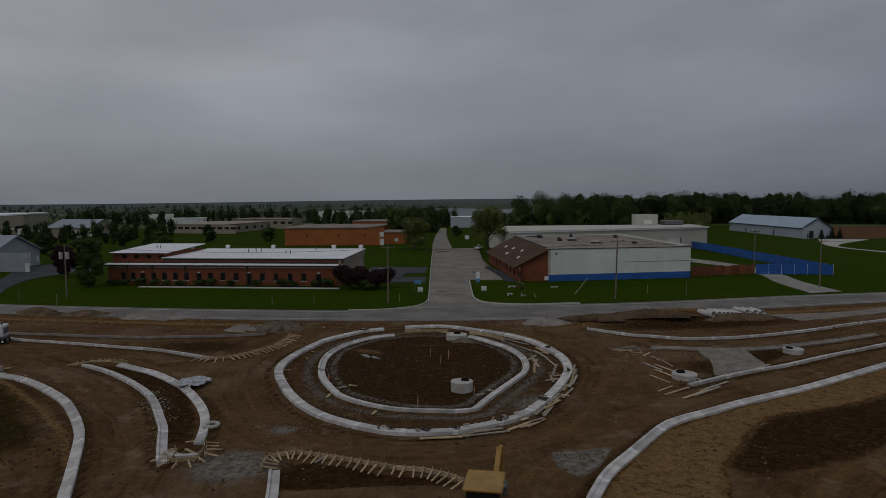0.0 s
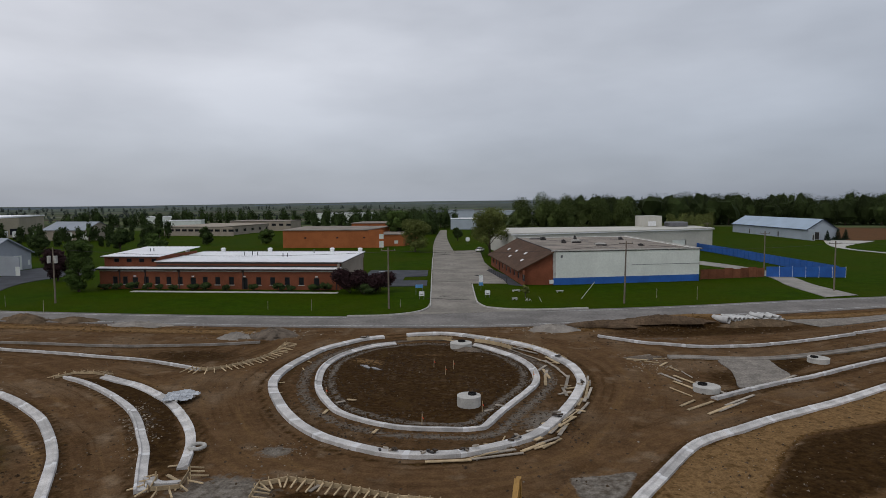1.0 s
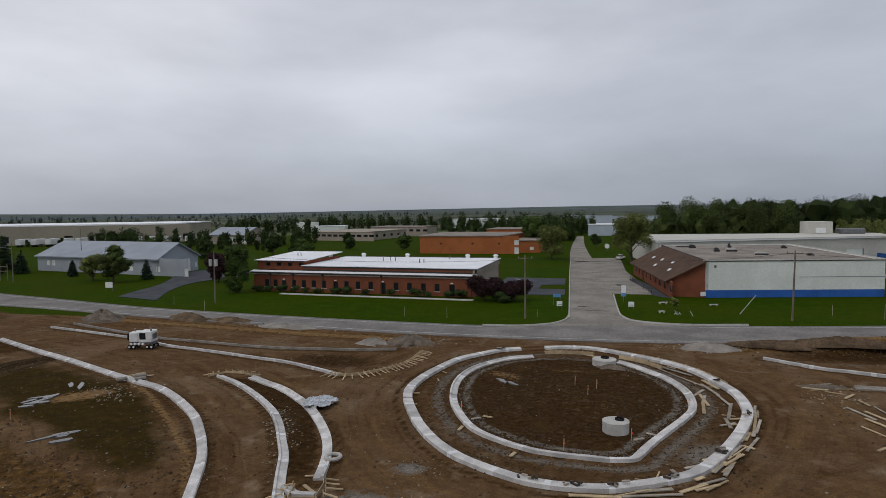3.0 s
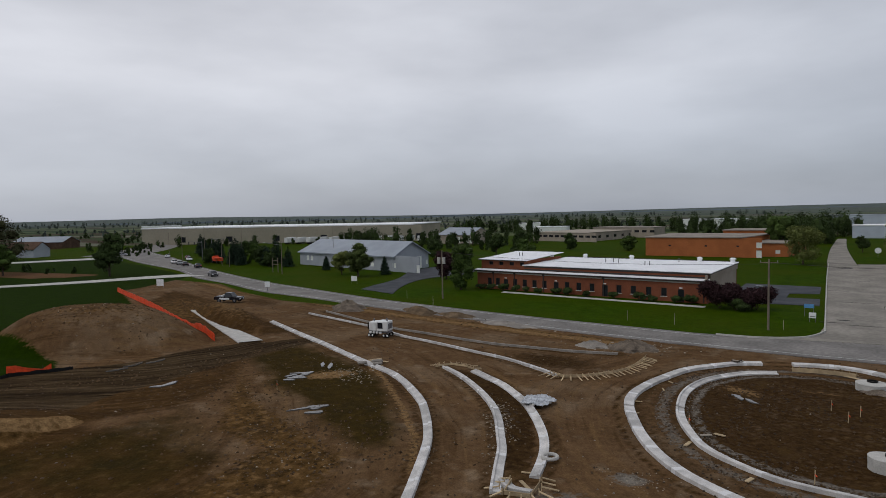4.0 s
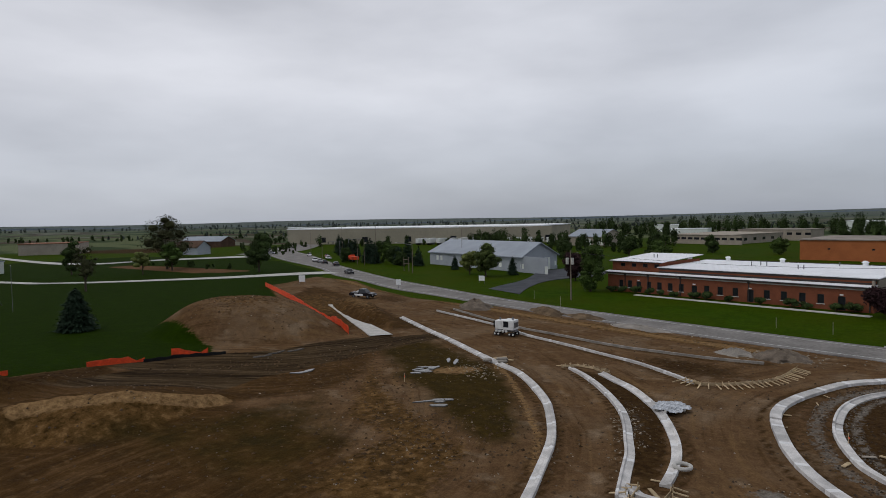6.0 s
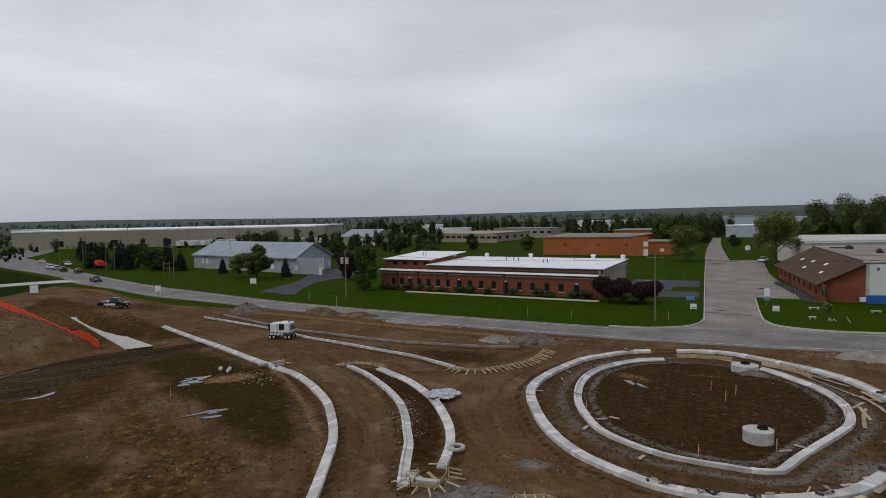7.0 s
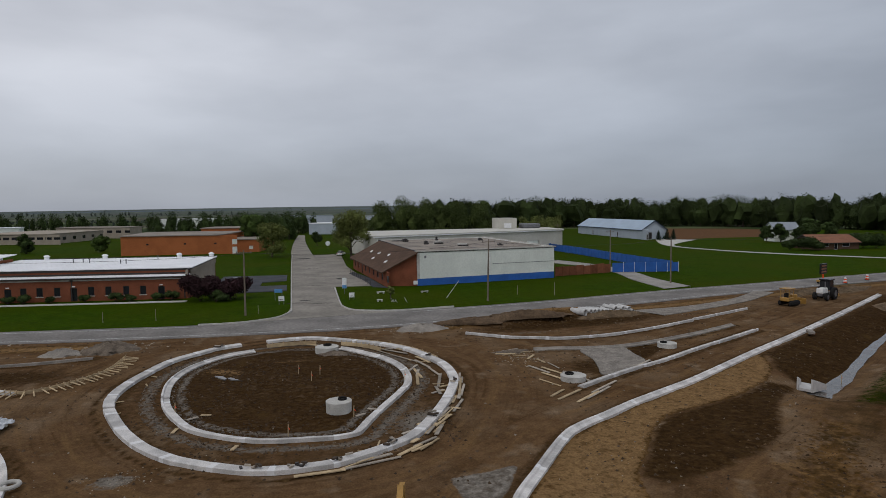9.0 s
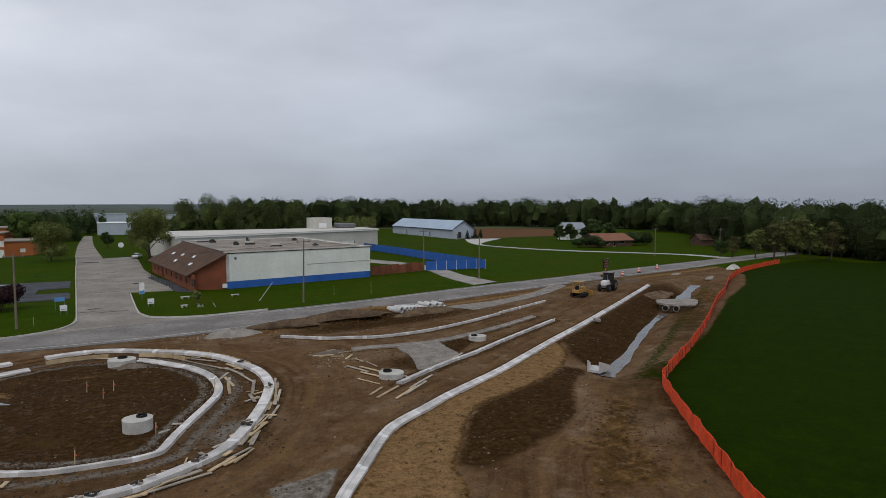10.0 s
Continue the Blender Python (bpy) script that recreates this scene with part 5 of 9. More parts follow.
    box(bm, 80.9, 87.9, 226.0, 231.0, 7.3, 9.0, 0.3)
    part("roof_duct", bm, STEEL, hall, world=True)


white_building()


def plain_building(name, label, corners, h, wall_mat, roof_mat, openings=None, parapet=0.3, pale=None):
    """A flat-roofed block; openings: one list a wall."""
    ob = thing(name, label, "building", (*corners[0], 0))
    n = len(corners)
    for i in range(n):
        bm = B()
        cuts = (openings or {}).get(i, [])
        white = (pale or {}).get(i, [])
        m, _ = run(bm, corners[i], corners[(i + 1) % n], 0.3, -0.2, h, list(cuts) + list(white))
        part("wall", bm, wall_mat, ob, world=True)
        for c in cuts:
            window(ob, m, *c)
        for c in white:
            window(ob, m, *c, SIGN_WHITE, WHITE_WALL, "door" if c[2] == 0 else "window")
    cx, cy = sum(c[0] for c in corners) / n, sum(c[1] for c in corners) / n
    bm = B()
    slab(bm, [(x + (0.35 if x > cx else -0.35), y + (0.35 if y > cy else -0.35)) for x, y in corners], h, h + parapet)
    part("roof", bm, roof_mat, ob, world=True)
    return ob


plain_building("brick_hall", "wide orange brick hall with a flat roof", [(-59.4, 235.4), (-27.9, 234.3), (-21.7, 272), (-58.8, 274.3)], 6.4, ORANGE_BRICK, FLAT_ROOF, {0: [(8, 8.8, 3.4, 3.9), (20, 20.8, 3.4, 3.9), (30, 30.8, 3.4, 3.9)]}, pale={0: [(36, 37.6, 0, 2.4), (36, 37.6, 3.2, 5.0)]})
plain_building("brick_hall", "higher orange brick block behind the hall", [(-39.6, 276.3), (-16.9, 275.6), (-13.7, 295.5), (-37.3, 297.2)], 7.6, ORANGE_BRICK, FLAT_ROOF)
plain_building("brick_wing", "low orange brick wing beside the hall", [(-27.3, 240.2), (-14.7, 240.9), (-10.4, 267.6), (-22.9, 267.7)], 4.4, ORANGE_BRICK, FLAT_ROOF, pale={0: [(3, 4.2, 0, 2.3), (9, 10.4, 1, 2.2)]})
plain_building("tan_building", "long low tan office building with a dark window strip", [(-148.6, 336.6), (-114.1, 327.5), (-104.8, 377.9), (-140.2, 390.6)], 4.6, TAN_WALL, TAN_WALL, {0: [(3 + 4 * i, 6 + 4 * i, 2.2, 3.4) for i in range(10)], 1: [(4 + 9 * i, 7 + 9 * i, 1.5, 3) for i in range(6)]})
plain_building("tan_building", "tan block behind the low tan office", [(-133.2, 395), (-96, 385.5), (-91.7, 408.5), (-129, 419.1)], 5.8, TAN_WALL, FLAT_ROOF, {0: [(4 + 5 * i, 7 + 5 * i, 3.0, 4.4) for i in range(8)]})
plain_building("distribution_warehouse", "very long beige warehouse with a white roof edge", [(-372.9, 236.9), (-225.4, 323.7), (-251.7, 398.1), (-404.1, 311.1)], 10.0, BEIGE_WALL, WHITE_ROOF, {0: [(24 + 30 * i, 28 + 30 * i, 1.2, 4.6) for i in range(6)]}, 0.7)
plain_building("far_hall", "pale grey hall at the end of the street", [(5.5, 392), (21, 388), (24, 412), (8, 416)], 6.4, PALE_BLUE_WALL, WHITE_ROOF)
plain_building("far_hall", "pale blue-grey hall at the end of the street", [(-13, 644), (33, 639), (34, 673), (-11, 678)], 9, PALE_BLUE_WALL, GREY_ROOF)
plain_building("far_hall", "long dark hall far beyond the street", [(-21, 830), (121, 814), (123, 864), (-19, 881)], 5.5, PALE_BLUE_WALL, GREY_ROOF)
plain_building("far_hall", "white hall among far trees", [(-109, 548), (-62, 546), (-61, 572), (-108, 574)], 8, WHITE_WALL, WHITE_ROOF)
plain_building("far_hall", "white shed far beyond the fields", [(-262, 547), (-236, 557), (-239, 574), (-266, 564)], 6, WHITE_WALL, WHITE_ROOF)
plain_building("far_hall", "white shed in the far fields", [(-687, 431), (-663, 461), (-679, 478), (-704, 447)], 8, WHITE_WALL, WHITE_ROOF)
plain_building("far_hall", "pale sheds far off", [(-197.5, 445.2), (-173.7, 452.9), (-176.6, 467.5), (-200.4, 459.8)], 5, WHITE_WALL, WHITE_ROOF)


def gabled(name, label, corners, eave, ridge, wall_mat, roof_mat, cuts0=(), cuts1=(), over=0.5, pane=None, trim=None):
    """A gabled building: corners 0-1 one long side, 1-2 a gable end, 2-3 the other long side, 3-0 a gable end."""
    ob = thing(name, label, "building", (*corners[0], 0))
    c = [Vector((*p, 0)) for p in corners]
    for i in range(4):
        bm = B()
        cuts = (cuts0, cuts1, (), ())[i]
        m, n = run(bm, corners[i], corners[(i + 1) % 4], 0.25, -0.2, eave, cuts)
        part("gable_wall" if i % 2 else "long_wall", bm, wall_mat, ob, world=True)
        for q in cuts:
            window(ob, m, *q, SIGN_WHITE, pane)
        if i % 2:
            bm = B()
            t = [(0, 0.02, eave), (n, 0.02, eave), (n / 2, 0.02, ridge - 0.1), (0, 0.25, eave), (n, 0.25, eave), (n / 2, 0.25, ridge - 0.1)]
            v = [bm.verts.new(m @ Vector(p)) for p in t]
            for f in ((0, 1, 2), (5, 4, 3), (0, 3, 4, 1), (1, 4, 5, 2), (2, 5, 3, 0)):
                bm.faces.new([v[k] for k in f])
            part("gable", bm, wall_mat, ob, world=True)
    r0, r1 = (c[0] + c[3]) / 2, (c[1] + c[2]) / 2
    ax = (r1 - r0).normalized() * over
    for a, b in ((0, 1), (3, 2)):
        out0, out1 = (c[a] - r0).normalized() * over, (c[b] - r1).normalized() * over
        drop = (ridge - eave) * over / max(1, (c[a] - r0).length)
        e0, e1 = c[a] + out0 - ax, c[b] + out1 + ax
        q = [(e0.x, e0.y, eave - drop), (e1.x, e1.y, eave - drop), (r1.x + ax.x, r1.y + ax.y, ridge), (r0.x - ax.x, r0.y - ax.y, ridge)]
        bm = B()
        sheet(bm, q, 0.15)
        part("roof", bm, roof_mat, ob, world=True)
        if trim:
            for u, v in ((q[0], q[1]), (q[0], q[3]), (q[1], q[2])):
                bm = B()
                plank(bm, Vector(u) - Vector((0, 0, 0.34)), Vector(v) - Vector((0, 0, 0.34)), 0.3, 0.3)
                part("roof_trim", bm, trim, ob, "dark roof trim", world=True)
    return ob


gabled("metal_shed", "pale grey metal building with a grey roof and white doors", [(-155.9, 159.7), (-108.4, 149.6), (-107.3, 165.8), (-153.8, 178.7)], 4.5, 8.3, GREY_SIDING, GREY_ROOF, [(4, 5.4, 1.6, 3.2), (6.4, 7.8, 1.6, 3.2), (38, 39.5, 1, 2.4), (48, 49.5, 1, 2.4), (58, 59.2, 0, 2.2)], [(8, 13, 0, 3.6), (3, 4.2, 0, 2.2), (15, 16.3, 1, 2.3)], pane=WHITE_WALL, trim=GREY_ROOF)
gabled("farmhouse", "small tan house with a grey roof and white garage doors", [(-188.4, 297.3), (-166.2, 293.3), (-161.6, 310.2), (-183.9, 314.3)], 5.0, 8.6, TAN_WALL, GREY_ROOF, [(10, 16, 0.5, 3.8), (18, 24, 0.5, 3.8)], pane=WHITE_WALL)
gabled("barn", "long pale blue metal barn with a gabled roof", [(156.4, 337.8), (151.8, 261.8), (165.2, 263.3), (170, 338.1)], 4.6, 8.6, PALE_BLUE_WALL, BLUE_ROOF, [(20, 21.5, 0, 2.5), (50, 51.5, 0, 2.5), (80, 81.5, 0, 2.5)], [(3, 5.5, 0, 3.2)], pane=DARK_TRIM, trim=mat("dark_blue_trim", (0.03, 0.045, 0.08), 0.5))
gabled("ranch_house", "low brown ranch house with a red-brown roof", [(168, 181), (184, 179.2), (185, 190.2), (169, 192)], 2.5, 4.9, SHINGLE, BROWN_ROOF, [(3, 5, 0.9, 2.1), (7, 8.2, 0, 2.1), (10, 12.5, 0.9, 2.1)], trim=DARK_TRIM)
gabled("far_house", "white two-storey farmhouse among trees", [(191.7, 226), (200.2, 222.2), (201.1, 229.8), (192.8, 233.7)], 5.2, 8.0, WHITE_WALL, GREY_ROOF, [(2, 3.2, 1, 2.4), (8, 9.2, 1, 2.4), (2, 3.2, 3.4, 4.8), (8, 9.2, 3.4, 4.8)])
gabled("far_house", "low dark house by the far trees", [(207.5, 166), (217.5, 160), (220, 167), (210, 173)], 2.6, 4.6, SHINGLE, SHINGLE)
gabled("far_barn", "grey barn in the far fields", [(-412.7, 180.4), (-388.7, 196.6), (-394.4, 209.6), (-418.6, 193.3)], 4, 7, SHINGLE, GREY_ROOF)
gabled("far_house", "small grey house beyond the lawn", [(-316.3, 137), (-305.5, 143.6), (-309.2, 152.2), (-320.1, 145.6)], 4, 7, GREY_SIDING, SHINGLE)


# ---- fences ----
def panel_fence(name, label, points, h, material, width=2.4, post_mat=None, top=0.0, parts="panel"):
    line = spline(points, width) if len(points) > 2 else np.array([lerp2(points[0], points[1], k) for k in np.linspace(0, 1, max(2, int(math.dist(*points) / width)))])
    ob = thing(name, label, "fence", (*points[0], 0))
    rng = random.Random(len(line))
    for a, b in zip(line, line[1:]):
        bm = B()
        dh = rng.uniform(-top, top)
        run(bm, a, b, 0.06, 0.06, h + dh)
        part(parts, bm, material, ob, world=True)
        bm = B()
        rod(bm, (*a, -0.2), (*a, h + 0.1), 0.07, 0.07, 8)
        part("post", bm, post_mat or material, ob, world=True)
    return ob


panel_fence("blue_fence", "blue slatted privacy fence", [(85.3, 215.5), (85.7, 187.5), (84.8, 167.1), (84.1, 135.4)], 2.3, BLUE_PAINT)
panel_fence("blue_gate", "blue slatted gate fence with pale posts", [(84.5, 133.7), (69.1, 136.2)], 2.2, BLUE_PAINT, 2.2, SIGN_WHITE)
panel_fence("wood_fence", "reddish wooden board fence with an uneven top", [(53.4, 132.3), (68.6, 136.1)], 2.1, WOOD_FENCE, 1.6, None, 0.14)
plain_building("school_block", "low white flat-roofed block far across the lawn", [(-257.8, 28.7), (-245.4, 40.4), (-255.2, 53.9), (-267.6, 42.3)], 4.0, WHITE_WALL, GREY_ROOF)
plain_building("far_hall", "low reddish hall far across the fields", [(-403.5, 87.9), (-389.6, 113.3), (-411.3, 125.1), (-425.2, 99.7)], 6, TAN_WALL, BROWN_ROOF)



# ---- trees and shrubs ----
ICO = bmesh.new()
bmesh.ops.create_icosphere(ICO, subdivisions=2, radius=1.0)
ICO_V = np.array([v.co[:] for v in ICO.verts])
ICO_F = np.array([[v.index for v in f.verts] for f in ICO.faces])
ICO.free()


def clump(rng, c, r, rough=0.22):
    """Corners of an uneven inner clump of foliage."""
    k = 1 + rough * (np.sin(ICO_V @ rng.normal(size=3) * 3.2 + rng.random() * 6) * 0.7 + rng.normal(size=len(ICO_V)) * 0.35)
    return np.asarray(c) + ICO_V * k[:, None] * np.asarray(r)


def leaf_cloud(name, blobs, count, size, material, seed, core=0.62):
    """Leaves in loose clumps; blobs: (x, y, z, rx, ry, rz)."""
    rng = np.random.default_rng(seed)
    b = np.array(blobs, float)
    vol = b[:, 3] * b[:, 4] * b[:, 5]
    pick = rng.choice(len(b), count, p=vol / vol.sum())
    d = rng.normal(size=(count, 3))
    d /= np.linalg.norm(d, axis=1, keepdims=True)
    r = rng.uniform(0.35, 1.0, (count, 1)) ** 0.5 * (0.8 + 0.35 * rng.random((count, 1)))
    centre = b[pick, :3] + d * r * b[pick, 3:]
    u = rng.normal(size=(count, 3))
    u /= np.linalg.norm(u, axis=1, keepdims=True)
    w = np.cross(u, rng.normal(size=(count, 3)))
    w /= np.linalg.norm(w, axis=1, keepdims=True)
    s = size * rng.uniform(0.6, 1.3, (count, 1))
    u, w = u * s, w * s * 0.7
    v = np.stack([centre - u, centre + w, centre + u, centre - w], 1).reshape(-1, 3)
    faces = np.arange(count * 4).reshape(-1, 4).tolist()
    if core:
        n = len(v)
        for q in b:
            v = np.r_[v, clump(rng, q[:3], q[3:] * core)]
            faces += (ICO_F + n).tolist()
            n += len(ICO_V)
    me = bpy.data.meshes.new(name)
    me.from_pydata(v.tolist(), [], faces)
    me.materials.append(material)
    return me


def tree(x, y, h, w, material, label, seed, clear=0.25, leaves=2200, leaf=None, name="tree", sparse=1.0, group="street and garden trees"):
    """A broadleaf tree: tapered trunk, forked limbs, a crown of many leaves in uneven clumps."""
    rng = random.Random(seed)
    ob = thing(name, label, "tree", (x, y, float(land(x, y))), group=group)
    r = 0.018 * h + 0.04
    bm = B()
    top = Vector((rng.uniform(-0.03, 0.03) * h, rng.uniform(-0.03, 0.03) * h, h * 0.55))
    rod(bm, (0, 0, -0.2), (top.x * 0.5, top.y * 0.5, h * 0.3), r * 1.25, r * 0.8, 8)
    rod(bm, (top.x * 0.5, top.y * 0.5, h * 0.29), top, r * 0.8, r * 0.4, 8)
    rod(bm, top - Vector((0, 0, 0.1)), top + Vector((rng.uniform(-0.3, 0.3), rng.uniform(-0.3, 0.3), h * 0.33)), r * 0.4, r * 0.1, 6)
    trunk = part("trunk", bm, BARK, ob)
    blobs = []
    for k in range(rng.randint(15, 19)):
        a, lev = k * 2.4 + rng.uniform(-0.4, 0.4), rng.uniform(clear + 0.08, 0.93)
        reach = w / 2 * math.sqrt(max(0.08, 1 - ((lev - 0.58) / 0.46) ** 2)) * rng.uniform(0.4, 0.82)
        c = Vector((reach * math.cos(a), reach * math.sin(a), lev * h))
        bm = B()
        start = Vector((top.x * 0.6, top.y * 0.6, max(clear * h * 0.9, c.z - h * 0.25)))
        mid = start.lerp(c, 0.55) + Vector((0, 0, h * 0.03))
        rod(bm, start, mid, r * 0.42, r * 0.25, 6)
        rod(bm, mid, c + (c - start) * 0.2, r * 0.25, r * 0.06, 5)
        part("limb", bm, BARK, ob)
        q = rng.uniform(0.15, 0.24)
        blobs.append((c.x, c.y, c.z, w * q, w * q, w * q * rng.uniform(0.7, 0.95)))
    blobs.append((top.x, top.y, h * 0.88, w * 0.17, w * 0.17, h * 0.1))
    blobs.append((top.x, top.y, h * 0.62, w * 0.33, w * 0.33, h * 0.24))
    crown = new("crown", leaf_cloud("crown", blobs, int(leaves * 1.7), (leaf or max(0.16, h * 0.022)) * 0.8, material, seed, 0.7 if sparse >= 1 else 0.42))
    crown.parent = ob
    return ob


def conifer(x, y, h, w, label, seed, name="spruce_tree", material=None, leaves=2600):
    """A spruce: a straight trunk and whorls of drooping boughs."""
    rng = np.random.default_rng(seed)
    ob = thing(name, label, "tree", (x, y, float(land(x, y))), group="conifers")
    bm = B()
    rod(bm, (0, 0, -0.2), (0, 0, h * 0.97), 0.02 * h + 0.03, 0.02, 7)
    part("trunk", bm, BARK, ob)
    t = 1 - np.sqrt(rng.random(leaves))
    z = h * (0.05 + 0.95 * t)
    lay = 0.75 + 0.25 * np.abs(np.sin(t * 22))
    rad = w / 2 * (1 - t) ** 0.58 * lay * np.sqrt(rng.uniform(0.25, 1.0, leaves)) * (1 + 0.15 * rng.normal(size=leaves))
    a = rng.random(leaves) * math.tau
    c = np.stack([rad * np.cos(a), rad * np.sin(a), z - 0.12 * rad], 1)
    out = np.stack([np.cos(a), np.sin(a), -0.35 + 0.3 * rng.normal(size=leaves)], 1)
    sd = np.stack([-np.sin(a), np.cos(a), 0.3 * rng.normal(size=leaves)], 1)
    s = (0.035 * h + 0.08) * rng.uniform(0.6, 1.3, (leaves, 1))
    v = np.stack([c - out * s, c + sd * s * 0.5, c + out * s, c - sd * s * 0.5], 1).reshape(-1, 3)
    me = bpy.data.meshes.new("bough_layer")
    me.from_pydata(v.tolist(), [], np.arange(leaves * 4).reshape(-1, 4).tolist())
    me.materials.append(material or NEEDLES)
    b = new("crown", me)
    b.parent = ob
    return ob


def shrub(x, y, w, h, material, label, seed, leaves=900, name="shrub"):
    rng = random.Random(seed)
    ob = thing(name, label, "shrub", (x, y, float(land(x, y))), group="shrubs")
    for k in range(5):
        a = k * 1.3
        bm = B()
        rod(bm, (0, 0, -0.1), (w * 0.3 * math.cos(a), w * 0.3 * math.sin(a), h * 0.7), 0.05, 0.015, 5)
        part("stem", bm, BARK, ob)
    blobs = [(rng.uniform(-0.3, 0.3) * w, rng.uniform(-0.3, 0.3) * w, h * rng.uniform(0.35, 0.7), w * 0.27, w * 0.27, h * 0.3) for _ in range(7)]
    c = new("foliage", leaf_cloud("foliage", blobs, leaves * 2, max(0.09, h * 0.042), material, seed, 0.72))
    c.parent = ob
    return ob


tree(14.5, 194, 15.5, 11.5, LEAF_PALE, "tall green tree in spring leaf beside the street", 1, 0.14, 5200, 0.27, sparse=0.6)
tree(-9.2, 212, 10.5, 11, LEAF_PALE, "pale-green tree on the corner lawn", 2, 0.14, 4200, 0.24, sparse=0.6)
tree(-17.5, 262.2, 13, 12, LEAF, "green tree beside the brick wing", 3)
tree(6.6, 270, 6.2, 4.6, LEAF_DARK, "dark green tree by the street", 4)
tree(-69, 121, 9.6, 6.4, LEAF, "dense green upright tree beside the brick building", 5, 0.02, 4600, 0.2)
tree(-83.4, 138, 6.8, 6.4, LEAF_PURPLE, "dark maroon-leaved tree by the shed's drive", 6, 0.1, 3600, 0.2)
conifer(-76.2, 13.5, 6.9, 5.0, "dark spruce at the lawn's near edge", 61, leaves=3000)
tree(-108.6, 134, 9.0, 8, LEAF_GROVE, "green roadside tree before the grey shed", 7, 0.12, 3000)
tree(-117.1, 137.1, 6.5, 7, LEAF_PALE, "pale budding tree before the grey shed", 8, 0.12)
tree(-221, 94.9, 19.5, 17, LEAF_OAK, "large half-bare tree on the lawn", 9, 0.25, 2200, 0.3, sparse=0.6)
tree(-179, 106.7, 12.8, 8.5, LEAF_DARK, "upright green tree by the lane", 10, 0.1, 3200)
tree(-165.8, 53.6, 11, 6.5, LEAF_OAK, "thin half-bare tree on the lawn", 11, 0.25, 900, 0.16, sparse=0.5)
tree(-224.7, 66.2, 11, 6, LEAF_DARK, "dark green tree across the lane", 12, 0.1, 2400)
tree(-204.9, 80.9, 7, 6, LEAF_PALE, "small budding tree on the lawn", 13, 0.2, 700)
tree(-213.4, 93.5, 10, 8, LEAF, "green tree beside the large one", 14, 0.15)
for i, (x, y, h) in enumerate(((-194.6, 154, 8), (-186.3, 157.2, 9.5), (-179.8, 150.9, 8), (-168.9, 160.9, 9), (-163.1, 151.1, 7), (-173.7, 149.5, 7.5), (-202, 161.6, 8.5), (-212.7, 171.2, 8), (-152, 150.5, 6.5), (-105.4, 141.5, 5), (-130.9, 145.7, 4.5), (-240.1, 184, 8), (-250.9, 190.2, 9), (-229.5, 175.7, 7))):
    conifer(x, y, h, h * 0.62, "dark conifer in a roadside planting", 40 + i, leaves=1500)
conifer(-105.2, 35.2, 6.4, 5.6, "broad dark spruce alone on the lawn", 60, leaves=5200)
for i, (x, y, h) in enumerate(((164.4, 264, 4.8), (156.9, 259.1, 4.4), (168.6, 265.4, 4.6), (160.6, 260.7, 1.6), (165.7, 262.8, 1.5))):
    conifer(x, y - 2.5, h, 2.6, "clipped dark cypress against the barn", 70 + i, "cypress", leaves=900)
shrub(-17.2, 116.8, 6.5, 4.6, LEAF_PURPLE, "purple-leaved ornamental bush by the lot", 20, 2600)
shrub(-11.8, 117.3, 5.5, 4.0, LEAF_PURPLE, "purple-leaved ornamental bush by the lot", 21, 2200)
for i, (x, y, h, w, mt) in enumerate(((-99.8, 173.8, 9, 8, LEAF_DARK), (-87.8, 193.9, 10, 9, LEAF), (-189.2, 147.8, 7, 6, LEAF_DARK), (-181, 162, 8, 7, LEAF), (-168.1, 153.9, 8, 8, LEAF_DARK), (-159.1, 148.6, 6, 6, LEAF_DARK), (-197.1, 169.5, 9, 8, LEAF_DARK), (-142.1, 188.9, 10, 9, LEAF), (-127.7, 200.5, 9, 8, LEAF_DARK), (-114.5, 224.6, 10, 9, LEAF_DARK), (-97.1, 260.2, 9, 8, LEAF_DARK), (-72.5, 260.2, 8, 8, LEAF), (-260.5, 202.8, 8, 7, LEAF_DARK), (-209.8, 186, 8, 7, LEAF_DARK))):
    tree(x, y, h * 0.8, w * 0.8, mt, "leafy tree in the plantings beyond the road", 400 + i, 0.08, 1500, 0.32, group="planting trees")
shrub(-14.5, 115.1, 4, 2.2, LEAF_DARK, "dark green bush below the purple bushes", 22, 1100)
for i, (x, y, w) in enumerate(((-65.5, 123.4, 1.8), (-63.1, 123.2, 1.6), (-59.9, 122.9, 2), (-51.5, 122.1, 1.6), (-47.8, 121.8, 2.2), (-45.4, 121.6, 2), (-41.2, 121.2, 1.6), (-35.9, 120.7, 1.7), (-31.0, 120.2, 2.2), (-28.7, 120.0, 1.8), (-24.5, 119.7, 1.7), (-22.1, 119.4, 2.2), (-54.5, 122.4, 1.5), (-56.8, 122.6, 1.6))):
    shrub(x, y, w * 1.2, 1.25 + 0.25 * (i % 3), LEAF_DARK, "low dark shrub at the foot of the brick wall", 80 + i, 420)
for i, (x, y, w, h) in enumerate(((162.6, 180.3, 8, 5), (159.5, 182.8, 6, 4.2), (166.2, 177.6, 6, 3.4), (188.4, 181.8, 8, 6), (192.6, 180.6, 7, 5.6))):
    shrub(x, y, w, h, LEAF_DARK, "dark hedge round the ranch house", 110 + i, 1400)
for i, (x, y, h) in enumerate(((188.3, 219.3, 8), (194.6, 216.8, 6.5), (199.1, 217.3, 7.5), (203.5, 220, 10), (207, 214, 8.5), (184.5, 222.6, 7))):
    tree(x, y, h, h * 0.8, LEAF_DARK, "leafy tree before the white farmhouse", 640 + i, 0.12, 1500, 0.3)
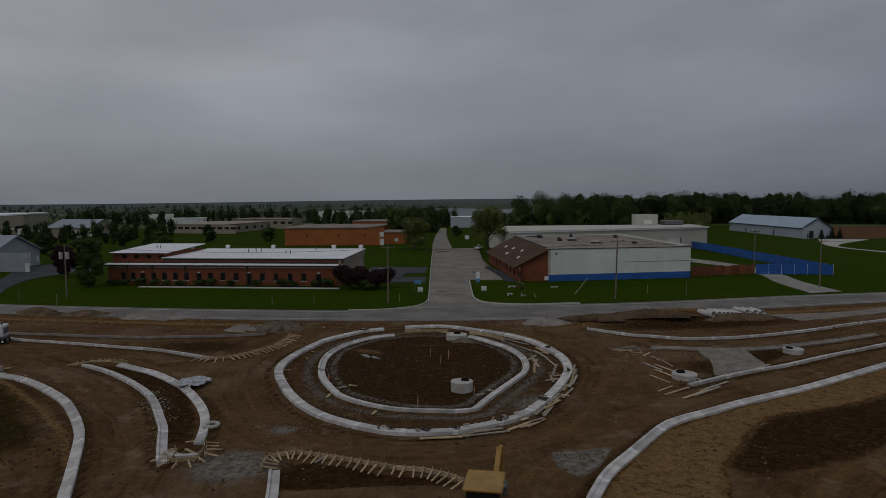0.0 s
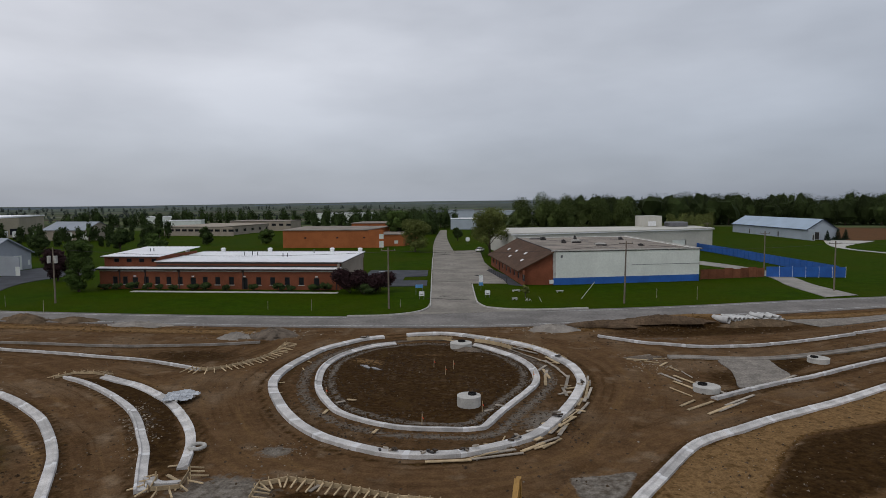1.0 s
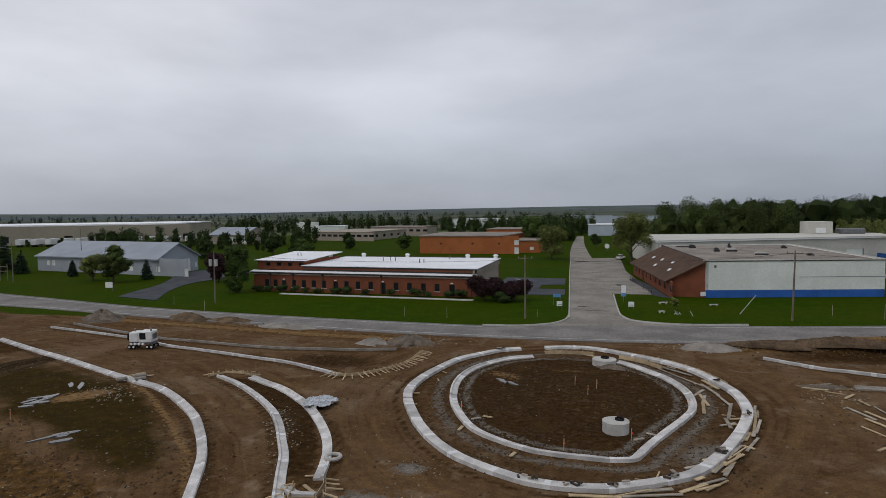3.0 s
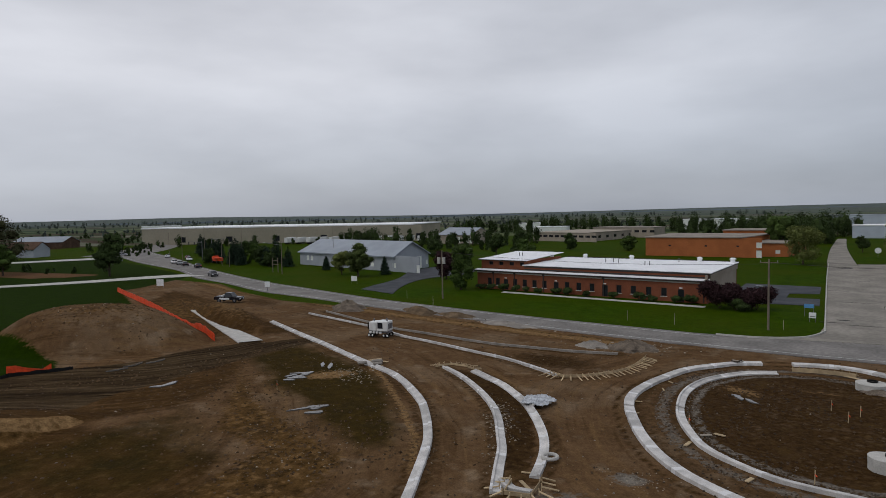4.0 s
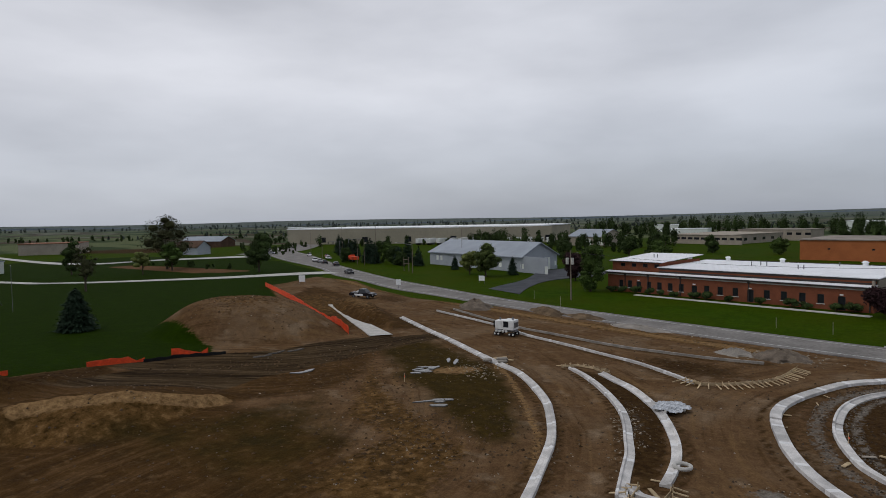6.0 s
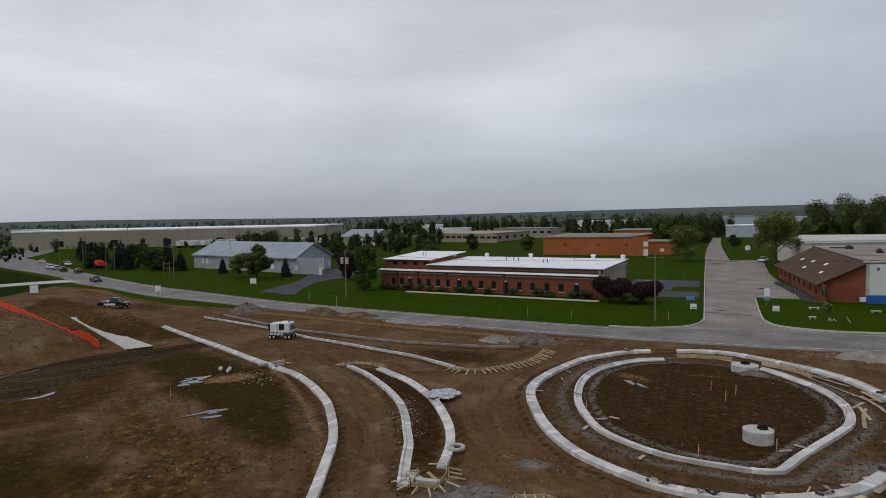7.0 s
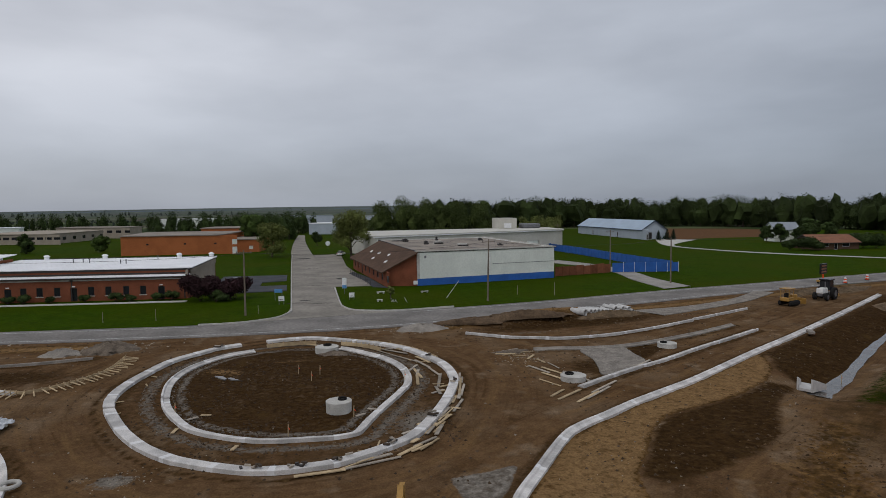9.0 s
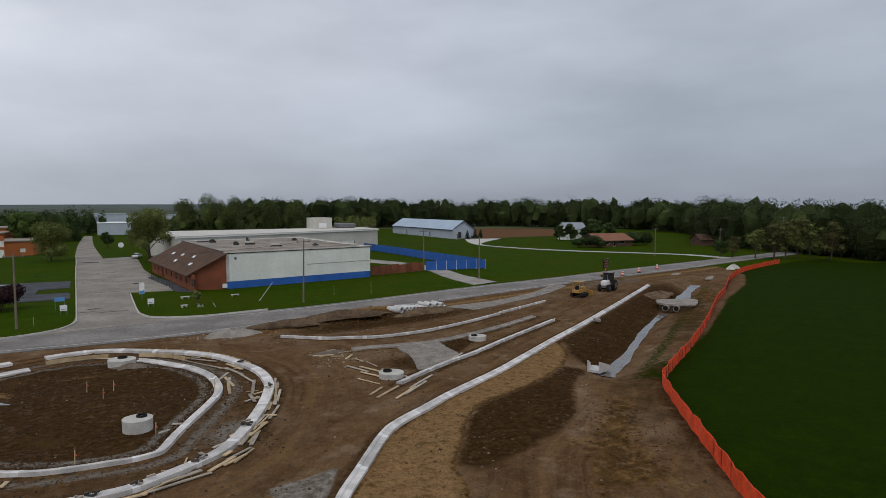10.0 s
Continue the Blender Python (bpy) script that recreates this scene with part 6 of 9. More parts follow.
for i, (x, y, h, w, mt) in enumerate(((166.8, 124.1, 7, 5, LEAF), (169.5, 118.4, 9, 6, LEAF_PALE), (172.6, 114.6, 11, 8, BARK), (175.5, 113, 10, 7, LEAF_PALE), (178.4, 111.4, 12.5, 8, LEAF), (181.2, 109.1, 11, 8, LEAF_PALE), (183.7, 104.6, 11, 8, LEAF), (165, 126.9, 6, 5, LEAF_DARK))):
    tree(x, y, h, w, LEAF_OLIVE if mt in (BARK, LEAF) else mt, "young tree at the end of the meadow", 130 + i, 0.18, 900, sparse=0.6, group="meadow trees")


def woods(name, label, line, depth, h, step, material, seed, leaf=0.9, per=150, spread=0.35, jitter=0.35, core=0.34, girth=0.38):
    """A belt of wood along a line: crowns of many leaves over thin trunks, in one mesh."""
    rng = np.random.default_rng(seed)
    pts = spline(line, step)
    side = normals(pts)
    V, F, M, T = [], [], [], []
    base = 0
    for p, s in zip(pts, side):
        for row in range(depth):
            o = row * step * 0.8 + rng.uniform(-0.4, 0.4) * step
            x, y = p + s * o + rng.uniform(-jitter, jitter, 2) * step
            hh = h * rng.uniform(1 - spread, 1 + spread * 0.5)
            z0 = float(land(x, y))
            w = hh * rng.uniform(girth - 0.08, girth + 0.08)
            n = int(per * (1.9 if row < 2 else 0.9)) if core else per
            d = rng.normal(size=(n, 3))
            d /= np.linalg.norm(d, axis=1, keepdims=True)
            lobes = rng.normal(size=(7, 3))
            lobes *= (rng.uniform(0.3, 0.72, 7) / np.linalg.norm(lobes, axis=1))[:, None]
            lobes[0], lobes[1:3, 2] = (0, 0, 0.55), -0.72
            reach = rng.uniform(0.32, 0.5, 7)
            k = rng.integers(0, 7, n)
            c = np.array([x, y, z0 + hh * 0.52]) + (lobes[k] + d * (reach[k] * rng.uniform(0.1, 1.0, n) ** 0.5)[:, None]) * np.array([w * 1.05, w * 1.05, hh * 0.48])
            c[:, 2] = np.maximum(c[:, 2], z0 + 0.3)
            u = rng.normal(size=(n, 3))
            u /= np.linalg.norm(u, axis=1, keepdims=True)
            q = np.cross(u, rng.normal(size=(n, 3)))
            q /= np.linalg.norm(q, axis=1, keepdims=True)
            k = leaf * (0.72 if core else 1.0) * rng.uniform(0.6, 1.3, (n, 1))
            V.append(np.stack([c - u * k, c + q * k * 0.7, c + u * k, c - q * k * 0.7], 1).reshape(-1, 3))
            F.append(base + np.arange(n * 4).reshape(-1, 4))
            M.append(np.zeros(n, int))
            base += n * 4
            if core:
                V.append(clump(rng, (x, y, z0 + hh * 0.46), (w * core, w * core, hh * core * 0.72), 0.4))
                T.append(base + ICO_F)
                base += len(ICO_V)
            t = 0.016 * hh
            a = np.array([(-t, -t), (t, -t), (t, t), (-t, t)])
            V.append(np.r_[np.c_[a + (x, y), np.full(4, z0 - 0.2)], np.c_[a * 0.4 + (x, y), np.full(4, z0 + hh * 0.7)]])
            F.append(base + np.array([(0, 1, 5, 4), (1, 2, 6, 5), (2, 3, 7, 6), (3, 0, 4, 7)]))
            M.append(np.ones(4, int))
            base += 8
    me = bpy.data.meshes.new(name)
    tris = np.concatenate(T).tolist() if T else []
    me.from_pydata(np.concatenate(V).tolist(), [], np.concatenate(F).tolist() + tris)
    me.materials.append(material)
    me.materials.append(BARK)
    me.polygons.foreach_set("material_index", np.r_[np.concatenate(M), np.zeros(len(tris), int)].astype(np.int32))
    return tagged(new(name, me), label, "woods", kind="stuff")


woods("tall_grove", "grove of tall green trees behind the cream hall", [(37, 297), (60.6, 289), (83, 288)], 2, 19.5, 8.5, LEAF_GROVE, 201, 0.4, 2100, 0.22, core=0.3, girth=0.46)
woods("wood_belt", "long dark green wood along the fields", [(86.6, 425), (160, 432), (225, 432), (275, 420), (304, 385), (318, 335), (326, 290)], 4, 21.5, 8, LEAF_WOOD, 202, 0.5, 760, 0.28, core=0.5, girth=0.5)
woods("wood_belt", "dark green wood beyond the houses", [(326.4, 289.6), (290.8, 233), (243.2, 187), (212.9, 168.3)], 4, 18.5, 7, LEAF_WOOD, 203, 0.42, 900, 0.28, core=0.5, girth=0.5)
woods("wood_belt", "dark wood at the edge of the meadow", [(218.5, 174.3), (210.3, 144.3), (200.1, 116), (191.8, 84.1), (180.4, 55.1), (167.7, 26.9)], 4, 16.5, 6, LEAF_WOOD, 204, 0.36, 1150, 0.28, core=0.5, girth=0.5)
woods("hedgerow", "scattered green trees behind the cream hall", [(94.3, 276.2), (113.6, 283.3), (139.9, 346.7), (157.3, 360.2)], 2, 10, 9, LEAF_PALE, 205, 0.4, 420, 0.4)
woods("hedgerow", "dark trees beyond the brick halls", [(-74.3, 361.7), (-41.5, 345), (-20.4, 328.2), (-2.9, 327.3)], 3, 14, 8, LEAF_DARK, 206, 0.45, 420, 0.35)
woods("hedgerow", "dark trees behind the tan offices", [(-263.5, 441.4), (-179.6, 480.4), (-110.4, 506), (-42.7, 477.4), (-4.5, 398.4)], 3, 13, 10, LEAF_DARK, 207, 0.6, 300, 0.45)
woods("hedgerow", "trees among the buildings beyond the shed", [(-239.2, 282.9), (-213, 258.9), (-195.9, 275.2), (-164.6, 282), (-140.3, 284.2), (-130.3, 306.4)], 2, 9, 9, LEAF_DARK, 208, 0.42, 380, 0.45)
woods("hedgerow", "dense green trees between the shed and the tan offices", [(-170, 254.1), (-147.2, 249.1), (-126.1, 244), (-107.8, 232.8)], 1, 7, 8, LEAF_DARK, 221, 0.45, 360, 0.5)
woods("hedgerow", "low dark hedge between the lane and the junction", [(-260.9, 102.2), (-235.3, 101.4), (-214.4, 104.4), (-195.5, 109.8)], 1, 2.4, 4, LEAF_DARK, 231, 0.3, 90, 0.6, 1.2)
woods("hedgerow", "low planting along the far avenue", [(-263.8, 165.5), (-286, 182.2), (-313.7, 202.8), (-347.2, 233.6)], 2, 3.2, 6, LEAF_DARK, 232, 0.35, 110, 0.6, 0.8)
woods("hedgerow", "low dark planting beside the junction", [(-212.7, 176.7), (-192.3, 165.8), (-171.6, 156.9), (-150.3, 148)], 1, 3.0, 5, LEAF_DARK, 233, 0.3, 120, 0.6, 0.8)
woods("hedgerow", "trees in front of the long warehouse", [(-330.2, 221.9), (-289.9, 249.8), (-246.5, 277.6), (-211.4, 290.5)], 1, 6.5, 13, LEAF_DARK, 209, 0.4, 260, 0.5)
woods("hedgerow", "low trees along the far avenue", [(-317, 177.7), (-380.3, 229.6), (-466, 292), (-536, 348)], 1, 5.5, 17, LEAF_DARK, 210, 0.45, 150, 0.4)
woods("hedgerow", "dark trees right of the street end", [(34, 420), (48, 450), (67.1, 466), (108.1, 459.9)], 2, 8, 10, LEAF_DARK, 211, 0.6, 320, 0.3)
woods("hedgerow", "trees left of the street end", [(-12, 380), (-18, 450), (-32, 544), (-55, 597)], 1, 8, 11, LEAF_DARK, 212, 0.6, 280, 0.3)


def ridge(label, line, height, seed, material):
    """A low, wooded skyline with an uneven top."""
    p = spline(line, 9.0)
    rng = np.random.default_rng(seed)
    t = np.arange(len(p))
    top = height * (0.55 + 0.25 * np.sin(t * 0.021 + seed) + 0.2 * np.sin(t * 0.057)) + height * 0.16 * np.convolve(rng.normal(size=len(p)), np.ones(3) / 2, "same")
    top = np.maximum(top, height * 0.12)
    z = land(p[:, 0], p[:, 1])
    out = p / np.linalg.norm(p, axis=1, keepdims=True) * 30
    bm = B()
    rows = [[bm.verts.new((*q, zz - 2)), bm.verts.new((*(q + o * 0.3), zz + h)), bm.verts.new((*(q + o), zz + h * 0.9)), bm.verts.new((*(q + o), zz - 2))] for q, o, zz, h in zip(p, out, z, top)]
    for a, b in zip(rows, rows[1:]):
        for k in range(3):
            bm.faces.new((a[k], b[k], b[k + 1], a[k + 1]))
    bmesh.ops.recalc_face_normals(bm, faces=bm.faces[:])
    return whole("far_ridge", bm, material, label, "woods", kind="stuff")


# skyline and far hedges, with haze painted into the leaf colours
ridge("low wooded ridge on the horizon, haze in its colour", [(-2373, 318), (-2087, 1489), (-1274, 2295), (92, 2525), (1247, 2059)], 7, 3, LEAF_RIDGE_HAZED)
ridge("low wooded line in the far fields, haze in its colour", [(-1441, 335), (-1175, 1004), (-716, 1363), (55, 1515), (753, 1304)], 3.6, 8, LEAF_FAR_HAZED)
woods("far_woods", "dark clumps of woods in the far fields", [(-772, 549), (-397, 785), (-141, 838), (196, 853)], 2, 4.2, 6, LEAF_FAR_HAZED, 214, 1.3, 30, 0.6, 2.4)
woods("far_woods", "low dark hedge line on the plain beyond the avenue", [(-817, 379), (-596, 515), (-447, 640)], 1, 4.5, 6, LEAF_FAR_HAZED, 216, 1.0, 40, 0.6, 1.0)
woods("far_woods", "low dark hedge line across the plain", [(-722, 226), (-621, 356), (-506, 507), (-335, 595), (-148, 652)], 1, 4.5, 7, LEAF_FAR_HAZED, 218, 0.9, 40, 0.7, 1.4)
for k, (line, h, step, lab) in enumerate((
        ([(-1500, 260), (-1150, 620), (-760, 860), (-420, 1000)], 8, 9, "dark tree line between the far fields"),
        ([(-1900, 700), (-1300, 1200), (-700, 1450), (-100, 1500)], 10, 10, "tree line between the far fields, haze in its colour"),
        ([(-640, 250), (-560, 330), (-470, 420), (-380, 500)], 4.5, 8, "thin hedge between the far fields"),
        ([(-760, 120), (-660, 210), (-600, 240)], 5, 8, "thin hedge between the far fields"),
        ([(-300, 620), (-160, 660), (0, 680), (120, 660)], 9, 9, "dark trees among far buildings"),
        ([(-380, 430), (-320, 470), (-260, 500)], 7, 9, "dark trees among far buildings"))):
    woods("hedgerow", lab, line, 1, h, step, LEAF_FAR_HAZED if k < 2 else LEAF_DARK, 240 + k, 0.9, 60, 0.6, 1.3)


# ---- poles, signs ----
def utility_pole(x, y, h, label, arms=1, boxes=0, lean=0.0, r=0.15):
    ob = thing("utility_pole", label, "pole", (x, y, 0), group="utility poles")
    bm = B()
    rod(bm, (0, 0, -0.3), (lean * h, 0, h), r, r * 0.65, 10)
    part("shaft", bm, POLE_WOOD, ob)
    for k in range(arms):
        bm = B()
        plank(bm, (lean * h - 1.1, 0.12, h - 0.5 - k * 0.9), (lean * h + 1.1, 0.12, h - 0.5 - k * 0.9), 0.1, 0.12)
        part("crossarm", bm, POLE_WOOD, ob)
        for s in (-1, 0, 1):
            bm = B()
            rod(bm, (lean * h + s, 0.12, h - 0.4 - k * 0.9), (lean * h + s, 0.12, h - 0.15 - k * 0.9), 0.06, 0.04, 6)
            part("insulator", bm, STEEL, ob)
    for k in range(boxes):
        bm = B()
        rod(bm, (-0.55 + 1.1 * k, -0.25, h - 2.6), (-0.55 + 1.1 * k, -0.25, h - 1.4), 0.3, 0.3, 12)
        part("transformer", bm, CONCRETE_PALE, ob, "pale grey transformer can")
    return ob


utility_pole(-64.9, 107.2, 9.3, "weathered utility pole with two pale transformers", 0, 2)
utility_pole(-8.6, 99.5, 9.4, "weathered wooden utility pole beside the street", 1)
utility_pole(28.9, 103, 10.0, "tall weathered utility pole on the lawn", 1, 0, 0.02)
utility_pole(70.1, 114.8, 9.0, "weathered utility pole beside the concrete drive", 1)
utility_pole(70.4, 139.7, 9.6, "utility pole at the fence corner", 1)
utility_pole(152, 140.2, 8.6, "weathered utility pole beside the far road", 1)
utility_pole(168.8, 129.8, 8.6, "weathered utility pole beside the far road", 1)
utility_pole(196.1, 126.5, 12, "tall twin-armed power pole among the trees", 2)
utility_pole(90.9, 216.9, 9, "utility pole at the cream hall", 1)
for x, y, h in ((-212.7, 164, 13), (-203, 147.2, 10), (-176.8, 144, 9), (-172.3, 143.5, 9), (-140.6, 159.6, 12), (-187.6, 161.4, 14), (-259.6, 179.8, 10)):
    utility_pole(x, y, h, "thin grey pole near the junction", 0, 0, 0, 0.1)


def board_sign(x, y, w, h, z, material, label, turn=0, posts=2, name="sign", bars=0):
    ob = thing(name, label, "sign", (x, y, 0), turn, group="roadside signs")
    for k in range(posts):
        px = 0 if posts == 1 else (-w / 2 + 0.08 if k == 0 else w / 2 - 0.08)
        bm = B()
        rod(bm, (px, 0.05, -0.2), (px, 0.05, z + h), 0.045, 0.045, 6)
        part("post", bm, STEEL, ob)
    bm = B()
    box(bm, -w / 2, w / 2, -0.03, 0.02, z, z + h, 0.01)
    part("panel", bm, material, ob)
    for k in range(bars):
        bm = B()
        box(bm, -w * 0.35, w * 0.35, -0.04, -0.031, z + h * (0.25 + 0.5 * k / max(1, bars)), z + h * (0.34 + 0.5 * k / max(1, bars)))
        part("print_bar", bm, DARK_TRIM, ob, "dark bar of print")
    return ob


board_sign(-3.8, 108.7, 0.9, 0.8, 0.5, SIGN_WHITE, "small white sign at the street corner", bars=1)
board_sign(-4.4, 113.8, 1.3, 0.6, 1.2, SIGN_BLUE, "blue-grey sign panel by the street")
board_sign(7.5, 110.3, 0.9, 0.8, 0.4, SIGN_WHITE, "small white sign on the lawn corner", bars=1)
sg = board_sign(6.9, 118.6, 0.8, 1.9, 0.9, SIGN_WHITE, "tall white sign with a blue foot panel", posts=1)
bm = B()
box(bm, -0.38, 0.38, -0.045, -0.032, 0.92, 1.5)
part("blue_panel", bm, SIGN_BLUE, sg, "blue lower panel")
board_sign(-135.3, 94.1, 1.7, 1.6, 0.5, SIGN_WHITE, "square white sign on two posts", 30)
board_sign(-98.4, 120.5, 1.6, 1.2, 0.6, SIGN_WHITE, "white sign beside the shed's drive", 10)
board_sign(-105.7, 100.2, 1.2, 1.2, 1.0, SIGN_WHITE, "white road sign on the verge", 20, 1)
for x, y, h in ((-20.3, 98.3, 1.6), (-27.1, 98.8, 1.4), (41.9, 106.1, 2.2), (36.1, 108.7, 1.5), (-58.6, 94.3, 2.4), (-6.9, 100.7, 1.2), (-70.8, 103.7, 1.8)):
    ob = thing("marker_post", "thin pale marker post in the verge", "post", (x, y, 0), group="marker posts")
    bm = B()
    rod(bm, (0, 0, -0.2), (0, 0, h), 0.035, 0.03, 6)
    part("stake", bm, GREY_LUMBER, ob)
ob = thing("guy_marker", "slanting pale guy-wire guard on the lawn", "pole", (24.5, 108.2, 0))
bm = B()
rod(bm, (-1.3, 0, -0.1), (1.3, 1.5, 2.6), 0.05, 0.05, 6)
part("tube", bm, CONCRETE_PALE, ob)


def cable(points, label):
    cu = bpy.data.curves.new("power_line", "CURVE")
    cu.dimensions, cu.bevel_depth, cu.bevel_resolution = "3D", 0.022, 1
    for a, b in zip(points, points[1:]):
        sp = cu.splines.new("POLY")
        sp.points.add(10)
        for k, p in enumerate(sp.points):
            t = k / 10
            q = Vector(a).lerp(Vector(b), t)
            p.co = (q.x, q.y, q.z - 0.9 * 4 * t * (1 - t), 1)
    cu.materials.append(DARK_TRIM)
    return tagged(new("power_line", cu), label, "cable")


cable([(-8.6, 99.5, 9.0), (29.1, 103.1, 9.6), (70.1, 114.9, 8.6), (152, 140.2, 8.2), (168.8, 129.9, 8.2)], "thin dark overhead line between the wooden poles")
cable([(-64.9, 107.3, 9.0), (-8.6, 99.5, 8.8)], "thin dark overhead line along the road")


# ---- works: fences, pipes, manholes ----
def mesh_fence(points, label, h=1.15, post=2.4, sag=0.1, seed=1, material=None):
    """Safety or silt fence: a wavy strip between stakes."""
    line = spline(points, 0.8)
    rng = random.Random(seed)
    ob = thing("safety_fence", label, "fence", (*line[0], float(land(*line[0]))), group="orange safety fences")
    n = len(line)
    z = land(line[:, 0], line[:, 1])
    side = normals(line)
    tops = [h + rng.uniform(-sag, sag) for _ in range(n)]
    step = max(2, int(post / 0.8))
    for k in range(0, n - 1, step):
        m = min(n - 1, k + step)
        bm = B()
        prev = None
        for i in range(k, m + 1):
            o = 0.05 * math.sin(i * 1.7) + rng.uniform(-0.03, 0.03)
            p = line[i] + side[i] * o
            q = p + side[i] * 0.04
            v = [bm.verts.new((*p, z[i] + 0.02)), bm.verts.new((*p, z[i] + tops[i])), bm.verts.new((*q, z[i] + tops[i])), bm.verts.new((*q, z[i] + 0.02))]
            if prev:
                for a in range(4):
                    b = (a + 1) % 4
                    bm.faces.new((prev[a], prev[b], v[b], v[a]))
            prev = v
        bmesh.ops.recalc_face_normals(bm, faces=bm.faces[:])
        part("netting", bm, material or ORANGE, ob, world=True)
        bm = B()
        rod(bm, (*(line[k] + side[k] * 0.14), z[k] - 0.3), (*(line[k] + side[k] * 0.14), z[k] + h - 0.04), 0.022, 0.022, 5)
        part("stake", bm, DARK_TRIM, ob, world=True)
    return ob


mesh_fence([(161.2, 106), (136, 98.4), (116.8, 89.2), (97.6, 77), (86.8, 70.6), (68.8, 59), (55.6, 51), (46.6, 46), (43.6, 44.2), (41.4, 42.9), (39.4, 40.6), (36.7, 37.3), (33.1, 32.7), (29.4, 27.9), (27.3, 25.1), (24.1, 20)], "long orange plastic safety fence round the meadow", 1.15, seed=2)
mesh_fence([(-138.2, 85.5), (-108.4, 74.5), (-92.8, 68), (-82, 63.8), (-73.2, 60.4), (-70, 59.3)], "orange plastic safety fence along the soil heap", 1.05, seed=3)
mesh_fence([(-81.7, 12.6), (-80.8, 16.2), (-79.7, 19.6), (-79.6, 21.7)], "low orange safety fence sunk behind the dark mound", 0.62, 2.4, 0.08, 4)
mesh_fence([(-77.1, 28.5), (-76.2, 31.0), (-75.6, 32.4), (-74.9, 33.9)], "sagging orange safety fence at the lawn's edge", 0.5, 2.4, 0.3, 5)
mesh_fence([(-75.0, 37.0), (-73.8, 38.5), (-72.7, 40.4)], "torn orange safety fence end lying over silt fabric", 0.75, 2.4, 0.4, 6)
mesh_fence([(-74.4, 33.6), (-73.8, 35.4), (-73.8, 37.0), (-72.0, 40.2), (-71.4, 42.0)], "low black silt fabric along the lawn's edge", 0.45, 2.4, 0.12, 7, BLACK_FABRIC)


def manhole(x, y, r, h, label, seed, z=0.0):
    """A concrete manhole riser with a flat slab top and an open round hole."""
    ob = thing("manhole_riser", label, "manhole", (x, y, z), seed * 40, group="manhole risers")
    bm = B()
    pipe(bm, (0, 0, -0.3), (0, 0, h * 0.62), r, 0.16, 28)
    part("riser_ring", bm, CONCRETE_PALE, ob, smooth=False)
    bm = B()
    pipe(bm, (0, 0, h * 0.62 + 0.012), (0, 0, h * 0.96), r * 1.01, 0.17, 28)
    part("riser_ring", bm, CONCRETE_PALE, ob)
    # slab with an off-centre opening
    bm = B()
    n, hr, ox = 28, r * 0.36, r * 0.38
    outer = [(r * 1.02 * math.cos(k * math.tau / n), r * 1.02 * math.sin(k * math.tau / n)) for k in range(n)]
    inner = [(ox + hr * math.cos(k * math.tau / n), hr * math.sin(k * math.tau / n)) for k in range(n)]
    lv = [[bm.verts.new((*p, zz)) for p in ring] for ring, zz in ((outer, h * 0.96 + 0.012), (outer, h), (inner, h), (inner, h * 0.9))]
    for a, b in zip(lv, lv[1:]):
        for k in range(n):
            j = (k + 1) % n
            bm.faces.new((a[k], a[j], b[j], b[k]))
    bmesh.ops.recalc_face_normals(bm, faces=bm.faces[:])
    part("top_slab", bm, CONCRETE_PALE, ob, "pale round slab with an open hole")
    bm = B()
    pipe(bm, (ox, 0, h - 0.02), (ox, 0, h + 0.13), hr, 0.07, 20)
    part("cover_frame", bm, RUBBER, ob, "black iron frame ring")
    # black disc added across the shaft to stand in for its shade
    bm = B()
    rod(bm, (ox, 0, h - 0.55), (ox, 0, h - 0.5), hr * 1.0, hr * 1.0, 20)
    part("shaft_floor", bm, RUBBER, ob)
    return ob


manhole(1.73, 52.99, 0.95, 0.8, "pale concrete manhole riser standing in the island soil", 1)
manhole(1.73, 72.60, 1.2, 0.66, "pale concrete manhole riser at the far kerb line", 2)
manhole(22.24, 56.36, 1.1, 0.42, "pale concrete manhole riser in the entry island", 3)
manhole(37.47, 65.65, 1.0, 0.42, "low concrete manhole riser in the entry island", 4)

rng = random.Random(5)
for k in range(13):
    t = k / 12
    bx, by = 37.6 + 7.1 * t, 85.4 + 1.2 * t
    ob = thing("drain_pipe", "grey-white concrete drain pipe lying in a row", "pipe", (bx, by, 0.33 + float(land(bx, by)) + (0.42 if k % 2 else 0.0) * (k > 5)), rng.uniform(-6, 6), group="row of drain pipes")
    bm = B()
    pipe(bm, (0.3, -1.1, -0.03), (-0.3, 1.3, -0.03), 0.27, 0.05, 18)
    part("barrel", bm, PLASTIC_PIPE, ob)
    bm = B()
    pipe(bm, (-0.23, 1.05, -0.03), (-0.3, 1.35, -0.03), 0.31, 0.045, 18)
    part("socket", bm, PLASTIC_PIPE, ob)
ob = thing("drain_pipe", "large grey concrete drain pipe lying apart", "pipe", (36.3, 84.8, 0.75), 0, group="row of drain pipes")
bm = B()
pipe(bm, (0.6, -0.9, 0.0), (-0.6, 1.0, 0.0), 0.46, 0.08, 22)
part("barrel", bm, PLASTIC_PIPE, ob)

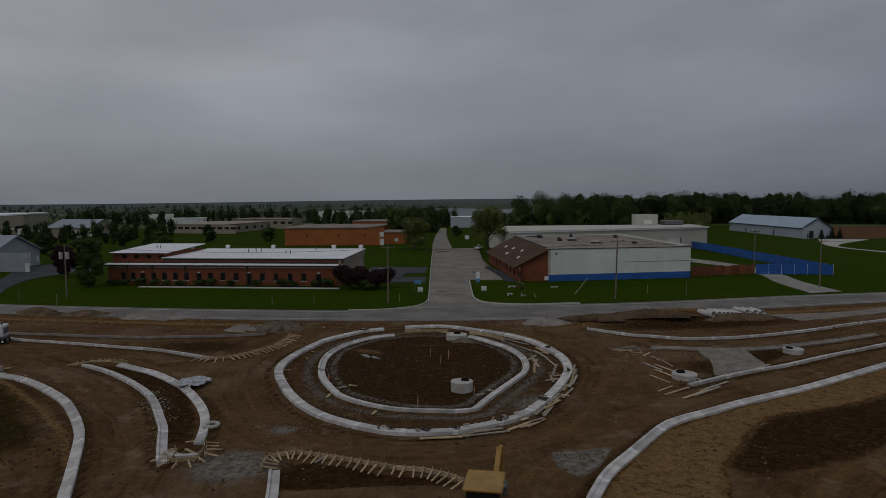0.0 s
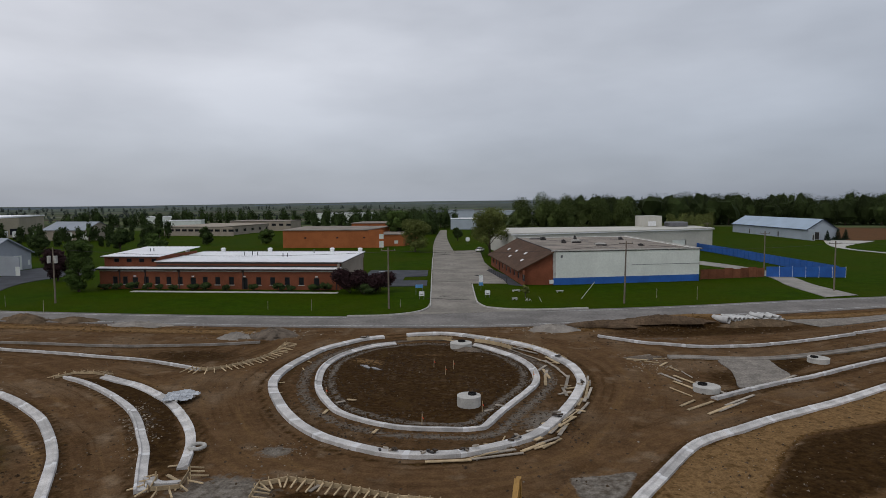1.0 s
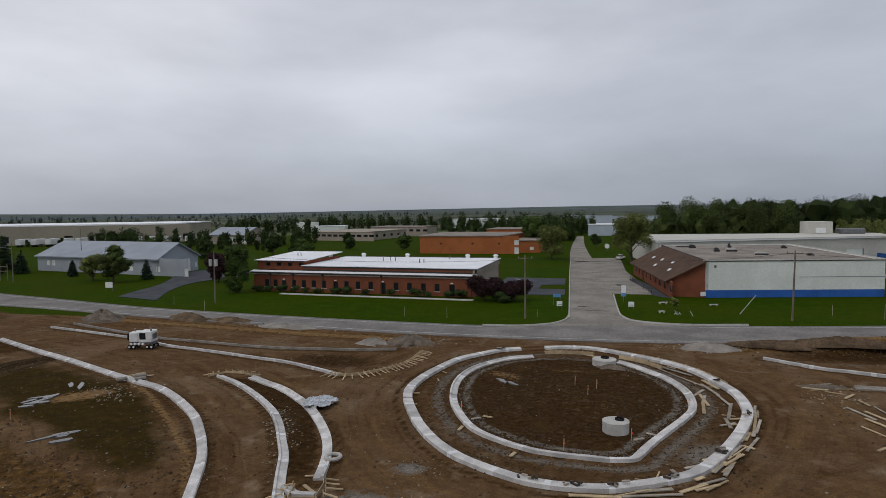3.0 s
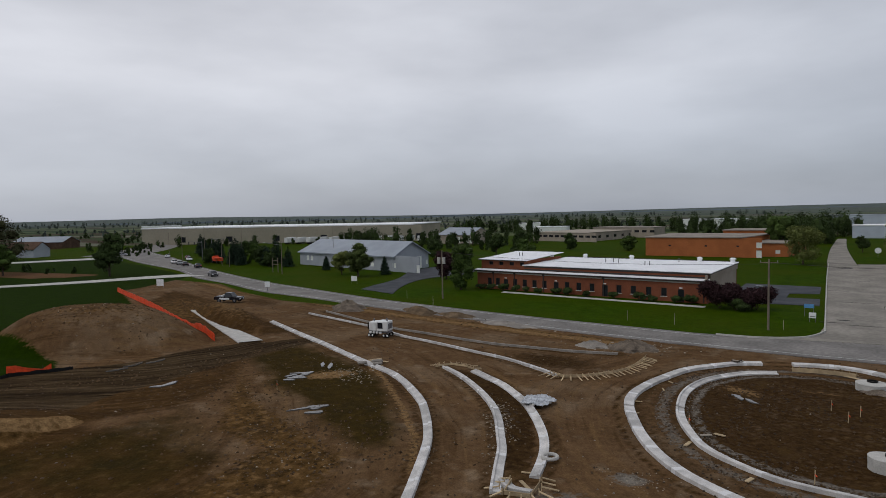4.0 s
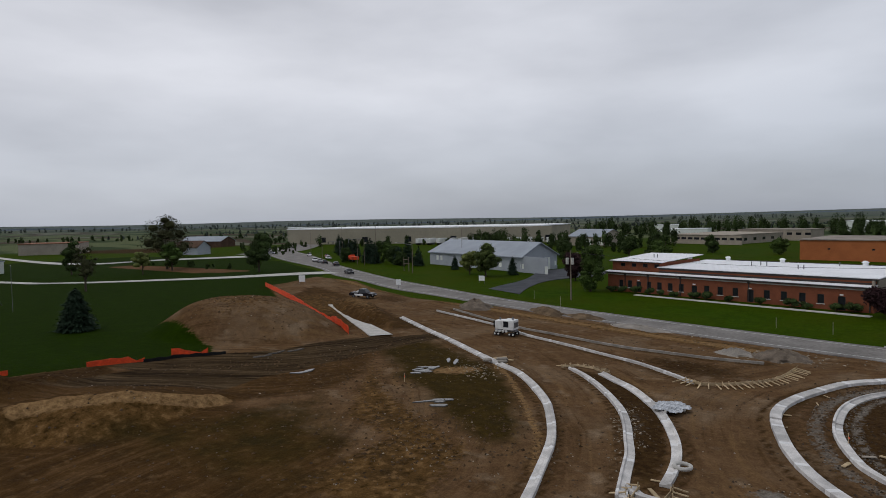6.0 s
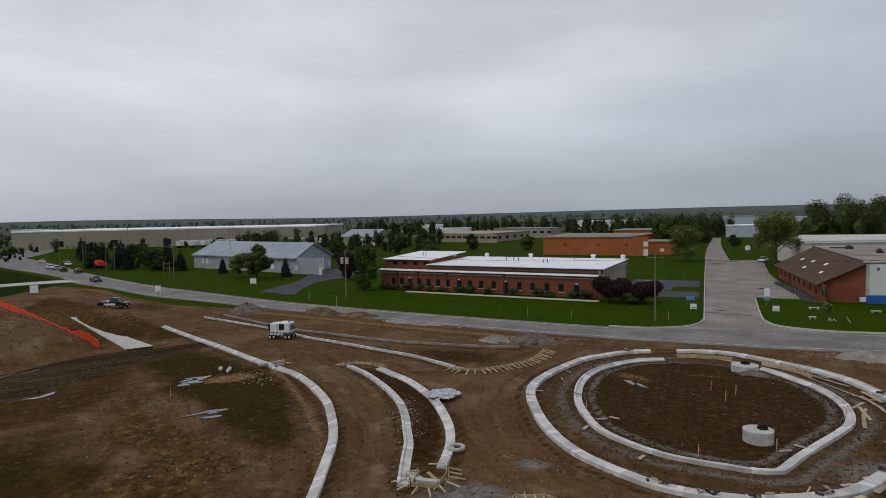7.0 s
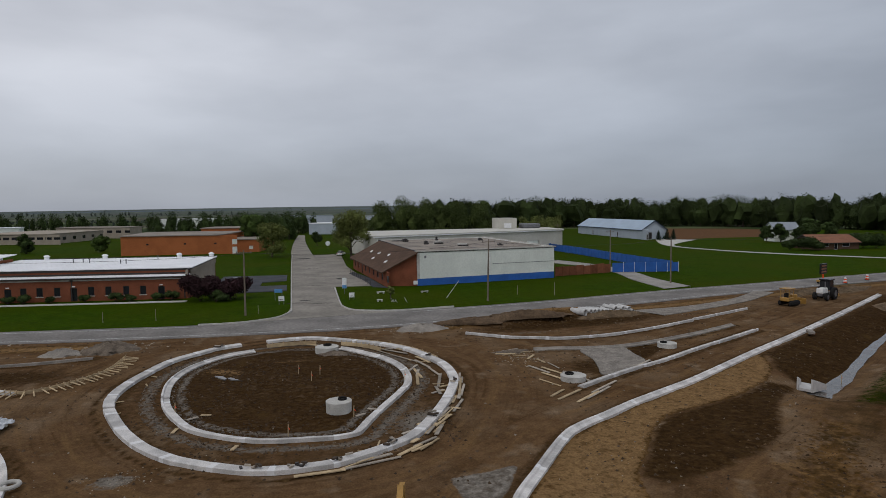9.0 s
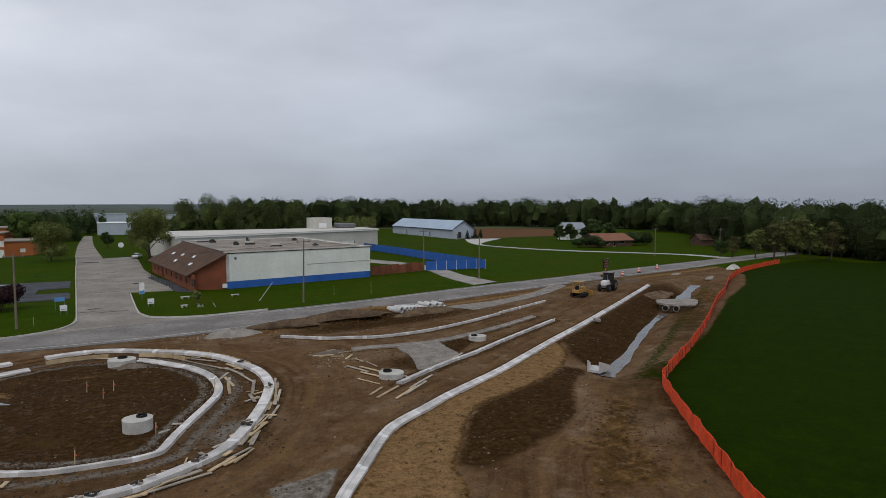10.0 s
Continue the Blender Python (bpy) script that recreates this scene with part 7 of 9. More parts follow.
for x, y in ((76.3, 72.1), (77.3, 70.9)):
    ob = thing("culvert_pipe", "black-mouthed twin culvert pipe under the ditch crossing", "pipe", (x, y, -0.55), group="culvert pipes")
    bm = B()
    pipe(bm, (0, 0, 0), (3.6, 2.1, 0), 0.46, 0.07, 20)
    part("barrel", bm, CONCRETE_DUSTY, ob)
    # black plug just inside the mouth, added for the pipe's inner darkness
    bm = B()
    rod(bm, (0.1, 0.06, 0), (0.2, 0.12, 0), 0.4, 0.4, 18)
    part("pipe_bore", bm, RUBBER, ob, "black plug standing in for the shade inside the pipe")
bm = B()
slab(bm, [tuple(q) for q in spline([(77.4, 74.6), (76.7, 73.4), (77.5, 71.9), (79.1, 70.2), (80.2, 69.7), (82.6, 71.1), (84.9, 73.0), (84.7, 74.1), (82.2, 75.6), (79.4, 76.4)], 0.6, True)[:-1]], -0.2, 0.03)
whole("ditch_crossing", bm, CONCRETE_DUSTY, "pale gravel crossing laid over the twin culvert", "gravel", kind="structure")
bm = B()
slab(bm, [tuple(q) for q in spline([(77.4, 74), (77.4, 72.6), (78.1, 71.5), (79.1, 70.5), (80.7, 70.1), (83.7, 72.4), (84.5, 73.8), (83.2, 74.8), (80.9, 75.8), (78.8, 75.3)], 0.6, True)[:-1]], -1.7, -0.2)
whole("crossing_fill", bm, BROWN_SOIL, "brown soil fill under the ditch crossing", "soil", kind="structure")
ob = thing("flared_end", "pale flared concrete end section in the ditch", "pipe", (41.5, 51.2, -0.85), -62)
for sx in (-1, 1):
    bm = B()
    slab(bm, [(sx * 0.5, 0), (sx * 0.64, 0), (sx * 1.1, 2.0), (sx * 0.96, 2.0)], -0.2, [0.95, 0.95, 0.25, 0.25])
    part("wing_wall", bm, PLASTIC_PIPE, ob)
bm = B()
slab(bm, [(-0.48, 0), (0.48, 0), (0.94, 2.0), (-0.94, 2.0)], -0.2, 0.03)
part("apron", bm, PLASTIC_PIPE, ob)


def puddle(points, label, lift=0.1):
    p = spline(points, 0.35, True)[:-1]
    z = float(np.mean(land(p[:, 0], p[:, 1])))
    bm = B()
    slab(bm, [tuple(q) for q in p], z - 0.25, z + lift)
    return whole("puddle", bm, WATER, label, "water", kind="structure")


def strip_water(line, width, label, lift):
    c = spline(line, 1.2)
    s = normals(c)
    rg = random.Random(9)
    w = [width * (0.66 + 0.8 * math.exp(-i / 5) + 0.45 * math.exp((i - len(c)) / 2.5) + 0.09 * math.sin(i * 0.42) + 0.07 * math.sin(i * 1.1 + 1) + rg.uniform(-0.05, 0.05)) for i in range(len(c))]
    z = land(c[:, 0], c[:, 1]) + lift
    bm = B()
    rows = [[bm.verts.new((*(p + q * k), zz + dz)) for k, dz in ((-ww, -0.3), (-ww, 0), (ww, 0), (ww, -0.3))] for p, q, ww, zz in zip(c, s, w, z)]
    for a, b in zip(rows, rows[1:]):
        for i in range(3):
            bm.faces.new((a[i], b[i], b[i + 1], a[i + 1]))
    bmesh.ops.recalc_face_normals(bm, faces=bm.faces[:])
    return whole("ditch_water", bm, WATER, label, "water", kind="structure")


strip_water([(41.9, 50.2), (44.4, 51.6), (48.7, 54.1), (55.2, 58.6), (64.2, 64.8), (72.2, 69.7), (75.6, 71.4)], 0.7, "still grey water in the muddy ditch", 0.1)
strip_water([(87, 78), (93, 82), (100, 86.5), (108.5, 91.6)], 1.15, "still grey water in the ditch beyond the culvert", 0.16)
rp = random.Random(44)
for cx, cy, ux, uy, count, lab in ((-66.9, 46.4, 0.05, 1.0, 6, "pale shallow water at the foot of the heap"), (-55.9, 43, 0.2, 1.0, 3, "pale puddle in the ruts of the dirt track"), (-47.2, 51.9, 0.6, 0.8, 6, "small pale puddle in the soil plot"),
                                 (-37.9, 44.4, 0.55, 0.83, 5, "small pale puddle in the soil plot"), (-7.5, 64.4, 0.9, -0.6, 4, "pale dried puddle in the island soil"), (-47.5, 56.5, 0.8, -0.6, 3, "small pale puddle beside the kerb")):
    in_row = "soil plot" not in lab
    for k in range(count):
        a, w = rp.uniform(0.5, 1.3), rp.uniform(0.16, 0.34)
        f = (k - (count - 1) / 2) * (0.9 if count > 5 else 0.7) + rp.uniform(-0.3, 0.3)
        side_off = rp.uniform(-0.5, 0.5) if in_row else rp.uniform(-1.5, 1.5)
        f *= 1.0 if in_row else 0.4
        px, py = cx + ux * f - uy * side_off, cy + uy * f * 1.2 + ux * side_off
        ang = math.atan2(uy, ux) + rp.uniform(-0.5, 0.5)
        ring_pts = []
        for q in range(11):
            th = q * math.tau / 11
            r = rp.uniform(0.75, 1.12)
            e, g2 = a * r * math.cos(th), w * r * math.sin(th)
            ring_pts.append((px + e * math.cos(ang) - g2 * math.sin(ang), py + e * math.sin(ang) + g2 * math.cos(ang)))
        puddle(ring_pts, lab)
ribbon("haul_path", [(-97.1, 75), (-88, 70.6), (-78.4, 65.9), (-66.2, 60)], [(-96.5, 75.8), (-87.6, 72), (-78.2, 67.9), (-64.6, 62.6)], 0.07, CONCRETE_PALE, "pale concrete strip between the soil heaps", 1.5)
bm = B()
slab(bm, [tuple(q) for q in spline([(27.7, 66.4), (30, 67), (32.7, 67.3), (32.3, 63.4), (31.7, 60.4), (28.2, 58.2), (25.5, 57.1), (26.4, 59.9), (27.3, 62.9)], 0.6, True)[:-1]], -0.15, 0.05)
whole("gravel_bed", bm, LIMESTONE, "grey gravel bed in the entry island", "gravel", kind="structure")
ribbon("gravel_shoulder", [(45.7, 87.7), (55.8, 88.9), (67, 93.3), (77.3, 100.3)], [(48.1, 82.8), (56.8, 85.9), (68, 90.7), (78.9, 97.6)], 0.04, LIMESTONE, "grey gravel strip beside the kerb", 2.0)


def heap(x, y, rx, ry, h, material, label, seed, turn=0):
    """An uneven heap of loose material."""
    rg = random.Random(seed)
    ob_z = float(land(x, y))
    bm = B()
    rings, n = 10, 36
    ph = [rg.random() * 6 for _ in range(4)]
    c, s = math.cos(radians(turn)), math.sin(radians(turn))
    prev = None
    for i in range(rings + 1):
        t = i / rings
        row = []
        for k in range(n):
            a = k * math.tau / n
            wob = 1 + 0.16 * math.sin(2 * a + ph[0]) + 0.12 * math.sin(5 * a + ph[1]) * (1 - t) + rg.uniform(-0.11, 0.11)
            r = (1 - t) * wob
            u, v = rx * r * math.cos(a), ry * r * math.sin(a)
            z = h * (math.sin(t * math.pi / 2) ** 1.2) * (1 + 0.13 * math.sin(3 * a + ph[2]) + rg.uniform(-0.2, 0.2)) - (0.2 if i == 0 else 0)
            row.append(bm.verts.new((x + u * c - v * s, y + u * s + v * c, ob_z + z)))
        if prev:
            for k in range(n):
                j = (k + 1) % n
                bm.faces.new((prev[k], prev[j], row[j], row[k]))
        prev = row
    bm.faces.new(prev)
    return whole("soil_mound", bm, material, label, "mound", "spoil mounds", smooth=True)


for i, (x, y, rx, ry, h, mt, lab) in enumerate((
        (-72.9, 89.1, 4.5, 3.0, 1.7, GRAVEL, "heap of grey gravel beside the road"), (-59.4, 91.4, 4.2, 2.2, 1.1, TAN_SOIL, "low heap of pale soil beside the road"), (-51.9, 90.8, 4.5, 1.6, 0.7, TAN_SOIL, "low ridge of pale soil"),
        (-41.4, 87.7, 5.0, 1.8, 0.5, CONCRETE_DUSTY, "spread heap of pale rubble"), (-21.2, 80, 2.8, 2.6, 1.1, GRAVEL, "heap of grey gravel at the kerb end"), (-25.5, 79, 2.0, 1.4, 0.8, CONCRETE_DUSTY, "small heap of broken rubble"),
        (13.9, 82.2, 3.2, 1.8, 0.8, CONCRETE_DUSTY, "spread heap of grey gravel"), (20.6, 83, 5, 1.4, 0.6, BROWN_SOIL, "low bank of brown soil"), (27.8, 83.6, 6, 1.5, 0.9, BROWN_SOIL, "bank of brown soil below the road"), (40.5, 84.6, 6, 1.6, 0.9, TAN_SOIL, "bank of pale soil behind the pipes"),
        (2.4, 71.2, 1.6, 1.0, 0.4, GRAVEL, "small gravel heap by the manhole"), (82.9, 95.7, 9, 1.8, 0.8, TAN_SOIL, "ridge of loose soil along the road"), (94, 96.9, 9, 1.7, 0.7, TAN_SOIL, "ridge of loose soil along the road"), (114.8, 101.7, 2.4, 0.9, 0.3, CONCRETE_DUSTY, "pale flat heap of slab rubble"),
        (115.8, 93.5, 2.8, 0.9, 0.3, CONCRETE_DUSTY, "pale flat gravel patch by the fence"), (137.3, 103.1, 3.6, 1.5, 1.2, CONCRETE_PALE, "pale rubble heap by the far fence"), (20.4, 67.9, 2.2, 1.0, 0.25, GRAVEL, "spread rubble at the island nose"), (85.5, 81.6, 4.5, 2.2, 0.8, TAN_SOIL, "reddish soil bank at the kerb end"))):
    heap(x, y, rx, ry, h * 0.8, mt, lab, 300 + i, 25 if x > 60 else (-15 if x < -40 else 0))
ob = thing("plastic_cover", "crumpled clear plastic sheet weighted over the island kerb", "plastic sheet", (-22.3, 55.1, 0.12))
bm = B()
n = 26
rg = random.Random(3)
vv = [[bm.verts.new(((u - 0.5) * 2.9 + rg.uniform(-0.08, 0.08), (v - 0.5) * 3.4 + rg.uniform(-0.08, 0.08), 0.08 + 0.3 * math.exp(-((u - .5) ** 2 + (v - .5) ** 2) * 9) + rg.uniform(0, 0.13))) for u in np.linspace(0, 1, n)] for v in np.linspace(0, 1, n)]
for i in range(n - 1):
    for j in range(n - 1):
        a = math.hypot((i + 0.5) / n - 0.5, (j + 0.5) / n - 0.5)
        if a < 0.44 + 0.06 * math.sin(5 * math.atan2(i - n / 2, j - n / 2)):
            bm.faces.new((vv[i][j], vv[i][j + 1], vv[i + 1][j + 1], vv[i + 1][j]))
bmesh.ops.delete(bm, geom=[v for v in bm.verts if not v.link_faces], context="VERTS")
bmesh.ops.solidify(bm, geom=bm.faces[:], thickness=0.02)
part("sheet", bm, PLASTIC_SHEET, ob)
for a in range(9):
    bm = B()
    x, y = 1.15 * math.cos(a * 0.7), 1.3 * math.sin(a * 0.7)
    box(bm, x - 0.12, x + 0.12, y - 0.12, y + 0.12, 0.0, 0.2, 0.05)
    part("weight_stone", bm, CONCRETE_PALE, ob)
ob = thing("old_tyre", "pale worn tyre ring lying by the island kerb", "tyre", (-16.6, 44.2, 0.16))
bm = B()
hoop = []
for k in range(24):
    a = k * math.tau / 24
    hoop.append([bm.verts.new(((0.48 + 0.13 * math.cos(q * math.tau / 8)) * math.cos(a),
                               (0.48 + 0.13 * math.cos(q * math.tau / 8)) * math.sin(a),
                               0.1 + 0.13 * math.sin(q * math.tau / 8))) for q in range(8)])
for k in range(24):
    for q in range(8):
        bm.faces.new((hoop[k][q], hoop[(k + 1) % 24][q], hoop[(k + 1) % 24][(q + 1) % 8], hoop[k][(q + 1) % 8]))
part("ring", bm, CONCRETE_PALE, ob)


# ---- timber forms and loose boards ----
def form_line(points, label, h=0.28, stakes=1.1, reach=0.9, both=False, flip=False, seed=1):
    """Kerb formwork: boards on edge held by raking stakes."""
    line = spline(points, 0.6)
    side = normals(line) * (-1 if flip else 1)
    ob = thing("kerb_form", label, "formwork", (*line[0], 0), group="timber kerb forms")
    rg = random.Random(seed)
    for a, b, c, d in zip(line[:-1:3], list(line[3::3]) + [line[-1]], side[::3], list(side[3::3]) + [side[-1]]):
        for off in ((0, 0.75) if both else (0,)):
            bm = B()
            plank(bm, (*(a + c * off), 0.02), (*(b + d * off), 0.02), 0.05, h)
            part("form_board", bm, LUMBER, ob, world=True)
    for p, s in zip(line[::max(1, int(stakes / 0.6))], side[::max(1, int(stakes / 0.6))]):
        j = rg.uniform(-0.12, 0.12)
        bm = B()
        q = p - s * 0.1
        e = p - s * (reach + rg.uniform(-0.15, 0.2)) + np.array([j, j])
        plank(bm, (*q, h * 0.8), (*e, 0.03), 0.1, 0.06)
        part("brace", bm, LUMBER, ob, world=True)
        bm = B()
        plank(bm, (*q, 0.0), (*(q + s * 0.02), h + 0.16), 0.06, 0.05)
        part("stake", bm, LUMBER, ob, world=True)
    return ob


form_line([(-24.9, 64.5), (-23.1, 63.9), (-20.8, 66), (-18.8, 69.7), (-18.5, 75.1)], "fresh timber kerb form with raking braces at the island nose", 0.28, 0.6, 1.3, seed=1)
form_line([(-36.7, 61.5), (-36.4, 62.6), (-35.2, 63.2), (-33.4, 62.9), (-31.9, 61.9)], "short timber form at the end of the island kerbs", 0.2, 0.6, 0.8, flip=True, seed=2)
form_line([(-11, 37.1), (-11.1, 38.6), (-9.9, 39.5), (-8.1, 39.1), (-4.9, 37.9), (-2.7, 37), (-0.3, 36.5), (1.3, 35.1)], "curved timber form round the near splitter island", 0.28, 0.6, 1.0, seed=3)
form_line([(-17.3, 40), (-17.3, 38.6), (-16, 38), (-15.3, 39.2), (-15.9, 41)], "timber form closing the splitter island nose", 0.25, 0.9, 0.9, seed=4)
form_line([(-4.5, 76.5), (-1.7, 77), (0.7, 76.6)], "timber form along the unfinished island kerb", 0.4, 0.9, 0.8, seed=5, flip=True)
form_line([(3.4, 75.6), (5.6, 74.1), (7.2, 71.7)], "timber form along the unfinished island kerb", 0.4, 0.9, 0.8, seed=6, flip=True)
form_line([(3.1, 78.9), (7.9, 75.5), (11, 71.1), (12.4, 66.9)], "timber form along the apron kerb", 0.22, 2.0, 0.5, seed=7)


def board(x, y, length, turn, label="loose pale timber board on the soil", w=0.24, h=0.06, material=None, z=0.05):
    ob = thing("board", label, "board", (x, y, z + float(land(x, y))), turn, group="loose boards")
    bm = B()
    plank(bm, (-length / 2, 0, 0), (length / 2, 0, 0.02), w, h)
    part("timber", bm, material or LUMBER, ob)
    return ob


rg = random.Random(17)


def board_between(x0, y0, x1, y1, w=0.2):
    """A loose board lying from one place to another."""
    board((x0 + x1) / 2, (y0 + y1) / 2, max(0.8, math.hypot(x1 - x0, y1 - y0)), math.degrees(math.atan2(y1 - y0, x1 - x0)), w=w, z=0.05 + rg.uniform(0, 0.06), material=LUMBER if rg.random() < 0.5 else GREY_LUMBER)


# long boards along the apron kerb's foot, then those between the two rings, then clusters outside
for ends in ((-1.5, 41.9, 1.4, 42.1), (1.4, 42.3, 4.8, 43.2), (4.7, 43.4, 6.4, 44.8), (2.8, 79.0, 6.1, 76.9),
             (5.3, 77.3, 8.7, 74.7), (3.5, 76.6, 6.8, 73.3), (6.8, 73.3, 9.8, 69.6), (7.0, 72.1, 8.8, 68.5),
             (8.7, 68.8, 10.2, 66.0), (10.1, 66.9, 10.9, 63.5), (10.8, 63.5, 11.2, 60.5), (9.4, 63.7, 9.5, 60.4),
             (9.2, 61.1, 8.7, 57.9), (10.3, 57.2, 11.4, 61.2), (-1.6, 77.8, 1.2, 75.9), (1.2, 76.2, 2.8, 74.7),
             (10.1, 57.3, 10.0, 55.0), (5.6, 43.8, 7.1, 44.8), (5.9, 44.6, 7.6, 45.8), (6.2, 43.9, 7.7, 45.5),
             (7.7, 46.8, 8.8, 48.6), (7.7, 46.3, 8.5, 48.0), (12.7, 59.6, 11.5, 55.9), (12.8, 59.2, 11.4, 54.4),
             (12.6, 57.3, 11.5, 54.2), (10.0, 51.6, 10.6, 51.1), (10.0, 50.7, 11.4, 53.3), (10.0, 52.2, 10.8, 53.9),
             (8.6, 49.4, 9.9, 51.6)):
    board_between(*ends, w=rg.choice((0.14, 0.2, 0.26)))
board_between(-17.4, 41.6, -16.2, 41.9, 0.12)
for x, y, l, a in ((11.1, 57.4, 1.6, 20), (10, 55.9, 1.4, 30), (7.5, 49, 1.5, 35), (6.2, 47.5, 1.5, 30), (1.5, 43.6, 1.7, 5), (3.4, 44.2, 1.6, 15), (-0.4, 43.3, 1.7, -3),
                   (20.1, 52.4, 3.4, 35), (21.3, 51.5, 3.6, 37), (23, 56.9, 4.2, 105), (21.9, 58.7, 4.6, 110), (21.1, 57.4, 3.6, 112), (20.6, 68.5, 2.2, 20), (19.6, 67, 2.0, -20), (26.4, 56.8, 6.5, 36), (30.1, 59, 5.5, 36), (-7.7, 38.5, 0.9, 60), 
                   (-8.7, 53.8, 0.8, 30), (-9.5, 51.5, 0.9, 80), (-7.9, 54.5, 0.8, -20), (3.2, 51.6, 0.8, 30), (4.2, 52.7, 0.8, -35), (9.5, 62.3, 2.0, 75), (9.4, 64, 2.2, 60), (-5.2, 47.3, 0.7, 70), (4.8, 46.3, 0.7, 110), (-43.7, 60.5, 2.4, 20), (-42.7, 59.5, 2.0, -35), (-44.6, 61.1, 1.6, 60)):
    board(x, y, l, a, material=GREY_LUMBER if (x + y) % 2 > 0.8 else LUMBER)
for x, y in ((-1.2, 64.2), (0.7, 63.6), (-0.1, 61.6), (-10.2, 55.6), (2.7, 51.4), (-1.9, 48.7), (7.9, 59.9), (-45.2, 47.2), (47.1, 52.9)):
    ob = thing("survey_stake", "thin pale survey stake in the soil", "stake", (x, y, float(land(x, y))), group="survey stakes")
    bm = B()
    plank(bm, (0, 0, -0.2), (0.03, 0.02, 0.85), 0.05, 0.04)
    part("lath", bm, LUMBER, ob)
    bm = B()
    plank(bm, (0.01, -0.03, 0.6), (0.1, -0.08, 0.48), 0.05, 0.03)
    part("ribbon", bm, ORANGE, ob, "orange marking ribbon")


# ---- stones and clods over the site ----
def litter(name, label, count, region, size, material, seed, category="stones"):
    """Small angular stones strewn over the soil, in one mesh."""
    rng = np.random.default_rng(seed)
    x0, x1, y0, y1 = region
    x, y = rng.uniform(x0, x1, count * 3), rng.uniform(y0, y1, count * 3)
    ok = (inside(x, y, SITE) > 1.0) & (np.sin(x * 0.45 + np.sin(y * 0.3)) * np.sin(y * 0.36) + rng.normal(size=len(x)) * 0.5 > 0.0)
    x, y = x[ok][:count], y[ok][:count]
    z = land(x, y)
    base = np.array([(1, 0, 0), (0, 1, 0), (-1, 0, 0), (0, -1, 0), (0, 0, 0.8), (0, 0, -0.4)], float)
    tri = np.array([(0, 1, 4), (1, 2, 4), (2, 3, 4), (3, 0, 4), (1, 0, 5), (2, 1, 5), (3, 2, 5), (0, 3, 5)])
    n = len(x)
    s = size * rng.uniform(0.4, 1.0, (n, 1, 1)) ** 2 * 1.6
    v = base[None] * s * rng.uniform(0.6, 1.4, (n, 6, 3))
    a = rng.random(n) * math.tau
    c, sn = np.cos(a)[:, None], np.sin(a)[:, None]
    v = np.stack([v[:, :, 0] * c - v[:, :, 1] * sn, v[:, :, 0] * sn + v[:, :, 1] * c, v[:, :, 2]], -1) + np.stack([x, y, z], -1)[:, None]
    me = bpy.data.meshes.new(name)
    me.from_pydata(v.reshape(-1, 3).tolist(), [], (tri[None] + 6 * np.arange(n)[:, None, None]).reshape(-1, 3).tolist())
    me.materials.append(material)
    return tagged(new(name, me), label, category, kind="stuff")


litter("pale_stones", "pale limestone chips strewn over the soil", 1000, (-70, 58, 24, 84), 0.065, mat("pale_stone", (0.22, 0.185, 0.145), 0.9, island=0.35), 1)
litter("soil_clods", "brown clods of soil strewn over the site", 6500, (-98, 73, 16, 88), 0.085, mat("soil_clod", (0.085, 0.058, 0.036), 0.95, island=0.4), 2)
litter("soil_clods", "dark clods of soil in the central island", 2600, (-14, 9.5, 44, 75), 0.075, mat("dark_clod", (0.055, 0.038, 0.025), 0.95, island=0.4), 3)


# ---- vehicles and machines ----
def wheel(parent, x, y, r, w, z=None):
    bm = B()
    rod(bm, (x, y - w / 2, z or r), (x, y + w / 2, z or r), r, r, 18)
    wh = part("wheel", bm, RUBBER, parent, "black tyre")
    bm = B()
    rod(bm, (x, y - w / 2 - 0.015, z or r), (x, y + w / 2 + 0.015, z or r), r * 0.55, r * 0.55, 14)
    part("rim", bm, STEEL, wh)
    return wh


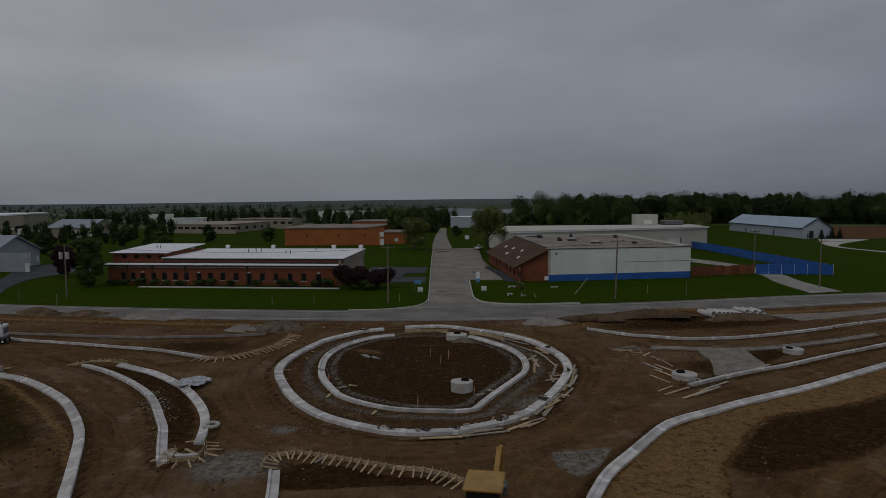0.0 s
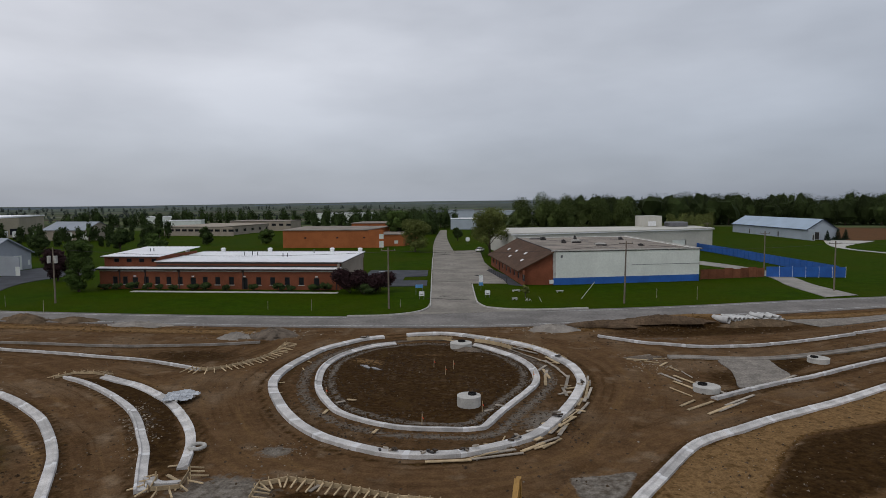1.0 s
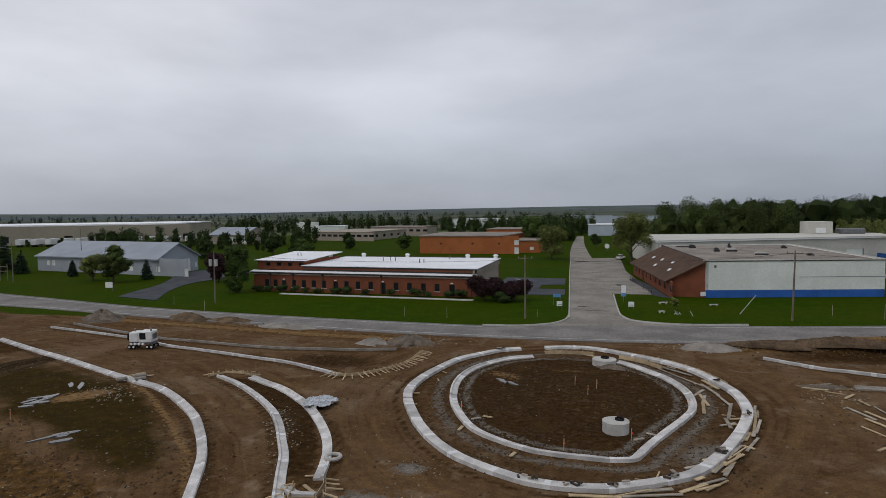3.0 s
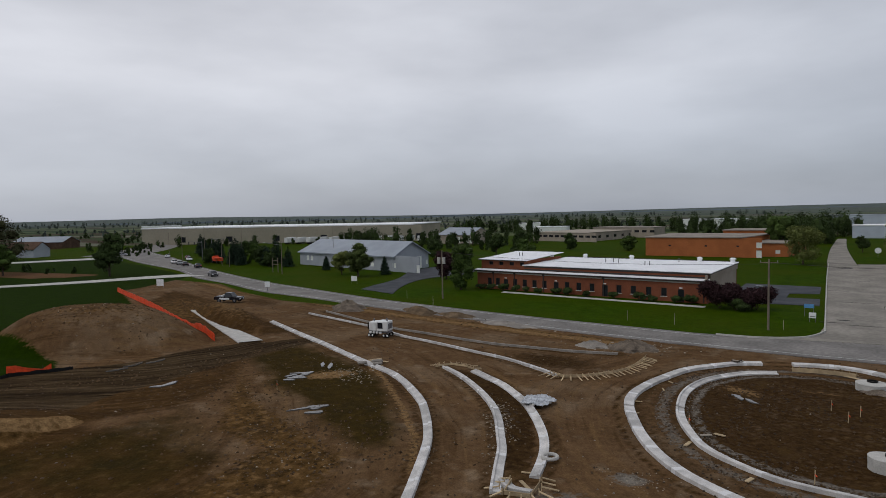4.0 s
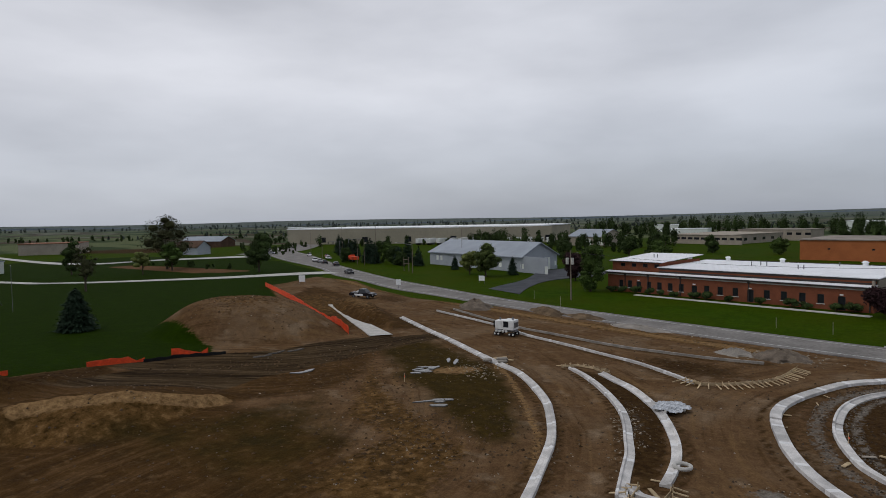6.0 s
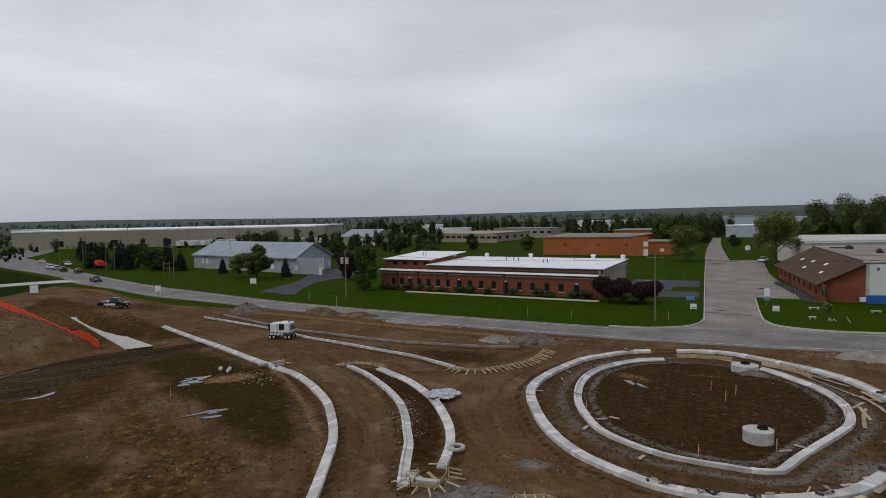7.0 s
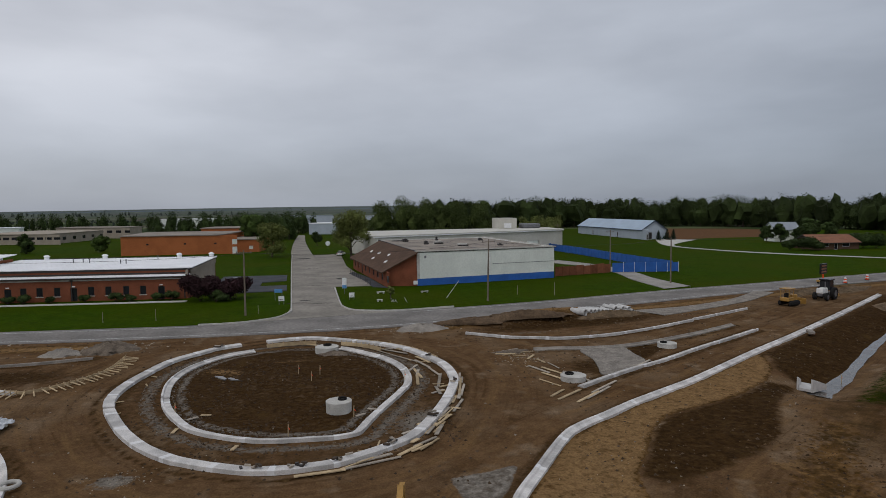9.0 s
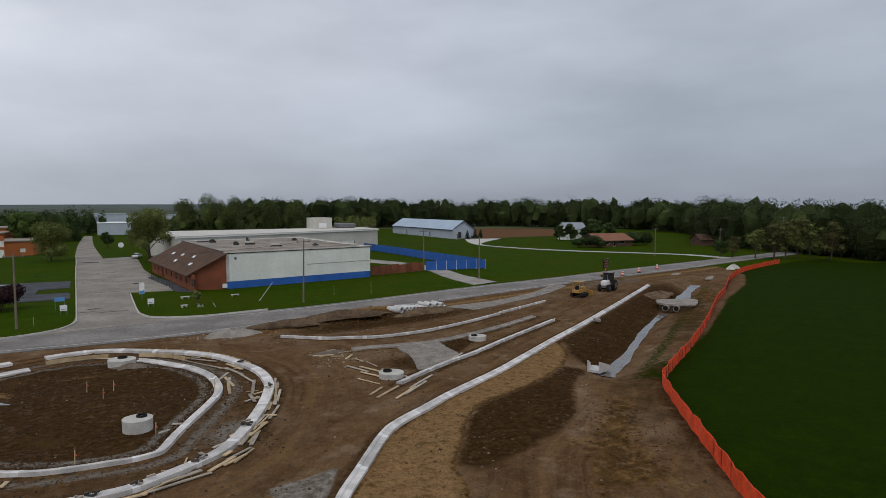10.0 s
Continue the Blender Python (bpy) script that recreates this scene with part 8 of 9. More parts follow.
def car(x, y, turn, paint, label, kind="sedan"):
    L, Wd = (4.6, 1.8) if kind == "sedan" else (5.4, 1.95)
    ob = thing("car" if kind == "sedan" else "pickup_truck", label, "car", (x, y, 0.05), turn, group="cars")
    bm = B()
    if kind == "sedan":
        prof = [(-2.3, 0.35), (-2.3, 0.8), (-2.0, 0.92), (1.0, 0.95), (2.1, 0.8), (2.3, 0.6), (2.3, 0.35)]
        cab = [(-1.75, 0.92), (-1.05, 1.42), (0.35, 1.45), (1.15, 0.95)]
    else:
        prof = [(-2.7, 0.5), (-2.7, 1.05), (0.9, 1.08), (2.5, 1.02), (2.7, 0.8), (2.7, 0.45)]
        cab = [(-0.6, 1.05), (-0.45, 1.8), (0.7, 1.82), (1.35, 1.06)]

    def loft(b, outline, half, inset):
        lo = [b.verts.new((px, -half + (inset if pz > 1.1 else 0), pz)) for px, pz in outline]
        hi = [b.verts.new((px, half - (inset if pz > 1.1 else 0), pz)) for px, pz in outline]
        b.faces.new(lo)
        b.faces.new(hi[::-1])
        for i in range(len(outline)):
            j = (i + 1) % len(outline)
            b.faces.new((lo[i], hi[i], hi[j], lo[j]))
        bmesh.ops.recalc_face_normals(b, faces=b.faces[:])
        bmesh.ops.bevel(b, geom=b.edges[:], offset=0.05, segments=2, affect="EDGES")

    loft(bm, prof, Wd / 2, 0)
    part("body", bm, paint, ob)
    bm = B()
    loft(bm, cab, Wd / 2 - 0.06, 0.2)
    part("cabin", bm, GLASS, ob, "dark glazed cabin")
    bm = B()
    t = cab[1][1] - 0.02
    box(bm, cab[1][0] + 0.06, cab[2][0] - 0.04, -Wd / 2 + 0.28, Wd / 2 - 0.28, t, t + 0.05, 0.02)
    part("roof", bm, paint, ob)
    for wx in (-L * 0.3, L * 0.31):
        for wy in (-Wd / 2 + 0.08, Wd / 2 - 0.08):
            wheel(ob, wx, wy, 0.33 if kind == "sedan" else 0.4, 0.22)
    for wy in (-0.62, 0.62):
        bm = B()
        box(bm, L / 2 - 0.1, L / 2 + 0.015, wy - 0.2, wy + 0.2, 0.62, 0.76, 0.02)
        part("headlight", bm, SIGN_WHITE, ob)
        bm = B()
        box(bm, -L / 2 - 0.015, -L / 2 + 0.1, wy - 0.2, wy + 0.2, 0.66, 0.82, 0.02)
        part("tail_light", bm, RED_PAINT, ob)
    return ob


car(-148.1, 118.5, -22, BLACK_PAINT, "black sedan on the asphalt road")
for x, y, a, p, lab in ((-205.4, 145.4, 153, SIGN_WHITE, "white car waiting at the junction"), (-197.8, 142.4, 153, SILVER_PAINT, "silver car waiting at the junction"), (-190.4, 139.4, 153, BLACK_PAINT, "dark car waiting at the junction"), (-179, 136.2, 153, BLACK_PAINT, "black car waiting at the junction"), (-212.8, 156.9, 153, SIGN_WHITE, "white van-like car beyond the junction"), (-13.3, 138.4, 90, BLACK_PAINT, "dark car parked on the lot"), (-239.5, 165.5, 150, SIGN_WHITE, "white car beyond the junction"), (-222.9, 163.4, 150, RED_PAINT, "dark red car beyond the junction"), (12.5, 211.1, 70, SIGN_WHITE, "white car under the street tree"), (-272.5, 165.3, 40, SILVER_PAINT, "silver car in the far lot")):
    car(x, y, a, p, lab)
truck = car(-99.7, 85.3, 20, BLACK_PAINT, "black pickup truck with white doors and tool chest on the soil", "pickup")
for nm, q, mt, lab in (("bed_load", (-2.55, -0.85, -0.82, 0.82, 1.04, 1.14), BLACK_PAINT, "dark load in the bed"), ("side_stripe", (-1.5, 0.6, -0.995, -0.972, 0.55, 0.9), SIGN_WHITE, "white panel along the door"), ("tool_chest", (-1.15, -0.72, -0.8, 0.8, 1.1, 1.42), SIGN_WHITE, "white tool chest")):
    bm = B()
    box(bm, *q, 0.01)
    part(nm, bm, mt, truck, lab)


def paving_machine():
    ob = thing("kerb_machine", "white kerb-laying machine with a dark cab window on tracks", "machine", (-52.3, 72, 0.05), 12)
    bm = B()
    box(bm, -1.6, -0.35, -0.9, 0.9, 0.95, 2.3, 0.08)
    part("engine_housing", bm, WHITE_PAINT, ob)
    bm = B()
    box(bm, -0.3, 1.6, -0.95, 0.95, 0.9, 2.45, 0.1)
    part("body", bm, WHITE_PAINT, ob)
    bm = B()
    box(bm, -0.1, 0.75, -1.0, -0.9, 1.35, 2.25, 0.02)
    part("cab_window", bm, GLASS, ob, "dark cab window")
    bm = B()
    box(bm, 1.56, 1.66, -0.7, 0.7, 1.3, 2.1, 0.02)
    part("side_panel", bm, STEEL, ob)
    for x, y, h in ((0.9, 0.3, 0.35), (1.3, -0.4, 0.3), (-1.2, 0.2, 0.25)):
        bm = B()
        rod(bm, (x, y, 2.3), (x, y, 2.45 + h), 0.12, 0.1, 8)
        part("exhaust", bm, STEEL, ob)
    bm = B()
    rod(bm, (-1.75, -0.5, 1.2), (-1.75, -0.5, 2.1), 0.25, 0.25, 12)
    part("tank", bm, RUBBER, ob, "black tank")
    bm = B()
    box(bm, -1.8, 1.7, -0.6, 0.6, 0.6, 0.98, 0.05)
    part("chassis", bm, STEEL, ob)
    for x in (-1.3, 1.2):
        for y in (-0.75, 0.75):
            bm = B()
            box(bm, x - 0.6, x + 0.6, y - 0.2, y + 0.2, 0.0, 0.55, 0.15)
            t = part("track", bm, RUBBER, ob, "black crawler track")
            bm = B()
            rod(bm, (x - 0.3, y - 0.23, 0.28), (x - 0.3, y + 0.23, 0.28), 0.15, 0.15, 10)
            rod(bm, (x + 0.3, y - 0.23, 0.28), (x + 0.3, y + 0.23, 0.28), 0.15, 0.15, 10)
            part("roller", bm, WHITE_PAINT, t)
    for k in range(4):
        bm = B()
        box(bm, -1.5 + k * 0.55, -1.15 + k * 0.55, -1.05, -0.7, 0.55, 0.85, 0.05)
        part("tool_box", bm, WHITE_PAINT, ob)
    ob.scale = (0.86, 0.86, 0.86)


paving_machine()


def tractor():
    ob = thing("tractor", "white and black farm tractor beside the lane", "tractor", (80.8, 88.8, 0.05), 205)
    bm = B()
    box(bm, 0.3, 2.3, -0.5, 0.5, 1.0, 1.9, 0.12)
    part("hood", bm, WHITE_PAINT, ob)
    bm = B()
    box(bm, -1.2, 0.3, -0.75, 0.75, 1.5, 3.0, 0.08)
    part("cab", bm, GLASS, ob, "dark glazed cab")
    bm = B()
    box(bm, -1.35, 0.45, -0.85, 0.85, 3.0, 3.2, 0.05)
    part("cab_roof", bm, BLACK_PAINT, ob)
    bm = B()
    box(bm, -1.4, 2.2, -0.4, 0.4, 0.6, 1.1, 0.08)
    part("chassis", bm, STEEL, ob)
    for y in (-0.95, 0.95):
        wheel(ob, -0.8, y, 0.95, 0.55)
        wheel(ob, 1.7, y * 0.9, 0.6, 0.4)
    bm = B()
    rod(bm, (1.0, 0.3, 1.8), (1.0, 0.3, 2.9), 0.06, 0.06, 8)
    part("exhaust", bm, STEEL, ob)
    bm = B()
    box(bm, -2.6, -1.5, -1.1, 1.1, 0.3, 0.8, 0.05)
    part("box_blade", bm, YELLOW, ob, "yellow rear implement")


tractor()


def dozer():
    ob = thing("bulldozer", "small yellow bulldozer beside the road", "bulldozer", (70.7, 85.2, 0.05), 20)
    for y in (-0.8, 0.8):
        bm = B()
        box(bm, -1.4, 1.4, y - 0.25, y + 0.25, 0.0, 0.8, 0.22)
        part("track", bm, RUBBER, ob, "muddy crawler track")
    bm = B()
    box(bm, 0.1, 1.5, -0.5, 0.5, 0.7, 1.6, 0.1)
    part("hood", bm, YELLOW, ob)
    bm = B()
    box(bm, -1.4, 0.1, -0.7, 0.7, 0.7, 1.25, 0.08)
    part("platform", bm, YELLOW, ob)
    for x in (-1.2, 0.05):
        for y in (-0.62, 0.62):
            bm = B()
            rod(bm, (x, y, 1.2), (x, y, 2.5), 0.06, 0.06, 6)
            part("canopy_post", bm, YELLOW, ob)
    bm = B()
    box(bm, -1.4, 0.25, -0.8, 0.8, 2.5, 2.64, 0.04)
    part("canopy", bm, YELLOW, ob)
    bm = B()
    box(bm, -1.0, -0.4, -0.3, 0.3, 1.25, 1.9, 0.08)
    part("seat", bm, RUBBER, ob)
    bm = B()
    box(bm, 2.1, 2.25, -1.4, 1.4, 0.1, 1.0, 0.04)
    part("blade", bm, YELLOW, ob)
    for y in (-0.7, 0.7):
        bm = B()
        plank(bm, (0.6, y, 0.45), (2.12, y, 0.45), 0.12, 0.16)
        part("push_arm", bm, YELLOW, ob)


dozer()


def message_board():
    ob = thing("message_board", "black message board on an orange trailer beside the road", "traffic sign", (96, 104.7, 0.05), 25)
    bm = B()
    box(bm, -1.5, 1.5, -0.12, 0.12, 1.9, 3.9, 0.05)
    part("display", bm, BLACK_PAINT, ob, "black unlit display panel")
    for k in range(3):
        bm = B()
        box(bm, -1.1, 1.1, -0.15, -0.121, 2.2 + 0.55 * k, 2.45 + 0.55 * k)
        part("letter_row", bm, BROWN_ROOF, ob, "dim reddish letter row")
    bm = B()
    rod(bm, (0, 0, 0.5), (0, 0, 2.0), 0.12, 0.12, 8)
    part("mast", bm, ORANGE, ob)
    bm = B()
    box(bm, -1.3, 1.3, -0.7, 0.7, 0.45, 0.8, 0.05)
    part("trailer_frame", bm, YELLOW, ob)
    for y in (-0.8, 0.8):
        wheel(ob, 0, y, 0.34, 0.2)


message_board()
for x, y in ((100.7, 104.3), (109.1, 107.3), (119.3, 111)):
    ob = thing("traffic_drum", "orange and white traffic drum on the road edge", "traffic cone", (x, y, 0.035), group="traffic drums")
    bm = B()
    rod(bm, (0, 0, 0.0), (0, 0, 0.12), 0.42, 0.42, 14)
    part("base", bm, RUBBER, ob)
    for k, mt in enumerate((ORANGE, SIGN_WHITE, ORANGE, SIGN_WHITE)):
        bm = B()
        rod(bm, (0, 0, 0.12 + k * 0.25), (0, 0, 0.37 + k * 0.25), 0.3 - k * 0.03, 0.27 - k * 0.03, 14)
        part("band", bm, mt, ob)


def excavator():
    ob = thing("backhoe", "yellow backhoe with its arm raised beside the form", "excavator", (2.1, 29.7, 0.05), 80)
    bm = B()
    box(bm, -1.6, 1.2, -0.75, 0.75, 0.6, 1.4, 0.1)
    part("chassis", bm, YELLOW, ob)
    bm = B()
    box(bm, -0.9, 0.8, -0.8, 0.8, 1.4, 2.55, 0.05)
    part("cab", bm, GLASS, ob, "dark glazed cab")
    bm = B()
    box(bm, -1.15, 1.0, -0.95, 0.95, 2.55, 2.75, 0.07)
    part("cab_roof", bm, YELLOW, ob, "yellow cab roof")
    for y in (-0.9, 0.9):
        wheel(ob, -0.9, y, 0.7, 0.45)
        wheel(ob, 1.2, y, 0.5, 0.35)
    bm = B()
    plank(bm, (1.2, -0.3, 0.9), (2.6, -0.55, 3.3), 0.26, 0.3)
    part("boom", bm, YELLOW, ob)
    bm = B()
    plank(bm, (2.6, -0.55, 3.3), (3.1, -0.6, 1.2), 0.22, 0.24)
    part("stick", bm, YELLOW, ob)
    bm = B()
    rod(bm, (1.5, -0.2, 1.2), (2.5, -0.4, 2.9), 0.06, 0.06, 8)
    part("ram", bm, SIGN_WHITE, ob, "pale hydraulic ram")
    bm = B()
    box(bm, 2.8, 3.5, -0.9, -0.3, 0.5, 1.2, 0.12)
    part("bucket", bm, STEEL, ob)


excavator()


# ---- play corner across the lawn ----
ob = thing("play_house", "small white play house with an orange side on the lawn", "playhouse", (-158.5, 27.1, 0), 30)
bm = B()
box(bm, -0.9, 0.9, -0.7, 0.7, 0.0, 2.2, 0.03)
part("walls", bm, WHITE_PAINT, ob)
bm = B()
box(bm, -0.98, -0.9, -0.72, 0.72, 0.0, 2.1)
part("side_panel", bm, ORANGE, ob)
bm = B()
box(bm, -1.05, 1.05, -0.85, 0.85, 2.2, 2.35, 0.03)
part("roof", bm, SIGN_WHITE, ob)
ob = thing("swing_set", "dark A-frame swing set with a pale board", "swing", (-150.9, 32.6, 0), 30)
for sx in (-1.4, 1.4):
    for sy in (-0.9, 0.9):
        bm = B()
        rod(bm, (sx, sy, -0.1), (sx, 0, 2.4), 0.05, 0.05, 6)
        part("leg", bm, DARK_TRIM, ob)
bm = B()
rod(bm, (-1.5, 0, 2.4), (1.5, 0, 2.4), 0.06, 0.06, 6)
part("top_bar", bm, DARK_TRIM, ob)
bm = B()
box(bm, -0.5, 0.5, -0.05, 0.05, 1.6, 2.2, 0.02)
part("board", bm, SIGN_WHITE, ob)
ob = thing("flagpole", "thin pale flagpole on the lawn", "flagpole", (-137.9, 33.5, 0))
bm = B()
rod(bm, (0, 0, -0.2), (0, 0, 8.5), 0.05, 0.03, 8)
part("pole", bm, STEEL, ob)
bm = B()
rod(bm, (0, 0, 8.5), (0, 0, 8.65), 0.1, 0.1, 8)
part("finial", bm, SIGN_WHITE, ob)



# ---- smaller site clutter ----
APRON = spline(RING_OUT, 0.3, True)
APRON_SIDE = normals(APRON, True)


def apron_at(x, y, off):
    """The place on the apron kerb next to x, y, and its heading."""
    i = int(np.argmin(np.hypot(APRON[:, 0] - x, APRON[:, 1] - y)))
    i = min(i, len(APRON) - 2)
    d = APRON[i + 1] - APRON[i]
    p = APRON[i] - APRON_SIDE[i] * off
    return p, math.degrees(math.atan2(d[1], d[0]))


rk = random.Random(71)
for x, y in ((-10.6, 79.2), (-4.1, 43.2), (-1.5, 42.3), (1.4, 42.6), (4.8, 44.1), (8.5, 49.6), (12.5, 57.6), (12.7, 67.7)):
    p, head = apron_at(x, y, 0.5)
    ob = thing("offcut_pile", "small dark pile of timber offcuts on the kerb", "offcuts", (p[0], p[1], 0.21), head, group="offcut piles")
    for k in range(6):
        bm = B()
        a = rk.uniform(-0.5, 0.5)
        plank(bm, (a, rk.uniform(-0.3, 0.3), 0.03 * k), (a + rk.uniform(-0.5, 0.5), rk.uniform(-0.3, 0.3) + 0.2, 0.03 * k + 0.03), 0.14, 0.1)
        part("offcut", bm, (DARK_TRIM, GREY_LUMBER, BARK)[k % 3], ob)
for x, y, off, n in ((6.4, 46.9, -0.3, 3), (8.4, 50, -0.35, 3), (10.9, 53.9, -0.3, 2), (13.1, 59.4, -0.3, 2), (3.3, 43, -0.3, 2), (12.5, 68.6, 1.3, 2), (10.3, 72.4, 1.3, 2)):
    for k in range(n):
        p, head = apron_at(x + rk.uniform(-1.2, 1.2), y + rk.uniform(-1.5, 1.5), off + rk.uniform(-0.25, 0.2))
        board(p[0], p[1], rk.uniform(0.8, 3.2), head + rk.uniform(-9, 9), w=rk.choice((0.1, 0.2, 0.28)), material=LUMBER if rk.random() < 0.55 else GREY_LUMBER, z=0.04 + 0.05 * (k % 3))
# short pegs and offcuts between the two kerb rings
for k in range(34):
    t = rk.random() * math.tau
    x, y = -2.0 + 12.7 * math.cos(t) * rk.uniform(0.98, 1.08), 59.8 + 16.2 * math.sin(t) * rk.uniform(0.97, 1.05)
    if inside(np.array(x), np.array(y), RING_OUT) > 0.6 and inside(np.array(x), np.array(y), RING_IN) < -1.4:
        board(x, y, rk.uniform(0.4, 1.0), rk.uniform(0, 180), "short pale timber offcut on the soil", w=0.09, material=LUMBER)
for x, y, l, a in ((19.9, 66.7, 1.6, 15), (20.8, 66, 1.4, -30), (21.6, 64.9, 1.8, 50), (22, 63.2, 1.5, 100), (20.6, 60.3, 3.0, 108), (19.9, 56, 2.6, 112), (19.3, 53, 2.2, 40), (22.5, 61.3, 2.2, 95), (22, 67.4, 1.2, 5), (22.6, 52.3, 4.2, 37), (23.8, 53.6, 4.4, 36), (-16.3, 39.9, 1.6, 140), (-15.7, 39, 1.2, 100)):
    board(x, y, l, a, "loose timber board at the island nose", w=rk.choice((0.1, 0.22)), material=LUMBER if rk.random() < 0.6 else GREY_LUMBER)
for x, y, s in ((56.8, 66.6, 0.7), (-43.1, 59.6, 0.6), (-42.5, 58.9, 0.5), (-44.2, 58.4, 0.5)):
    ob = thing("concrete_block", "small broken concrete block on the kerb line", "rubble", (x, y, 0.14), 30 + 40 * s)
    bm = B()
    box(bm, -s, s, -s * 0.5, s * 0.5, 0, s * 0.55, 0.08)
    part("block", bm, CONCRETE_DUSTY, ob)


def rubble(name, label, cx, cy, rx, ry, count, size, material, seed, turn=0.0):
    """Broken pieces thrown over a patch of ground, in one mesh."""
    rng = np.random.default_rng(seed)
    c, sn = math.cos(radians(turn)), math.sin(radians(turn))
    u, v = rng.normal(size=count) * rx * 0.5, rng.normal(size=count) * ry * 0.5
    x, y = cx + u * c - v * sn, cy + u * sn + v * c
    keep = inside(x, y, SITE) > 0.8
    x, y = x[keep], y[keep]
    count = len(x)
    z = land(x, y)
    base = np.array([(1, 0, 0), (0, 1, 0), (-1, 0, 0), (0, -1, 0), (0.1, 0.1, 0.7), (0, 0, -0.4)], float)
    tri = np.array([(0, 1, 4), (1, 2, 4), (2, 3, 4), (3, 0, 4), (1, 0, 5), (2, 1, 5), (3, 2, 5), (0, 3, 5)])
    s = 0.5 * size * rng.uniform(0.35, 1.0, (count, 1, 1)) ** 1.5
    p = base[None] * s * rng.uniform(0.55, 1.5, (count, 6, 3))
    a = rng.random(count) * math.tau
    ca, sa = np.cos(a)[:, None], np.sin(a)[:, None]
    p = np.stack([p[:, :, 0] * ca - p[:, :, 1] * sa, p[:, :, 0] * sa + p[:, :, 1] * ca, p[:, :, 2]], -1) + np.stack([x, y, z], -1)[:, None]
    me = bpy.data.meshes.new(name)
    me.from_pydata(p.reshape(-1, 3).tolist(), [], (tri[None] + 6 * np.arange(count)[:, None, None]).reshape(-1, 3).tolist())
    me.materials.append(material)
    return tagged(new(name, me), label, "stones", kind="stuff")


PALE_RUBBLE = mat("pale_rubble", (0.27, 0.225, 0.17), 0.9, island=0.4)
BROWN_RUBBLE = mat("brown_rubble", (0.085, 0.052, 0.026), 0.95, island=0.5)
for i, (cx, cy, rx, ry, n, sz, mt, turn, lab) in enumerate((
        (-31.7, 38.7, 10, 8, 700, 0.34, BROWN_RUBBLE, 30, "brown clods of dug soil on the plot"), (-48.2, 45.3, 14, 6, 600, 0.3, BROWN_RUBBLE, -40, "brown clods of dug soil on the plot"), (-32.9, 37.2, 8, 6, 120, 0.2, PALE_RUBBLE, 0, "pale stones on the soil plot"),
        (13.5, 82.8, 5, 2, 260, 0.34, PALE_RUBBLE, 5, "pale broken rubble below the road"), (-21.7, 80.5, 5, 3, 260, 0.36, PALE_RUBBLE, 0, "pale broken rubble at the kerb end"), (-41.8, 88.5, 8, 2, 260, 0.4, PALE_RUBBLE, -10, "pale broken rubble beside the road"), (-54.2, 91.2, 12, 2, 260, 0.4, BROWN_RUBBLE, -15, "loose soil beside the road"),
        (20.9, 65.3, 2.6, 4, 160, 0.26, PALE_RUBBLE, 0, "pale broken rubble at the island nose"), (27, 82.5, 9, 2, 300, 0.36, BROWN_RUBBLE, 5, "brown clods on the soil bank"), (-98.6, 78.4, 18, 4, 300, 0.45, BROWN_RUBBLE, -27, "brown clods on the soil bank"), (-82.8, 51.5, 13, 8, 420, 0.36, BROWN_RUBBLE, 25, "brown clods on the soil heap"), (-84.4, 49.3, 12, 7, 70, 0.26, PALE_RUBBLE, 25, "pale stones on the soil heap"),
        (20, 40.7, 7, 3, 60, 0.13, PALE_RUBBLE, 38, "pale stones beside the kerb"), (30.5, 35.8, 6, 7, 420, 0.24, BROWN_RUBBLE, 30, "brown clods beside the fence"), (-63.2, 41.8, 10, 2, 200, 0.4, BROWN_RUBBLE, 50, "clods along the dirt track"), (-59.3, 52.4, 2, 12, 220, 0.4, BROWN_RUBBLE, 0, "clods along the dirt track"),
        (-43, 55.1, 4, 2.5, 130, 0.3, PALE_RUBBLE, -40, "pale broken concrete below the kerb"), (86, 95.3, 14, 2, 260, 0.45, BROWN_RUBBLE, 25, "loose soil along the road"), (-11.1, 44.2, 1.8, 1.4, 110, 0.14, PALE_RUBBLE, 0, "spilled pale gravel"), (-22.8, 49, 1.2, 7, 240, 0.22, PALE_RUBBLE, 25, "pale gravel in the splitter island"))):
    rubble("rubble", lab, cx, cy, rx, ry, n, sz, mt, 900 + i, turn)
kerb([(-17.8, 39.9), (-16.9, 39.2), (-15.7, 39.3)], KERB, "short concrete kerb piece closing the splitter island", length=3)
